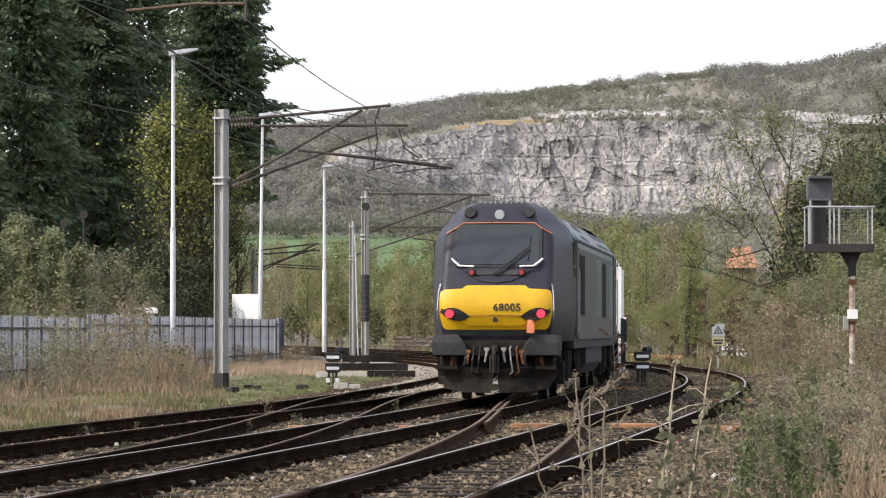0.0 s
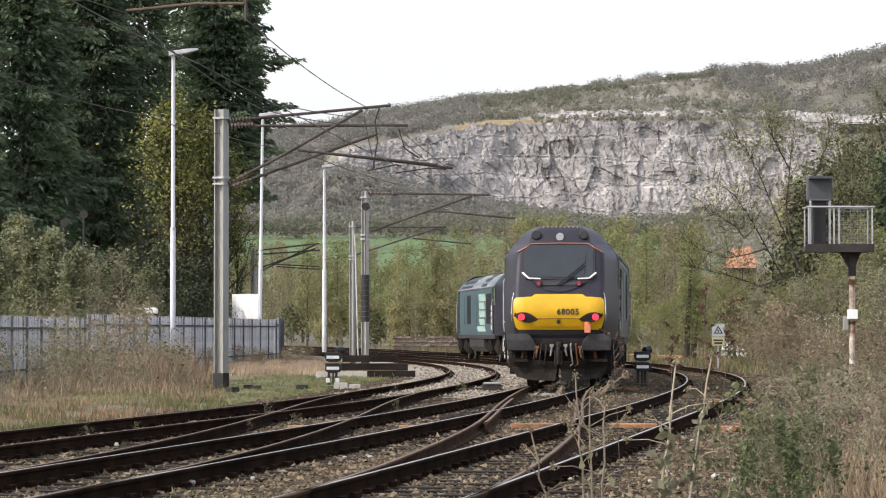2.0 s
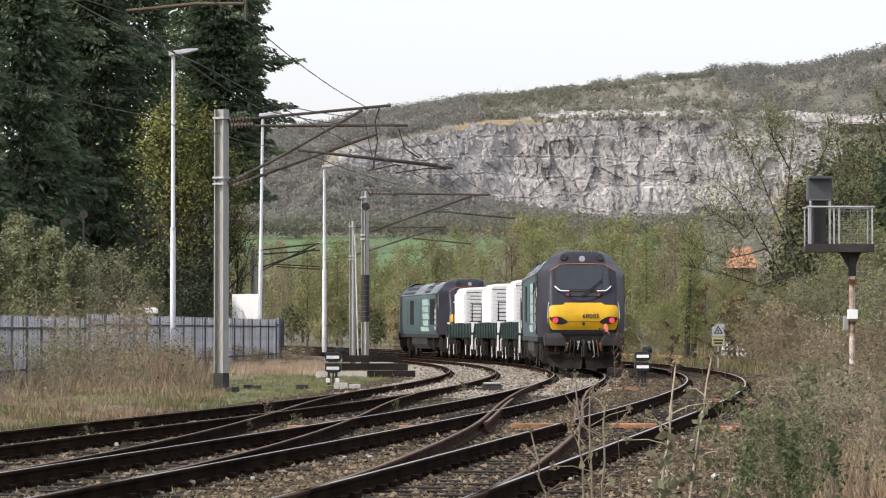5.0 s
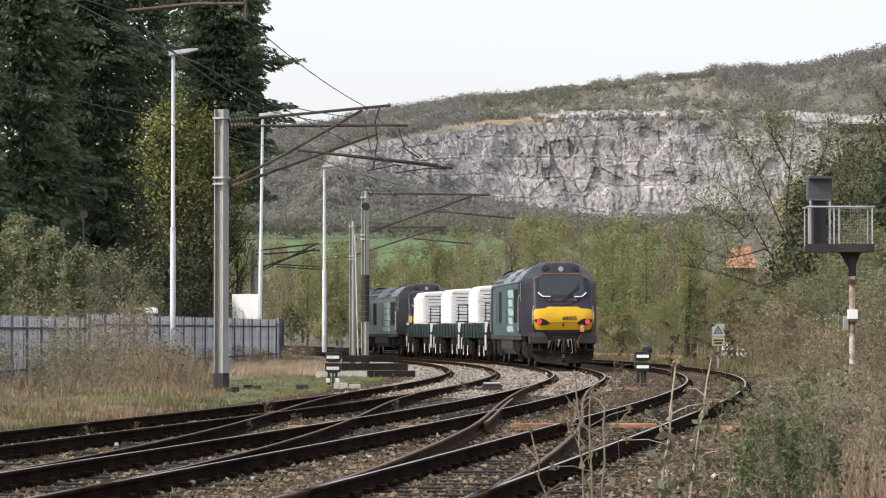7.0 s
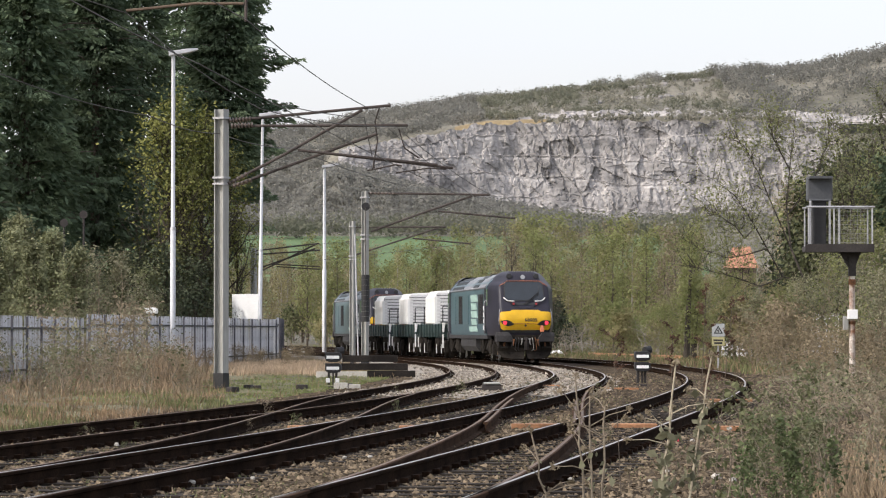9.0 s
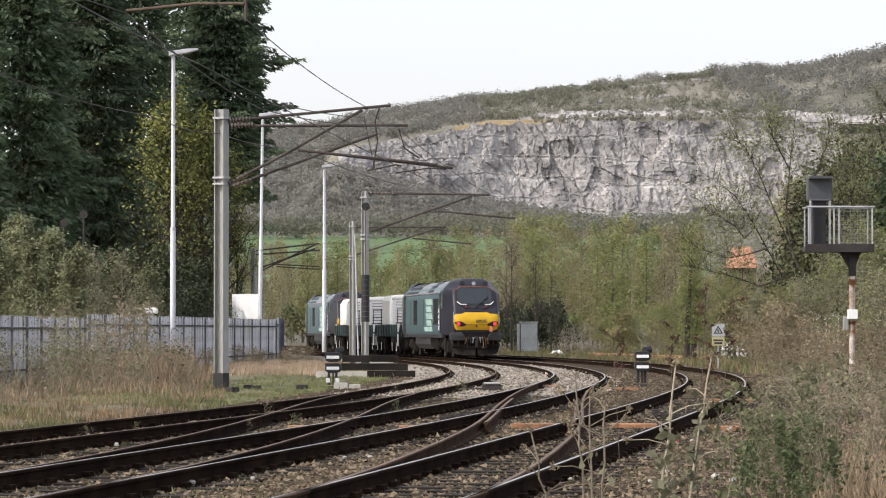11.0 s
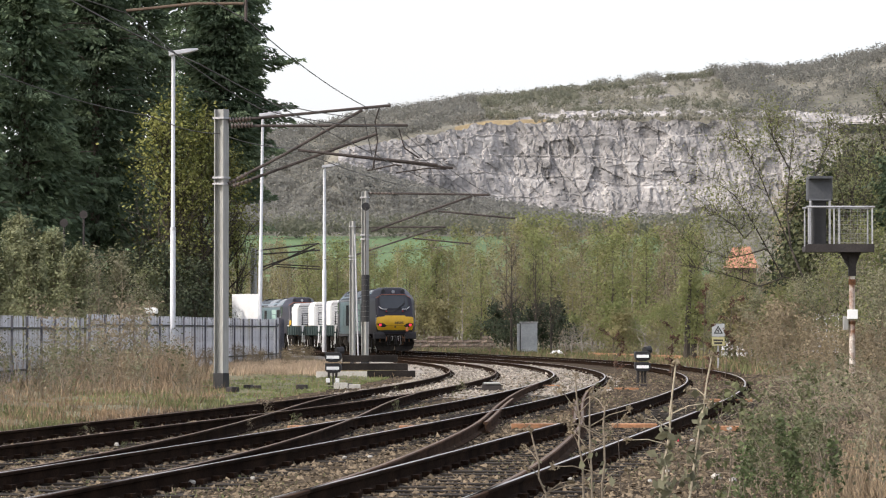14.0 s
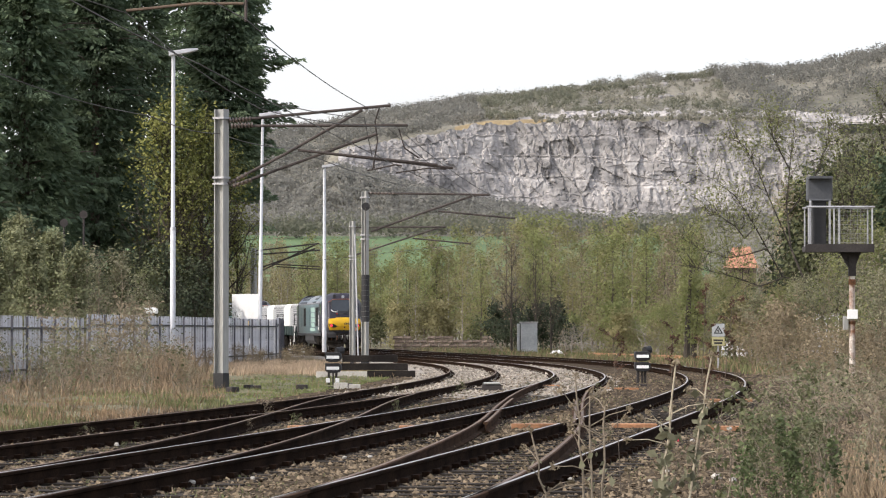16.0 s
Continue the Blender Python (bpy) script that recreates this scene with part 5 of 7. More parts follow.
for xa, y in ((440, 80), (455, 79), (412, 77), (535, 80), (615, 82)):
    tagged(part("trough_block", Shape().box(-0.14, 0.14, -0.1, 0.1, -0.03, 0.12), M["iron"], at=pose(bearing(xa) * y, y, 0, 0, 0, xa), bevel=0.02), "small dark iron block on the grass", "iron block", "iron blocks")
tagged(part("red_marker", Shape().tube([(0, 0, 0), (0, 0, 0.05), (0, 0, 0.07)], [0.04, 0.04, 0.02], 10), material("pink-red paint", (0.75, 0.06, 0.10), 0.5), at=pose(3.09, 42, 0.02)), "small bright pink-red marker on the ballast", "marker")
tagged(part("concrete_slab", Shape().box(-0.3, 0.3, -0.5, 0.5, -0.02, 0.06), M["rust_board"], at=pose(1.03, 25.6, 0, 0, 0, 6), bevel=0.01), "brown board lying beside the rail", "board")
for xa, hgt, y in ((1455, 1.0, 30), (1473, 1.06, 30.1)):
    tagged(part("fence_post", Shape().box(-0.035, 0.035, -0.035, 0.035, -0.1, hgt * 0.42), M["bark"], at=pose(bearing(xa) * y, y, 0, 2, 0, 8), bevel=0.006), "short weathered timber post in the weeds", "post", "old timber posts")


# ---- plants ----
def grow(rng, h, r0, spread, limbs, twigs, lean=0.0, sides=5, start=0.3, up=0.5, crook=0.12):
    """Trunk, limbs and twigs as one shape; returns it and points along the twigs."""
    sh, pts = Shape(), []
    trunk = [Vector((lean * h * t + rng.normal() * crook * 0.4 * t, rng.normal() * crook * 0.4 * t, h * t)) for t in np.linspace(0, 1, 8)]
    trunk[0].z = -0.2
    sh.tube(trunk, [r0 * (1 - 0.88 * t) for t in np.linspace(0, 1, 8)], 7, caps=False)
    for i in range(limbs):
        t = start + (1 - start) * (i + rng.random()) / limbs
        k = min(int(t * 7), 6)
        o = trunk[k].lerp(trunk[k + 1], t * 7 - k)
        a = i * 2.4 + rng.normal() * 0.5
        ln = spread * (1.15 - 0.75 * (t - start) / (1 - start)) * rng.uniform(0.7, 1.2)
        d = Vector((math.cos(a), math.sin(a), up + rng.uniform(0, 0.5))).normalized()
        limb = [o]
        for s in range(5):
            d = (d + Vector(rng.normal(size=3)) * crook * 1.6 + Vector((0, 0, 0.06))).normalized()
            limb.append(limb[-1] + d * ln / 5)
        rr = r0 * 0.42 * (1.1 - 0.7 * t)
        sh.tube(limb, [rr * (1 - 0.85 * q / 5) for q in range(6)], sides, caps=False)
        for j in range(twigs):
            q = rng.uniform(0.25, 1.0) * 5
            m = min(int(q), 4)
            p = limb[m].lerp(limb[m + 1], q - m)
            e = (d * 0.5 + Vector(rng.normal(size=3)) * 0.8 + Vector((0, 0, 0.3))).normalized()
            l2 = ln * rng.uniform(0.22, 0.5)
            mid = p + e * l2 * 0.5
            e2 = (e + Vector(rng.normal(size=3)) * 0.3).normalized()
            end = mid + e2 * l2 * 0.5
            sh.tube([p, end], [rr * 0.32, rr * 0.10], 3, caps=False)
            for g in range(4):
                pts.append(p.lerp(mid, rng.random()) if g == 0 else mid.lerp(end, rng.random()))
    return sh, np.array([list(p) for p in pts])


def tree_kind(seed, h, r0, spread, limbs, twigs, leaf, n, size, bark="bark", fuzz=0.28, crest=0.0, soft=0.35, **kw):
    """Meshes of one kind of tree: wood and crown."""
    rng = np.random.default_rng(seed)
    sh, pts = grow(rng, h, r0, spread, limbs, twigs, **kw)
    wood = sh.mesh("trunk", M[bark], smooth=60)
    share = np.maximum(pts[:, 2], 0.05) ** crest
    idx = rng.choice(len(pts), n, p=share / share.sum())
    lp = pts[idx] + rng.normal(size=(n, 3)) * fuzz
    lp[:, 2] = np.maximum(lp[:, 2], 0.1)
    out = lp - np.array([0, 0, 0.4 * h])
    out[:, 2] *= 0.6
    out += rng.normal(size=(n, 3)) * np.linalg.norm(out, axis=1)[:, None] * soft
    return wood, leaves("crown", lp, size, M[leaf], rng, face=out)


def plant(name, kind, x, y, z, turn, scale, label, category, group):
    t = thing(name, label, category, group, at=pose(x, y, z, 0, 0, turn) @ Matrix.Diagonal((scale, scale, scale, 1)))
    part("trunk", kind[0], None, t)
    part("crown", kind[1], None, t)
    return t


def conifer(x, y, h, r, z0, n, seed, label, taper=0.75, sag=0.75, cone=9.0):
    """Dense dark cypress: drooping sprays on many short tiers."""
    rng = np.random.default_rng(seed)
    t = thing("conifer_tree", label, "conifer", "dark conifers", at=pose(x, y, 0))
    sh = Shape().tube([(0, 0, -0.3), (0.1, 0, h * 0.5), (0, 0, h)], [0.35, 0.22, 0.04], 8)
    tips, way = [], []
    limbs = int(n / 105)
    # inner mass of shaded sprays
    m = n // 2
    q = rng.random(m) ** 0.9
    a = rng.uniform(0, 2 * math.pi, m)
    rr = np.minimum(r * (1 - q ** 1.6 * taper), (1 - q) * (h - z0) * cone + 0.3) * 0.72 * np.sqrt(rng.random(m))
    tips.append(np.stack([np.cos(a) * rr, np.sin(a) * rr, z0 + (h - z0) * q], 1))
    way.append(np.stack([np.cos(a), np.sin(a), -0.4 + 0 * a], 1))
    sizes = [np.full((m, 1), 0.27)]
    for i in range(limbs):
        q = rng.random() ** 0.85
        z = z0 + (h - z0) * q
        a = rng.uniform(0, 2 * math.pi)
        rr = min(r * (1 - q ** 1.6 * taper), (1 - q) * (h - z0) * cone + 0.3) * (0.55 + 0.62 * rng.random() ** 1.4) * (1 + 0.20 * math.sin(3 * a + z * 0.9) + 0.16 * math.sin(2 * a - z * 2.1))
        d = np.array([math.cos(a), math.sin(a), 0.12])
        end = np.array([0, 0, z]) + d * rr
        if i % 3 == 0:
            sh.tube([(0, 0, z - 0.3), tuple(end * [0.6, 0.6, 1]), tuple(end)], [0.06, 0.04, 0.01], 4, caps=False)
        m = 170
        sizes.append(np.full((m, 1), 0.175))
        f = rng.uniform(0.25, 1.08, size=m)[:, None]
        side = np.array([-d[1], d[0], 0]) * rng.normal(size=(m, 1)) * 0.72 * (1.28 - f * 1.0)
        c = np.array([0, 0, z]) + d * rr * f + side + np.array([0, 0, 1]) * (rng.normal(size=(m, 1)) * 0.09 - sag * f ** 2 * (0.6 + 0.4 * rng.random()))
        tips.append(c)
        way.append(np.tile(d * 0.9 + np.array([0, 0, -0.45]), (m, 1)) + side * 0.8)
    part("trunk", sh, M["bark"], t)
    part("crown", leaves("crown", np.concatenate(tips), np.concatenate(sizes), M["conifer"], rng, droop=np.concatenate(way), narrow=0.36), None, t)
    return t


conifer(-21.92, 165, 23, 5.0, 2.0, 24000, 1, "tall dense dark green cypress behind the fence")
conifer(-19.01, 172, 24, 4.9, 2.5, 24000, 2, "tall dark green cypress beside others")
conifer(-24.40, 160, 22.0, 4.0, 1.5, 14000, 3, "dense dark green cypress at the row's end")
conifer(-17.52, 182, 24, 4.2, 4.0, 10000, 6, "dark cypress standing behind its neighbours")
conifer(-12.92, 186, 23.8, 3.4, 9.0, 22000, 4, "ragged dark conifer with drooping layered boughs", 0.28, 0.3, 0.7)
conifer(-21.82, 180, 25, 4.8, 2.5, 8000, 7, "dark green cypress between its taller neighbours")
conifer(-17.70, 218, 29.0, 4.0, 6.6, 14000, 5, "dark conifer with gaps of sky in its crown", 0.5)

ivy_kinds = [tree_kind(21 + i, 9.5, 0.16, 3.0, 28, 12, "ivy", 3600, 0.085, bark="bark_dark", start=0.30, up=0.8, fuzz=0.3, crest=2.2) for i in range(2)]
for i, (px, y, sc, tn) in enumerate(((298, 161, 1.27, 0), (356, 162, 1.22, 130), (398, 163, 1.02, 60), (326, 160, 0.98, 200), (420, 164, 0.68, 20))):
    plant("tree", ivy_kinds[i % 2], bearing(px) * y, y, 0, tn, sc, "tree in yellow-green spring leaf before dark conifers", "tree", "yellow-green trees")

shrub_kinds = [tree_kind(31 + i, 3.8, 0.05, 1.5, 22, 12, "shrub", 1300, 0.055, bark="twig", start=0.03, up=1.3, fuzz=0.10, crook=0.07) for i in range(2)]
willow_kinds = [tree_kind(35 + i, 3.9, 0.05, 1.5, 26, 10, "willow", 5600, 0.06, bark="twig", start=0.02, up=1.8, fuzz=0.10, crook=0.05) for i in range(2)]
rg = np.random.default_rng(77)
for i, (px, y, sc) in enumerate(((-10, 128, 1.05), (25, 131, 1.12), (60, 126, 1.0), (95, 134, 1.12), (135, 130, 0.98), (175, 136, 1.06), (215, 133, 1.1), (245, 138, 0.85), (40, 138, 1.3), (150, 142, 1.15), (272, 142, 0.75))):
    leafy = px < 150
    sc *= 1.14 if leafy else 1.05
    plant("shrub", (willow_kinds if leafy else shrub_kinds)[i % 2], bearing(px) * y, y, 0, 50 * i, sc, "leafy olive-green willow rising behind the fence" if leafy else "leggy half-bare brown shrub rising behind the fence", "shrub", "shrubs behind the fence")

# dark undergrowth between the fence and the conifers
under_kinds = [tree_kind(81 + i, 4.2, 0.07, 1.9, 22, 12, lf, 2600, 0.085, bark="bark_dark", start=0.02, up=0.9, fuzz=0.2) for i, lf in enumerate(("dark_bush", "weed"))]
for i, (px, y, sc) in enumerate(((165, 156, 1.0), (205, 152, 1.1), (238, 158, 1.15), (262, 150, 0.95), (292, 156, 1.2), (318, 160, 1.25), (345, 154, 1.0), (368, 162, 1.1), (388, 158, 0.7), (285, 172, 1.5), (335, 174, 1.5))):
    plant("bush", under_kinds[i % 2], bearing(px) * y, y, 0, 61 * i, sc, "dark shaded undergrowth beneath the conifers", "bush", "undergrowth behind the fence")

# dry brambles in front of the fence
bramble_kinds = [tree_kind(91 + i, 1.0, 0.02, 0.95, 16, 9, "bramble", 1000, 0.032, bark="twig", start=0.0, up=0.45, fuzz=0.09, crook=0.2) for i in range(3)]
for i in range(36):
    px, y = (75 + i * 12, rg.uniform(80, 104)) if i < 22 else (365 + (i - 22) * 14, rg.uniform(116, 146))
    plant("bramble_bush", bramble_kinds[i % 3], bearing(px) * y, y, 0, 73 * i, rg.uniform(0.35, 0.85) * (1 if i < 22 else 0.9), "tangle of dry brown bramble before the fence", "bramble", "brambles before the fence")

# spring trees along the far side
mid_kinds = [tree_kind(41, 9.0, 0.11, 2.5, 18, 8, "spring", 2300, 0.105, sides=3, start=0.04, up=0.9),
             tree_kind(42, 10.0, 0.10, 2.3, 18, 8, "olive", 2100, 0.10, bark="birch", sides=3, start=0.05, up=0.9),
             tree_kind(43, 9.0, 0.10, 2.4, 20, 8, "brown", 1900, 0.095, sides=3, start=0.04, up=1.0),
             tree_kind(44, 8.0, 0.10, 2.7, 18, 8, "spring", 2500, 0.108, sides=3, start=0.03, up=0.8),
             tree_kind(45, 9.5, 0.09, 2.3, 20, 8, "olive", 1900, 0.095, bark="birch", sides=3, start=0.05, up=0.9)]
labels = ("young tree in fresh yellow-green leaf", "slender birch with olive catkins", "bare red-brown young tree in bud", "bushy tree in bright spring leaf", "thin pale-barked birch with sparse leaves")
for i in range(130):
    y = rg.uniform(228, 330)
    px = 455 + (i + rg.random()) / 130 * 1150
    top = np.interp(px, [455, 520, 700, 800, 870, 950, 1050, 1150, 1250, 1400, 1600], [450, 438, 432, 425, 395, 392, 398, 398, 410, 330, 280])
    top += rg.uniform(-5, 60)
    if 1245 < px < 1385:
        top = max(top, rg.uniform(474, 500))
    hgt = (585 - top) / 5600 * y + 1.5
    k = int(rg.choice(5, p=[0.22, 0.2, 0.22, 0.2, 0.16] if px < 860 else [0.26, 0.2, 0.1, 0.26, 0.18] if px < 1380 else [0.1, 0.2, 0.45, 0.1, 0.15]))
    x = bearing(px) * y
    if x < float(track_a(y)) - 2 or x > float(track_c(y)) + 2.5:
        plant("tree", mid_kinds[k], x, y, 0, rg.uniform(0, 360), hgt / (9.0, 10.0, 9.0, 8.0, 9.5)[k], labels[k], "tree", "spring trees beyond the tracks")
for i in range(36):
    y = rg.uniform(300, 385)
    px = 375 + (i + rg.random()) / 36 * 260
    x = bearing(px) * y
    k = int(rg.choice([1, 2, 4, 0], p=[0.3, 0.35, 0.25, 0.1]))
    if x > float(track_c(y)) + 3 or x < float(track_a(y)) - 3:
        plant("tree", mid_kinds[k], x, y, 0, rg.uniform(0, 360), ((585 - rg.uniform(432, 490)) / 5600 * y + 1.5) / (9.0, 10.0, 9.0, 8.0, 9.5)[k], labels[k], "tree", "spring trees beyond the tracks")
low_kinds = [tree_kind(51 + i, 2.6, 0.04, 1.5, 16, 7, lf, 1500, 0.095, bark="twig", start=0.02, up=0.7, fuzz=0.2) for i, lf in enumerate(("spring", "olive", "dark_bush", "weed"))]
for i in range(46):
    y = rg.uniform(205, 232)
    px = 640 + (i + rg.random()) / 46 * 960
    x = bearing(px) * y
    k = 2 if 870 < px < 1005 else int(rg.choice([0, 1, 3]))
    if px < 872:
        y += 24
        x = bearing(px) * y
    plant("bush", low_kinds[k], x, y, 0, rg.uniform(0, 360), rg.uniform(0.7, 1.25) * (0.95 if k == 2 else 1), "dark evergreen bush beyond the cabinet" if k == 2 else "low bush in spring leaf at the wood's edge", "bush", "bushes at the wood's edge")

for i, (px, y, sc) in enumerate(((892, 207, 0.72), (925, 206, 0.85), (962, 208, 0.95), (990, 206, 0.85), (1012, 209, 0.65))):
    plant("bush", low_kinds[2], bearing(px) * y, y, 0, 57 * i, sc, "dense dark evergreen mound behind the cabinet", "bush", "bushes at the wood's edge")
brush = tree_kind(66, 1.1, 0.03, 1.1, 14, 6, "brown", 120, 0.03, bark="birch", start=0.02, up=0.35, crook=0.3, fuzz=0.1)
for i in range(16):
    y = rg.uniform(240, 300)
    x = bearing(450 + i * 13) * y
    if x > float(track_c(y)) + 2.5 or x < float(track_a(y)) - 2.5:
        plant("bush", low_kinds[(0, 1, 3)[i % 3]], x, y, 0, 47 * i, rg.uniform(0.9, 1.5), "low bush in spring leaf at the wood's edge", "bush", "bushes at the wood's edge")

bare_kind = tree_kind(71, 7.0, 0.09, 2.3, 20, 12, "brown", 260, 0.07, bark="bark_dark", start=0.08, up=1.1)
for px, y, sc, tn in ((905, 197, 0.95, 0), (948, 199, 0.9, 140), (975, 200, 0.75, 260)):
    plant("tree", bare_kind, bearing(px) * y, y, 0, tn, sc, "leafless twiggy tree behind the cabinet", "tree", "bare trees behind the cabinet")

# ragged trees and scrub on the bank at the side of the outer track
def spreading_tree():
    """Old half-bare tree: bowed limbs sweep out to one side over the bank."""
    rng = np.random.default_rng(61)
    t = thing("tree", "spreading half-bare tree with small olive leaves", "tree", "trees on the bank", at=pose(16.71, 138, 0))
    o = Vector((16.71, 138, 0))
    wood, pts = Shape(), []
    limbs = ([(16.71, 138, -0.11), (16.54, 138, 2.11), (15.80, 138, 3.58), (15.23, 138.5, 5.08), (15.09, 139, 7.07), (15.35, 139.5, 9.09), (15.60, 140, 10.87)],
             [(15.80, 138, 3.58), (14.76, 137.5, 3.82), (13.90, 137, 5.28), (13.31, 136.5, 6.24), (12.53, 136, 7.32), (11.57, 135.5, 7.95), (10.80, 135, 8.36)],
             [(14.76, 137.5, 3.77), (13.72, 137, 3.40), (12.65, 136, 3.75), (11.35, 135, 4.02), (10.35, 134.5, 4.25)],
             [(14.04, 137, 5.04), (13.19, 136.5, 4.78), (12.29, 136, 4.60), (11.03, 135.5, 4.95), (10.15, 135, 5.47)],
             [(13.52, 136.7, 5.96), (12.97, 136, 5.45), (12.49, 135.5, 5.97), (11.72, 135, 6.43), (11.07, 134.5, 6.61)],
             [(15.23, 138.5, 5.08), (14.44, 138, 6.79), (13.82, 138, 8.27), (13.21, 138, 9.45), (12.72, 138, 9.99)],
             [(15.17, 139, 6.58), (16.34, 139.5, 8.09), (16.95, 140, 9.56), (17.40, 140, 10.37)],
             [(16.54, 138, 2.11), (17.52, 139, 4.10), (18.33, 139.5, 6.10), (18.78, 140, 7.87), (18.90, 140, 9.12)],
             [(15.27, 139.3, 8.58), (14.59, 139, 9.81), (14.30, 139, 10.67)])
    for k, ln in enumerate(limbs):
        q = [Vector(p) - o for p in ln]
        r0 = 0.075 if k == 0 else 0.038
        n = len(q)
        wood.tube(q, [r0 * (1 - 0.85 * i / (n - 1)) for i in range(n)], 6, caps=False)
        for j in range(34 if k else 24):
            f = rng.uniform(0.3 if k else 0.55, 1.0) * (n - 1)
            i = min(int(f), n - 2)
            p = q[i].lerp(q[i + 1], f - i)
            d = ((q[i + 1] - q[i]).normalized() * 0.6 + Vector(rng.normal(size=3)) * 0.7 + Vector((0, 0, 0.45))).normalized()
            l2 = rng.uniform(0.5, 1.5)
            m = p + d * l2 * 0.5
            e = m + (d + Vector(rng.normal(size=3)) * 0.35).normalized() * l2 * 0.5
            wood.tube([p, m, e], [0.016, 0.011, 0.005], 3, caps=False)
            for g in range(3):
                c = m.lerp(e, rng.random())
                f2 = c + Vector(rng.normal(size=3)) * 0.28
                wood.tube([c, f2], [0.006, 0.003], 3, caps=False)
                pts += [c.lerp(f2, rng.random()), f2, e]
    part("trunk", wood, M["bark_dark"], t, "dark crooked limbs", smooth=60)
    pp = np.array([list(p) for p in pts])
    lp = pp[rng.integers(0, len(pp), 9500)] + rng.normal(size=(9500, 3)) * 0.32
    part("crown", leaves("crown", lp, 0.055, M["spring"], rng), None, t)


spreading_tree()
bank_kinds = [tree_kind(65 + i, 3.7, 0.05, 2.0, 22, 12, lf, 3600, 0.05, bark="twig", start=0.02, up=0.7, fuzz=0.16) for i, lf in enumerate(("spring", "shrub"))]
big2 = tree_kind(62, 11.0, 0.2, 3.6, 18, 20, "weed", 4600, 0.06, bark="bark_dark", start=0.12, up=0.9, crook=0.14, fuzz=0.25)
for px, y, sc, tn in ((1510, 156, 1.0, 0), (1575, 150, 1.08, 90), (1470, 170, 0.92, 200), (1545, 176, 1.1, 300)):
    plant("tree", big2, bearing(px) * y, y, 0, tn, sc, "grey-green twiggy tree on the bank", "tree", "trees on the bank")
for i, (px, y, sc) in enumerate(((1405, 166, 1.5), (1435, 162, 1.9), (1462, 166, 2.1), (1492, 160, 1.9), (1525, 168, 2.3), (1556, 160, 2.1))):
    plant("tree", under_kinds[i % 2], bearing(px) * y, y, 0, 77 * i, sc, "dark shaded ivy-clad thicket on the bank", "tree", "trees on the bank")
conifer(21.52, 162, 9.0, 1.7, 0.8, 5000, 12, "dark ivy-clad tree among twiggy trees", 0.6)
conifer(20.31, 142, 9.3, 1.5, 1.0, 5000, 9, "dark ivy-clad conifer at the bank's end", 0.6)
for i, (px, y, sc, k) in enumerate(((1215, 150, 1.35, 0), (1235, 156, 1.2, 0), (1300, 140, 0.9, 3), (1340, 132, 1.0, 1), (1390, 126, 1.1, 3), (1420, 120, 1.15, 1), (1470, 130, 1.5, 0), (1520, 125, 1.8, 0), (1555, 118, 1.8, 0), (1560, 100, 1.1, 3), (1180, 165, 1.0, 1), (1590, 110, 1.6, 0), (1270, 165, 1.3, 1), (1308, 138, 0.95, 1), (1338, 139, 1.0, 3), (1362, 137, 0.95, 0), (1388, 138, 1.1, 1), (1412, 137, 1.0, 3))):
    plant("bush", bank_kinds[i % 2] if y < 136 or y > 145 else low_kinds[k], bearing(px) * y, y, 0, 70 * i, sc * 0.72 if y < 136 or y > 145 else sc, "tangled spring-green bush on the bank", "bush", "bushes on the bank")

def ivy_trunk(px, y, h, seed):
    """A dead trunk wrapped in yellow-green ivy."""
    rng = np.random.default_rng(seed)
    t = thing("ivy_tree", "dead trunk wrapped in bright yellow-green ivy", "tree", "ivy-clad trunks", at=pose(bearing(px) * y, y, 0))
    part("trunk", Shape().tube([(0, 0, -0.2), (0.1, 0, h * 0.5), (0.25, 0, h)], [0.16, 0.12, 0.06], 8), M["bark_dark"], t)
    q = rng.random(1300)
    a = rng.uniform(0, 2 * math.pi, 1300)
    r = (0.25 + 0.30 * np.abs(np.sin(q * 9 + seed)) * (1 - 0.5 * q)) * rng.uniform(0.4, 1.25, 1300)
    part("ivy", leaves("ivy", np.stack([0.25 * q + r * np.cos(a), r * np.sin(a), 0.9 + (h - 0.6) * q], 1), 0.075, M["spring"], rng), None, t, "dense ivy leaves")


ivy_trunk(1214, 146, 4.6, 4), ivy_trunk(1226, 150, 3.4, 5)
for i, (px, y, sc) in enumerate(((1340, 118, 1.7), (1362, 121, 2.0), (1385, 119, 2.1), (1405, 122, 1.9), (1430, 116, 1.6), (1372, 112, 1.3), (1395, 90, 1.2), (1425, 84, 1.0), (1450, 88, 1.2), (1480, 80, 1.1), (1530, 86, 1.3), (1555, 78, 1.2), (1440, 72, 0.8), (1540, 70, 1.0), (1500, 92, 1.3))):
    plant("bramble_bush", bramble_kinds[i % 3], bearing(px) * y, y, 0, 67 * i, sc, "tangle of dry grey-brown bramble on the bank", "bramble", "brambles on the bank")
for i in range(34):
    px = 1085 + i * 15
    y = rg.uniform(182, 206)
    plant("bush", low_kinds[(0, 1)[i % 2]], bearing(px) * y, y, 0, 83 * i, rg.uniform(0.6, 1.1), "low bush in spring leaf at the wood's edge", "bush", "bushes at the wood's edge")

for i, (px, y, sc) in enumerate(((1012, 186, 1.5), (1030, 184, 1.7), (1048, 188, 1.4), (1000, 190, 1.3), (1140, 178, 1.6), (1165, 172, 1.4))):
    plant("brush_pile", brush, bearing(px) * y, y, 0, 61 * i, sc, "heap of pale cut branches beside the line", "brush pile", "brush piles")

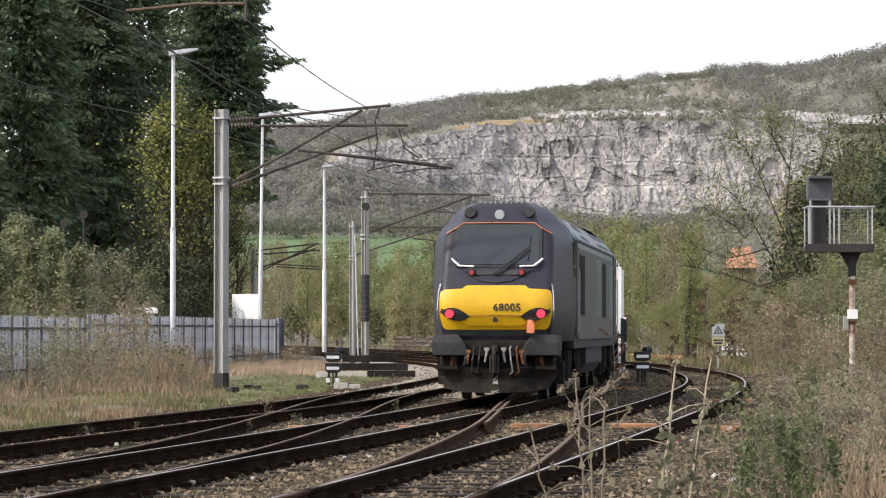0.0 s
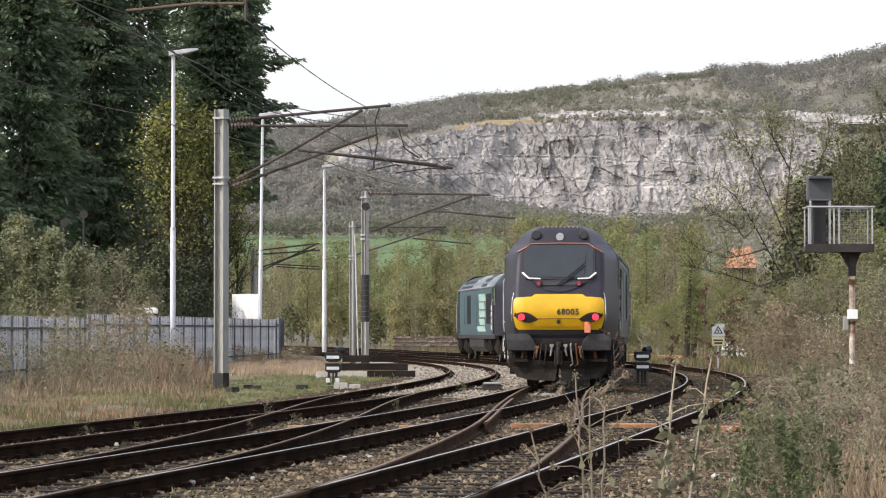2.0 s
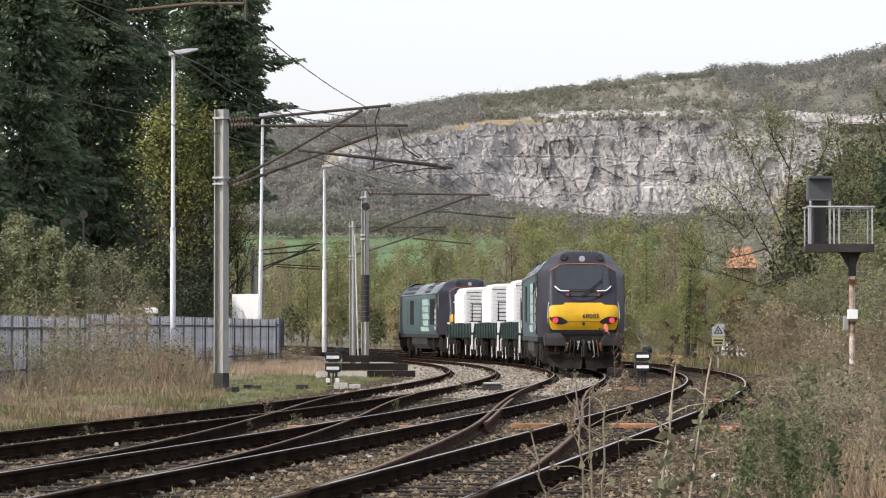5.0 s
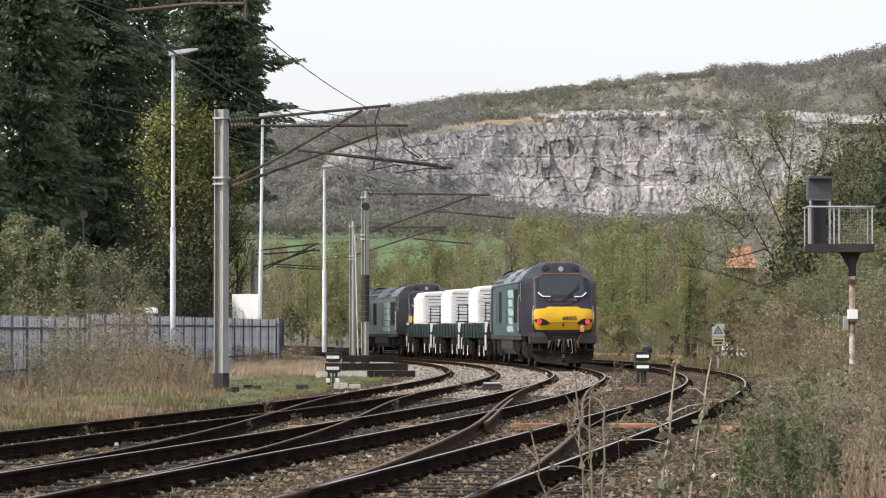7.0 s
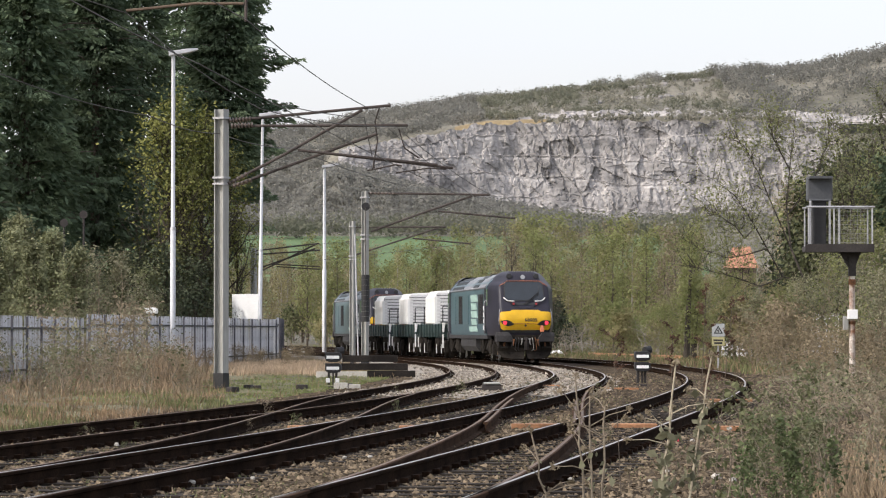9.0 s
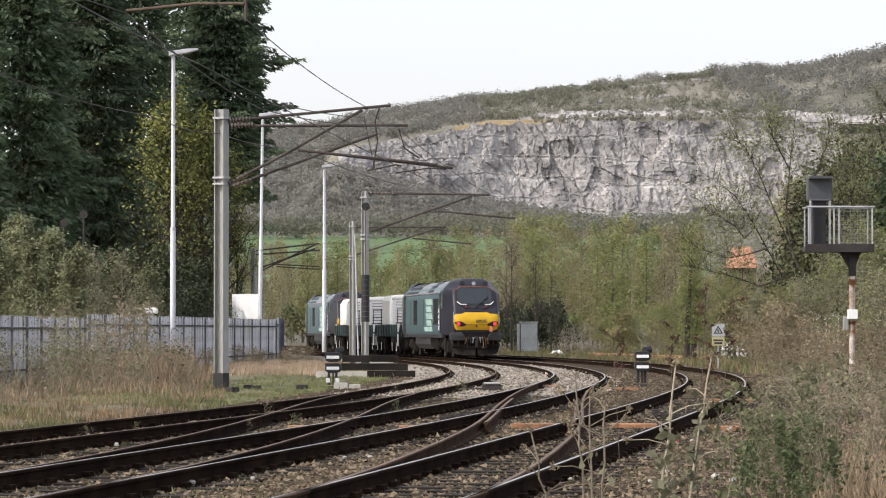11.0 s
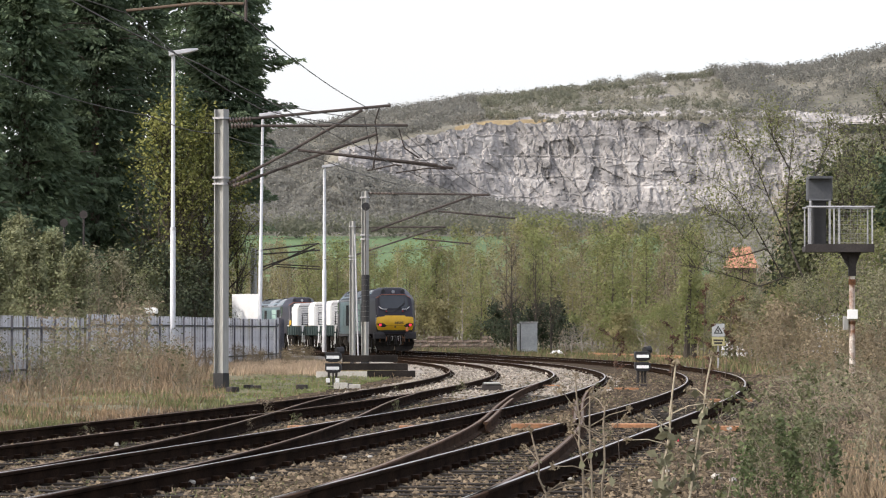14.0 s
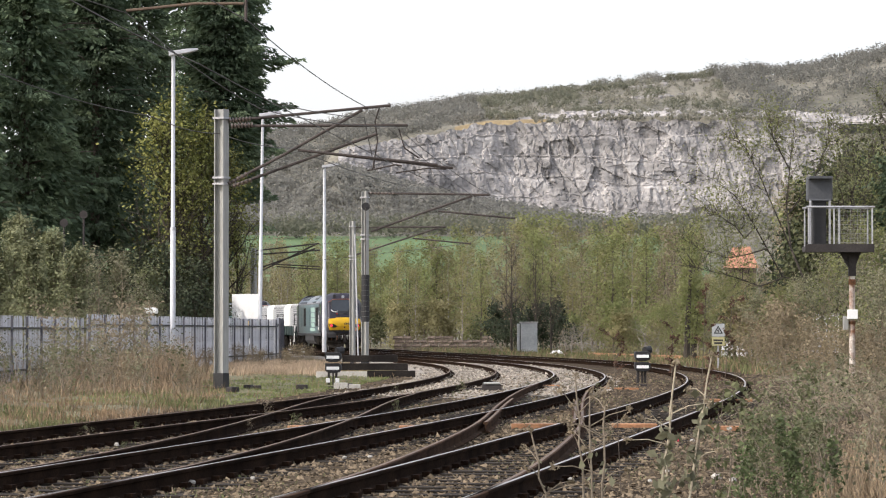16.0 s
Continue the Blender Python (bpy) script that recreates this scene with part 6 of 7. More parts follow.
# orange-roofed house far behind the trees
hs = thing("house", "distant house with an orange tiled roof behind trees", "house", at=pose(32.71, 345, 0))
part("wall", Shape().box(-1.5, 1.5, 0.3, 5, 0, 8.3), M["wall_stone"], hs)
part("roof", Shape().loft([[(-1.75, 0, 8.3), (1.75, 0, 8.3), (1.75, 5.4, 8.3), (-1.75, 5.4, 8.3)], [(-0.9, 2.3, 10.6), (1.0, 2.3, 10.7), (1.0, 2.7, 10.7), (-0.9, 2.7, 10.6)]]), M["roof_orange"], hs, "orange tiled roof")


# ---- hill: quarry face, woods, scrub ----
def rock_face(name, x0, x1, nx, nz, top, foot, y0, rough, seed, turn=0.0):
    """A quarried rock face: blocky joints, a bench part way up, ragged edge. top, foot: heights along x."""
    xs = np.linspace(x0, x1, nx)
    zt_, zb_ = np.interp(xs, *top), np.interp(xs, *foot)
    vs = []
    for j in range(nz):
        q = j / (nz - 1)
        for i in range(nx):
            x = xs[i]
            rag = 1.6 * noise.noise(Vector((x * 0.21, seed, 0.3))) + 0.8 * noise.noise(Vector((x * 0.8, seed, 0.9)))
            zz = zb_[i] + (zt_[i] + rag - zb_[i]) * q
            d = 2.8 * noise.noise(Vector((x * 0.05, zz * 0.045, 1.0 + seed)))
            # flat joint faces at three sizes, each with a tilt of its own
            for fx, fz, shear, amp, tilt in ((0.12, 0.085, 0.22, 1.1, 0.22), (0.36, 0.19, 0.25, 0.95, 0.42), (0.85, 0.55, 0.22, 0.42, 0.32)):
                u, w = x * fx + zz * fx * shear, zz * fz
                near = noise.voronoi(Vector((u, seed + fx * 40, w)))[1][0]
                r1, r2, r3 = noise.cell(near * 7.3), noise.cell(near * 11.9), noise.cell(near * 5.1)
                d += amp * r1 + tilt * ((u - near.x) / fx * (r2 * 0.9 + 0.2) - (w - near.z) / fz * 0.12 * r3)
            # beds: each steps back, with an undercut joint below its lip
            for lev, step in ((0.22, 0.8), (0.46, 2.0), (0.66, 1.2), (0.86, 2.2)):
                bench = zb_[i] + (zt_[i] - zb_[i]) * lev + 1.6 * noise.noise(Vector((x * 0.05, lev * 9, seed))) + 0.5 * noise.noise(Vector((x * 0.4, lev * 9, seed)))
                d -= step * 1.5 if zz > bench else 0.0
                d -= 0.9 * math.exp(-((zz - bench + 0.7) / 0.45) ** 2) * (0.5 + noise.noise(Vector((x * 0.09, lev * 5, 2.0))))
            vs.append((x, y0 + 5.0 * q - d * rough - turn * max(0.0, 24 - x), zz))
    i = (np.arange(nz - 1)[:, None] * nx + np.arange(nx - 1)[None]).ravel()
    f = np.stack([i, i + 1, i + nx + 1, i + nx], 1)
    me = bpy.data.meshes.new(name)
    me.from_pydata(vs, [], f.tolist())
    me.materials.append(M["limestone"])
    return tagged(new(name, me), kind="structure")


tagged(rock_face("quarry_face", -34, 132, 440, 130, ([-44, -32, -9.4, 10.5, 40, 93, 115, 132], [58.5, 61.2, 64.8, 69.8, 71.5, 71.5, 71, 70]),
                 ([-44, -30, -12, 12, 40, 59, 87, 115, 132], [54, 53, 42.5, 40, 36.5, 32, 31, 38, 60]), 1043, 0.62, 0.0, 0.36), "pale grey limestone quarry cliff on the hillside", "quarry cliff")
tagged(rock_face("upper_rock_ledge", 22, 190, 300, 24, ([22, 45, 75, 110, 150, 190], [73.8, 77.0, 76.0, 76.6, 75, 74]), ([22, 45, 75, 110, 150, 190], [72.5, 73.5, 73.5, 72.5, 71, 70]), 1069, 0.7, 4.0),
       "broken limestone outcrop along the hill's upper ledge", "rock outcrop")


def boulders(name, n, seed, bands, label):
    """Pale weathered boulders in short bands across the hill, one mesh."""
    rng = random.Random(seed)
    sh = Shape()
    for i in range(n):
        xa, xb, y0, dy = bands[i % len(bands)]
        q = rng.random()
        x, y, r = xa + (xb - xa) * q, y0 + dy * q + rng.uniform(-3, 3), rng.uniform(0.4, 1.3)
        z = float(rise(np.array(x), np.array(y)))
        sh.loft([[(x + 1.4 * r * f * math.cos(a) * rng.uniform(0.7, 1.2), y + r * f * math.sin(a) * rng.uniform(0.7, 1.2), z + h * r) for a in (0, 1.05, 2.1, 3.14, 4.2, 5.2)] for h, f in ((-0.4, 1.0), (0.45, 1.0), (1.0, 0.55))])
    return tagged(new(name, sh.mesh(name, M["limestone"])), label, "boulders", kind="stuff")


boulders("limestone_boulders", 85, 17, ((50, 100, 1150, 12), (66, 84, 1195, 4), (95, 108, 1200, -6), (28, 62, 1105, 8), (62, 118, 1108, -4)), "pale limestone boulders scattered on the hilltop")


def clumps(name, xs, ys, zs, rad, per, size, mm, seed, label):
    """Woodland far off: many small crowns in one mesh."""
    rng = np.random.default_rng(seed)
    n = len(xs)
    d = rng.normal(size=(n, per, 3))
    d /= np.linalg.norm(d, axis=2)[..., None]
    d *= rng.uniform(0.35, 1.0, size=(n, per, 1)) * np.asarray(rad)[:, None, None]
    d[..., 2] = d[..., 2] * 0.95
    c = np.stack([xs, ys, zs + np.asarray(rad) * 0.8], 1)[:, None, :] + d
    ob = new(name, leaves(name, c.reshape(-1, 3), size, M[mm], rng, 0.7, None, d.reshape(-1, 3)))
    return tagged(ob, label, "woodland", kind="stuff")


def scatter(n, seed, x0, x1, y0, y1, keep):
    rng = np.random.default_rng(seed)
    x, y = rng.uniform(x0, x1, n), rng.uniform(y0, y1, n)
    k = keep(x, y, rng.random(n))
    x, y = x[k], y[k]
    return x, y, rise(x, y), rng.uniform(0.75, 1.3, len(x))


x, y, z, s = scatter(320, 25, 30, 150, 1050, 1064, lambda x, y, r: r < 0.9)
clumps("ledge_scrub", x, y, z, 0.75 * s, 22, 0.36, "hill_green", 26, "brown scrub on the quarry ledge")
quarry_zone = lambda x, y: (x > -40) & (x < 122) & (y > 1036) & (y < 1075)
x, y, z, s = scatter(4600, 5, -170, 250, 800, 1120, lambda x, y, r: ~quarry_zone(x, y) & ~((x > -30) & (y > 1036)) & (r < np.where(y > 830, 1, 0.5)))
clumps("hill_wood", x, y, z, 2.7 * s, 62, 0.46, "hill_tree", 6, "grey leafless woodland on the lower hillside")
x, y, z, s = scatter(6200, 7, -170, 260, 1068, 1275, lambda x, y, r: r < 0.85)
patch = np.sin(x * 0.17 + y * 0.05) + np.sin(y * 0.13 - x * 0.06) + 0.6 * np.sin(x * 0.41 - y * 0.09)
mid = (x > 14) & (x < 104)
woods = ~mid & (patch > -0.9)
juniper = (mid & (patch > 0.75)) | ((x > 14) & (x < 50) & (y > 1150))
bents = mid & ~juniper & (patch < 0.6)
for nm, k, big, per, size, mm, lab in (("hill_woodland", woods, 2.6, 44, 0.42, "hill_tree", "grey leafless woodland on the hilltop"), ("hill_juniper", juniper, 1.9, 44, 0.38, "hill_dark", "dark green juniper scrub on the hilltop"), ("hill_scrub", bents, 1.2, 36, 0.32, "hill_green", "dull green low scrub on the hilltop")):
    clumps(nm, x[k], y[k], z[k], big * s[k], per, size, mm, 8, lab)
x, y, z, s = scatter(900, 9, -150, 260, 1215, 1275, lambda x, y, r: r < np.where(x > 60, 0.85, 0.6))
s = s * (0.7 + 0.55 * (np.sin(x * 0.11) + np.sin(x * 0.31 + 1) > 0.5))
clumps("skyline_trees", x, y, z, 1.9 * s, 60, 0.36, "hill_tree", 10, "bare trees along the hill's skyline")
x, y, z, s = scatter(700, 11, -30, 150, 930, 1036, lambda x, y, r: r < np.clip((1032 - y) / 60, 0, 1))
clumps("quarry_foot_wood", x, y, z, 2.4 * s, 44, 0.56, "hill_tree", 12, "bare trees at the quarry's foot")
x, y, z, s = scatter(1100, 21, -72, 30, 850, 1040, lambda x, y, r: x < 30 - (y - 850) * 0.1)
clumps("quarry_side_wood", x, y, z, 2.4 * s, 44, 0.56, "hill_tree", 22, "bare trees on the slope beside the quarry")
x, y, z, s = scatter(420, 13, -90, 110, 780, 870, lambda x, y, r: r < 0.9)
clumps("field_edge_wood", x, y, z, 3.0 * s, 56, 0.5, "hill_dark", 14, "green hedgerow trees above the meadow")
x, y, z, s = scatter(700, 23, 45, 230, 500, 810, lambda x, y, r: (r < 0.95) & (x > y * 0.07))
clumps("upper_valley_wood", x, y, z, 3.2 * s, 44, 0.5, "hill_green", 24, "dull green woodland above the valley")
x, y, z, s = scatter(700, 15, -60, 140, 345, 470, lambda x, y, r: (r < 0.8) & (x > y * 0.010))
clumps("valley_wood", x, y, z, 3.0 * s, 60, 0.36, "olive", 16, "olive spring woodland on the valley floor")


# ---- low growth ----
def blades(name, n, seed, area, hmin, hmax, mm, label, width=0.012):
    """Upright grass blades over an area given by a function of random numbers."""
    rng = np.random.default_rng(seed)
    x, y = area(rng, n)
    z = ground_height(x, y)
    h = rng.uniform(hmin, hmax, n)
    a = rng.uniform(0, 2 * math.pi, n)
    lean = rng.normal(size=(n, 2)) * 0.28 * h[:, None]
    base = np.stack([x, y, z - 0.02], 1)
    tip = base + np.stack([lean[:, 0], lean[:, 1], h], 1)
    w = np.stack([np.cos(a), np.sin(a), np.zeros(n)], 1) * width
    mid = (base + tip) / 2 + np.stack([lean[:, 0] * -0.12, lean[:, 1] * -0.12, h * 0.06], 1)
    v = np.stack([base - w, base + w, mid + w * 0.8, tip, mid - w * 0.8], 1).reshape(-1, 3)
    me = bpy.data.meshes.new(name)
    me.vertices.add(5 * n), me.loops.add(5 * n), me.polygons.add(n)
    me.vertices.foreach_set("co", v.astype(np.float32).ravel())
    me.loops.foreach_set("vertex_index", np.arange(5 * n, dtype=np.int32))
    me.polygons.foreach_set("loop_start", np.arange(0, 5 * n, 5, dtype=np.int32))
    me.update(calc_edges=True)
    me.materials.append(M[mm])
    return tagged(new(name, me), label, "grass", kind="stuff")


def left_bank(rng, n):
    y = 38 + 84 * rng.random(n) ** 1.1
    away = np.abs(rng.normal(size=n)) * 5.0
    x = track_a(y) - 2.35 - away
    mown = (x > bearing(400) * y) & (y > 58) & (y < 106) & (rng.random(n) < 0.88)
    y = np.where(mown, 40 + 16 * rng.random(n), y)
    return track_a(y) - 2.35 - away, y


def patchy(area, sign):
    """The same area, but only where its patches lie."""
    def pick(rng, n):
        x, y = area(rng, 3 * n)
        p = np.sin(x * 1.1 + 0.35 * y) + np.sin(0.42 * y - x * 0.7) + rng.normal(size=3 * n) * 0.5
        k = np.argsort(-sign * p)[:n]
        return x[k], y[k]
    return pick


def left_far(rng, n):
    y = rng.uniform(104, 148, n)
    lo = np.interp(y, [90, 121, 150], [-16.5, -13.5, -8.0])
    hi = track_a(y) - 3.5
    return lo + (hi - lo) * rng.random(n) ** 1.4, y


blades("dry_grass", 15000, 1, patchy(left_bank, 1), 0.04, 0.15, "russet", "pale dry grass on the bank beside the track", 0.008)
blades("dry_grass", 5000, 2, left_far, 0.08, 0.30, "straw", "tall dry grass at the foot of the fence", 0.014)
def tangle(rng, n):
    y = rng.uniform(82, 103, n)
    px = np.where(rng.random(n) < 0.7, rng.normal(285, 34, n), rng.uniform(-30, 340, n))
    return bearing(px) * y, y


def low_tangle(rng, n):
    y = rng.uniform(70, 98, n)
    return bearing(rng.uniform(-20, 355, n)) * y, y


blades("dead_stems", 3600, 18, tangle, 0.2, 1.15, "dead_stem", "tall tangle of dead straw-brown stems before the fence", 0.007)
blades("dead_stems", 2600, 19, low_tangle, 0.12, 0.45, "dead_stem", "low dead brown stems before the fence", 0.008)
blades("rough_grass", 7000, 8, left_bank, 0.06, 0.34, "russet", "russet dead stems on the bank", 0.005)
blades("green_grass", 34000, 3, patchy(left_bank, -1), 0.03, 0.13, "grass", "short green grass on the bank", 0.009)
def lawn(rng, n):
    y = rng.uniform(64, 104, n)
    return track_a(y) - 2.6 - 4.2 * rng.random(n) ** 1.3, y


def bleached(rng, n):
    y = rng.uniform(104, 136, n)
    return bearing(rng.uniform(405, 565, n)) * y + rng.normal(size=n) * 0.3, y


blades("pale_grass", 9000, 17, bleached, 0.10, 0.36, "pale_straw", "bleached pinkish dead grass before the fence", 0.014)
blades("green_grass", 24000, 11, lawn, 0.02, 0.08, "lawn", "bright short grass round the ground signal", 0.01)


def right_far(rng, n):
    y = 34 + 106 * rng.random(n)
    return track_c(y) + 3.6 + np.abs(rng.normal(size=n)) * 3.0, y


def beyond(rng, n):
    y = rng.uniform(105, 228, n)
    return track_c(y) + 1.9 + np.abs(rng.normal(size=n)) * 7.0, y


blades("rough_grass", 11000, 6, beyond, 0.08, 0.38, "russet", "russet dead grass and bracken beyond the tracks", 0.02)
blades("green_grass", 15000, 7, beyond, 0.1, 0.42, "grass", "green grass beyond the tracks", 0.02)
blades("dry_grass", 6000, 4, right_far, 0.06, 0.3, "straw", "dry grass among the undergrowth")
blades("green_grass", 9000, 5, right_far, 0.05, 0.2, "grass", "green grass among the undergrowth")

# ballast stones
def stones(name, n, seed, area, small, big, mm, label):
    """Loose broken stones over an area, each a little four-sided point, in one mesh."""
    rng = np.random.default_rng(seed)
    x, y = area(rng, n)
    n = len(x)
    c = np.stack([x, y, ground_height(x, y) + rng.uniform(-0.012, 0.014, n)], 1)
    s = small + big * rng.random((n, 1, 1)) ** 2.2
    dirs = np.array([(1, 0, 0), (0, 1, 0), (-1, 0, 0), (0, -1, 0), (0, 0, 0.8)], float)
    a = rng.uniform(0, 2 * math.pi, (n, 1))
    shape = dirs[None] * rng.uniform(0.55, 1.4, (n, 5, 1)) + rng.normal(size=(n, 5, 3)) * 0.34
    shape = np.stack([shape[..., 0] * np.cos(a) - shape[..., 1] * np.sin(a), shape[..., 0] * np.sin(a) + shape[..., 1] * np.cos(a), shape[..., 2] * rng.uniform(0.5, 1.1, (n, 1))], -1)
    v = (c[:, None, :] + shape * s).reshape(-1, 3)
    f = (np.arange(n)[:, None, None] * 5 + np.array([(0, 1, 4), (1, 2, 4), (2, 3, 4), (3, 0, 4)])[None]).reshape(-1, 3)
    me = bpy.data.meshes.new(name)
    me.vertices.add(len(v)), me.loops.add(f.size), me.polygons.add(len(f))
    me.vertices.foreach_set("co", v.astype(np.float32).ravel())
    me.loops.foreach_set("vertex_index", f.astype(np.int32).ravel())
    me.polygons.foreach_set("loop_start", np.arange(0, f.size, 3, dtype=np.int32))
    me.update(calc_edges=True)
    me.materials.append(M[mm])
    return tagged(new(name, me), label, "ballast", kind="stuff")


def near_bed(rng, n):
    y = 23 + 30 * rng.random(n) ** 1.25
    lo, hi = track_a(y) - 1.6, track_c(y) + 4.2
    x = lo + (hi - lo) * rng.random(n)
    keep = np.abs(x) < 0.148 * y
    return x[keep], y[keep]


def far_bed(rng, n):
    y = 50 + 58 * rng.random(n) ** 1.2
    lo, hi = track_a(y) - 2.4, track_c(y) + 4.2
    return lo + (hi - lo) * rng.random(n), y


def pale_strip(rng, n):
    y = rng.uniform(71, 135, n)
    lo, hi = track_a(y) - 1.6, track_b(y) + 1.0
    return lo + (hi - lo) * rng.random(n), y


stones("ballast_stones", 95000, 40, near_bed, 0.008, 0.030, "stone", "grey-brown broken ballast stones between the rails")
stones("ballast_stones", 22000, 41, far_bed, 0.012, 0.034, "stone", "grey-brown broken ballast stones between the far rails")
stones("ballast_stones", 16000, 42, pale_strip, 0.016, 0.045, "pale_stone", "pale clean ballast stones round the far rails")


def between(rng, n):
    y = 24 + 80 * rng.random(n) ** 1.4
    return track_a(y) - 1.0 + (track_c(y) + 5.0 - track_a(y)) * rng.random(n), y


blades("low_moss", 12000, 9, patchy(between, 1), 0.015, 0.06, "grass", "olive moss and low weeds between the rails", 0.012)

# a few pale stones and chips that stand out
for i, (u, v, r) in enumerate(((1268, 848, 0.055), (1225, 783, 0.035), (1296, 853, 0.04), (1316, 820, 0.03), (1345, 777, 0.04), (1290, 762, 0.05), (327, 846, 0.05), (341, 858, 0.04), (926, 690, 0.06), (610, 813, 0.03), (655, 812, 0.03), (448, 850, 0.03), (207, 790, 0.04), (1180, 838, 0.03), (1150, 855, 0.025), (1010, 852, 0.03))):
    d = 1.49 * 5600 / (v - 585)
    sh = Shape()
    rr = random.Random(i)
    sh.loft([[(r * math.cos(a) * rr.uniform(0.7, 1.2) * q, r * math.sin(a) * rr.uniform(0.7, 1.2) * q, h * r) for a in (0, 1, 2.1, 3.1, 4.2, 5.2)] for h, q in ((-0.3, 0.8), (0.2, 1.0), (0.7, 0.6))])
    tagged(part("pale_stone", sh, M["concrete"], at=pose(bearing(u) * d, d, 0.02)), "pale stone chip lying on the dark ballast", "stone", "pale stones")

# brambles, dead stems and weeds at the side of the outer track
weed_kinds = [tree_kind(71 + i, 1.2, 0.016, 0.6, 13, 4, lf, nn, sz, bark="twig", sides=3, start=0.03, up=0.7, crook=0.25, fuzz=0.06) for i, (lf, nn, sz) in enumerate((("weed", 230, 0.045), ("weed", 140, 0.036), ("brown", 260, 0.03), ("shrub", 150, 0.034)))]
wr = np.random.default_rng(90)
for i in range(92):
    y = 26 + 75 * wr.random() ** 1.2
    x = float(track_c(y)) + 2.3 + abs(wr.normal()) * (1.2 + y * 0.03)
    if bearing(1285) * y < x < bearing(1640) * y:
        k = int(wr.choice(4, p=[0.25, 0.2, 0.32, 0.23]))
        plant("bramble", weed_kinds[k], x, y, float(ground_height(np.array(x), np.array(y))), wr.uniform(0, 360), wr.uniform(0.35, 0.85), ("leafy green bramble clump beside the ballast", "sparse bramble with small leaves", "dead brown weed stems beside the ballast", "grey-green weed clump in dry grass")[k], "weed", "undergrowth beside the track")
def arch_kind(seed):
    """Arching bramble canes rooted close together, with a few leaves along them."""
    rng = np.random.default_rng(seed)
    sh, pts = Shape(), []
    for k in range(9):
        a, span, h = rng.uniform(0, 2 * math.pi), rng.uniform(0.5, 1.3), rng.uniform(0.3, 0.75)
        o = Vector((rng.normal() * 0.12, rng.normal() * 0.12, -0.05))
        cane = []
        for q in np.linspace(0, 1, 8):
            cane.append(o + Vector((math.cos(a) * span * q, math.sin(a) * span * q, h * 4 * q * (1 - q * 0.82) * 0.8)))
        sh.tube(cane, [0.007 * (1 - 0.6 * q) for q in np.linspace(0, 1, 8)], 4, caps=False)
        pts += [list(p) for p in cane[2:]]
    pts = np.array(pts)
    lp = pts[rng.integers(0, len(pts), 90)] + rng.normal(size=(90, 3)) * 0.03
    return sh.mesh("cane_tangle", M["twig"], smooth=60), leaves("foliage", lp, 0.03, M["willow"], rng)


arch_kinds = [arch_kind(95 + i) for i in range(3)]
for i in range(46):
    y = wr.uniform(44, 96)
    u = 1300 + 300 * wr.random()
    x = max(bearing(u) * y, float(track_c(y)) + 2.6)
    t = thing("bramble", "arching bare bramble canes with a few pale leaves", "bramble", "undergrowth beside the track", at=pose(x, y, float(ground_height(np.array(x), np.array(y))), 0, 0, wr.uniform(0, 360)) @ Matrix.Scale(wr.uniform(0.8, 1.5), 4))
    tagged(part("cane_tangle", arch_kinds[i % 3][0], None, t), kind="stuff")
    tagged(part("foliage", arch_kinds[i % 3][1], None, t), kind="stuff")
for i in range(85):
    y = wr.uniform(68, 112)
    x = wr.uniform(-15.0, -8.0) * y / 100
    plant("weed", weed_kinds[int(wr.choice([2, 3, 1]))], x, y, 0, wr.uniform(0, 360), wr.uniform(0.6, 1.2), "dead brown weed stems before the fence", "weed", "weeds before the fence")
for i in range(12):
    y = wr.uniform(84, 104)
    u = wr.uniform(90, 260)
    plant("weed", weed_kinds[int(wr.choice([2, 3, 2]))], bearing(u) * y, y, 0, wr.uniform(0, 360), wr.uniform(1.2, 1.9), "tall dead brown stems against the fence", "weed", "weeds before the fence")
for i in range(26):
    y = wr.uniform(34, 90)
    x = wr.uniform(float(track_a(y)) - 1.6, float(track_c(y)) + 1.6)
    plant("weed", weed_kinds[int(wr.choice([0, 1, 2]))], x, y, -0.08, wr.uniform(0, 360), wr.uniform(0.18, 0.38), "small weed growing in the ballast", "weed", "weeds in the ballast")


for i in range(16):
    y = wr.uniform(27, 40)
    u = wr.uniform(1335, 1450)
    plant("weed", weed_kinds[int(wr.choice([0, 0, 1]))], bearing(u) * y, y, 0, wr.uniform(0, 360), wr.uniform(0.35, 0.62), "leafy green nettle clump in bare soil", "weed", "nettles in the foreground")


nettle_kinds = [tree_kind(85 + i, 0.9, 0.010, 0.28, 12, 5, "nettle", 240, 0.040, bark="twig", sides=3, start=0.05, up=1.4, crook=0.12, fuzz=0.05, soft=0.8) for i in range(2)]
for i in range(17):
    y = wr.uniform(25, 36)
    u = wr.normal(1388, 38)
    plant("nettle", nettle_kinds[i % 2], bearing(u) * y, y, -0.02, wr.uniform(0, 360), wr.uniform(0.25, 0.68), "dense dark green nettle clump in bare soil", "weed", "nettles in the foreground")


def near_mound(rng, n):
    y = rng.uniform(26, 38, n)
    return (rng.uniform(1435, 1600, n) - 784) / 5600 * y, y


blades("dry_grass", 3000, 14, near_mound, 0.06, 0.3, "straw", "pale dry grass tufts beside old posts", 0.006)


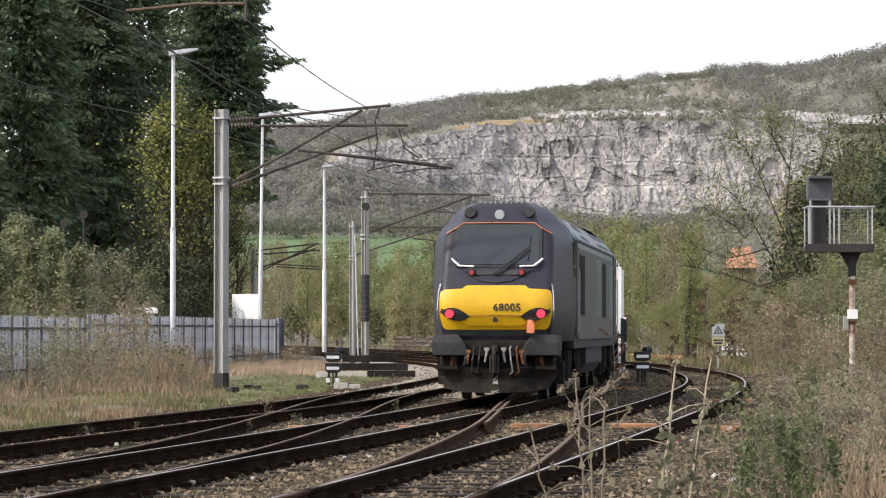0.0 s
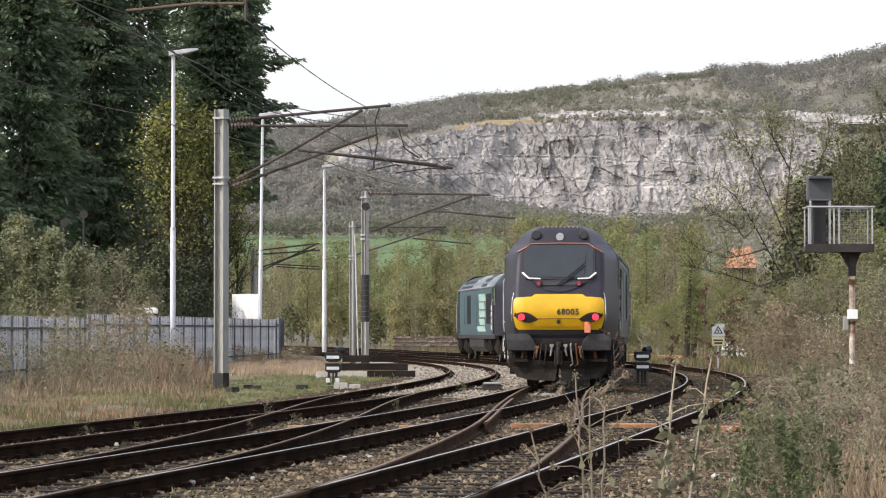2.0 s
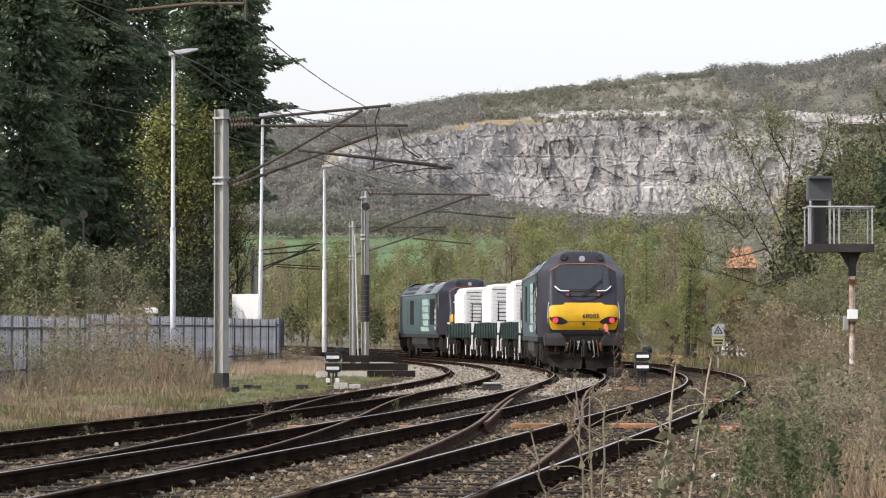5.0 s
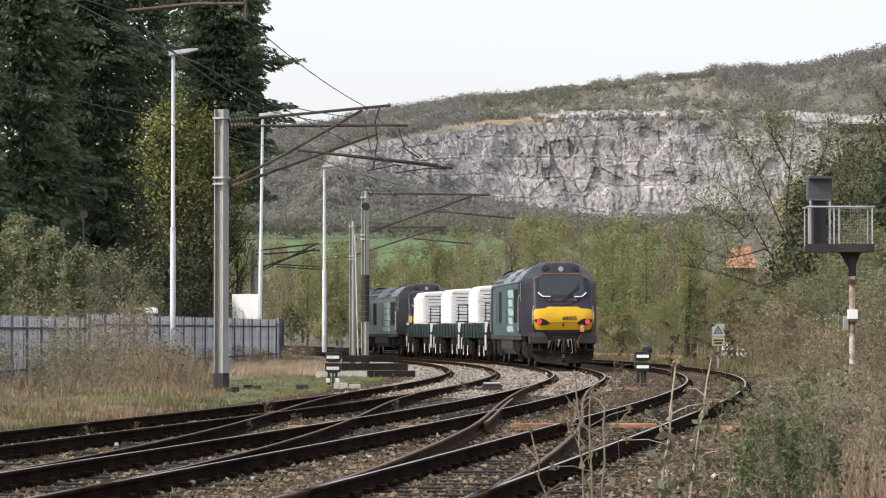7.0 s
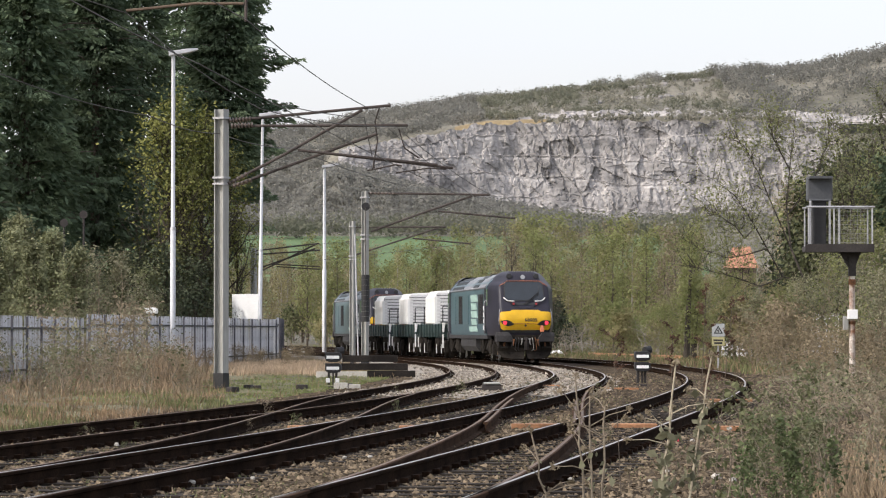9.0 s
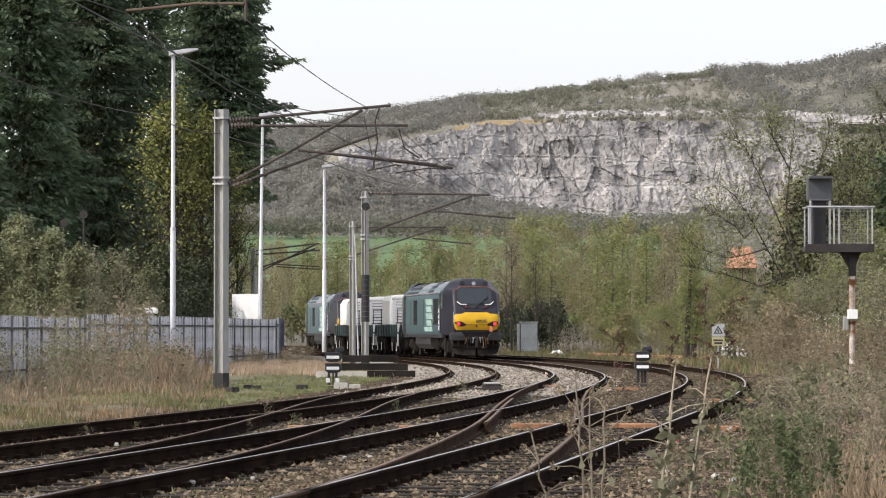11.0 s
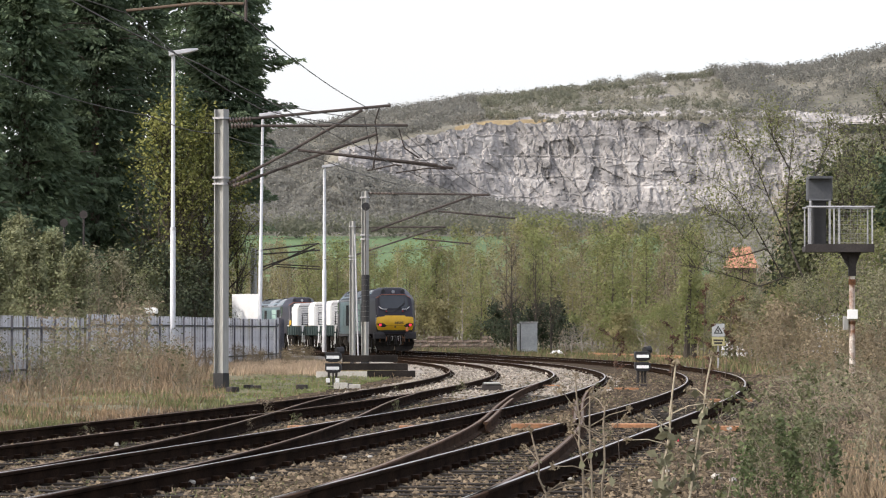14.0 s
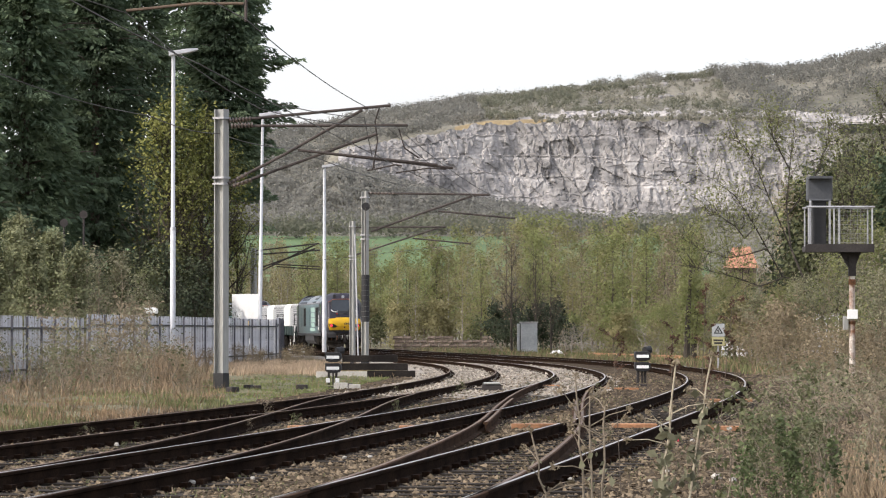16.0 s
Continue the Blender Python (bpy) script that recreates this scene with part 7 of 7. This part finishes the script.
def stalk(x, y, h, lean, seed, buds, leafy, label):
    """A tall dead stem with side shoots, buds and a few leaves."""
    rng = np.random.default_rng(seed)
    t = thing("weed_stalk", label, "weed stalk", "tall stalks in the foreground", at=pose(x, y, 0))
    pts = [Vector((lean * h * q + rng.normal() * 0.008, 0, h * q)) for q in np.linspace(0, 1, 9)]
    wood = M["straw_stem"] if leafy >= 30 else M["twig"]
    sh = Shape().tube(pts, [0.0095 * (1 - 0.45 * q) for q in np.linspace(0, 1, 9)], 6)
    tips = [pts[-1]]
    for k in range(buds):
        q = rng.uniform(0.45, 0.97) * 8
        i = min(int(q), 7)
        p = pts[i].lerp(pts[i + 1], q - i)
        sx = 1 if k % 2 else -1
        e = p + Vector((sx * rng.uniform(0.05, 0.28), rng.uniform(-0.1, 0.1), rng.uniform(0.03, 0.2)))
        m = p.lerp(e, 0.5) + Vector((0, 0, 0.02))
        part("side_shoot", Shape().tube([p, m, e], [0.004, 0.0035, 0.002], 4), wood, t)
        tips.append(e)
    part("stem", sh, wood, t)
    bud = np.array([list(q) for q in tips])
    bp = bud[rng.integers(0, len(bud), 26 * len(bud))] + rng.normal(size=(26 * len(bud), 3)) * 0.013
    tagged(part("seed_head", leaves("seed_head", bp, 0.014, M["brown"], rng), None, t), kind="stuff")
    if leafy:
        lp = np.array([list(pts[min(int(q * 8), 8)]) for q in rng.uniform(0.35, 0.8, leafy)]) + rng.normal(size=(leafy, 3)) * 0.035
        tagged(part("foliage", leaves("foliage", lp, 0.042 if leafy > 30 else 0.032, M["shrub"], rng), None, t), kind="stuff")
    return t


M["straw_stem"] = material("pale dead stem", (0.40, 0.345, 0.25), 0.9, scale=6, fine=60, var=0.25)
for i, (px, top, ln, bd, lf, y) in enumerate(((1050, 690, -0.02, 7, 10, 20.5), (1044, 665, -0.08, 6, 0, 20.8), (1066, 715, 0.0, 5, 6, 20.2), (1153, 642, 0.13, 3, 46, 20.4), (1204, 630, 0.15, 3, 60, 20.8), (1172, 720, 0.06, 2, 36, 21.2), (985, 760, -0.2, 4, 6, 20.6))):
    stalk(bearing(px) * y, y, (585 - top) / 5600 * y + EYE_Z, ln, 300 + i, bd, lf, "tall dead weed stalk with brown seed heads" if lf < 30 else "tall pale stalk with fresh green leaves")

def dock(px, top, y, lean, seed):
    """Tall dead dock: dark stem, clustered russet seed spikes near its top."""
    rng = np.random.default_rng(seed)
    h = (585 - top) / 5600 * y + EYE_Z
    t = thing("dock_stem", "tall dead dock with dark brown seed spikes", "weed stalk", "tall stalks in the foreground", at=pose(bearing(px) * y - lean * h, y, 0))
    pts = [Vector((lean * h * q, 0.02 * math.sin(5 * q + seed), h * q)) for q in np.linspace(0, 1, 9)]
    part("stem", Shape().tube(pts, [0.0036 * (1 - 0.55 * q) for q in np.linspace(0, 1, 9)], 6), M["bark"], t)
    heads = []
    for k in range(7):
        p = pts[8].lerp(pts[6], k / 7)
        e = p + Vector((rng.uniform(-0.09, 0.09), rng.uniform(-0.05, 0.05), rng.uniform(0.02, 0.10)))
        part("side_shoot", Shape().tube([p, p.lerp(e, 0.5) + Vector((0, 0, 0.01)), e], [0.003, 0.0025, 0.0015], 4), M["bark"], t)
        heads += [list(p.lerp(e, f)) for f in (0.5, 0.7, 0.9, 1.0)]
    hp = np.array(heads)[rng.integers(0, len(heads), 260)] + rng.normal(size=(260, 3)) * 0.010
    tagged(part("seed_head", leaves("seed_head", hp, 0.011, M["dock"], rng), None, t), kind="stuff")


M["dock"] = leaf_mat("dark russet seeds", (0.085, 0.045, 0.030), (0.13, 0.075, 0.05), 0.15)
for i, (px, top, y, ln) in enumerate(((1250, 520, 24, 0.05), (1296, 540, 24.5, 0.10), (1190, 588, 22, 0.02), (1256, 628, 21, 0.14), (1085, 600, 23, -0.05))):
    dock(px, top, y, ln, 500 + i)

motions()
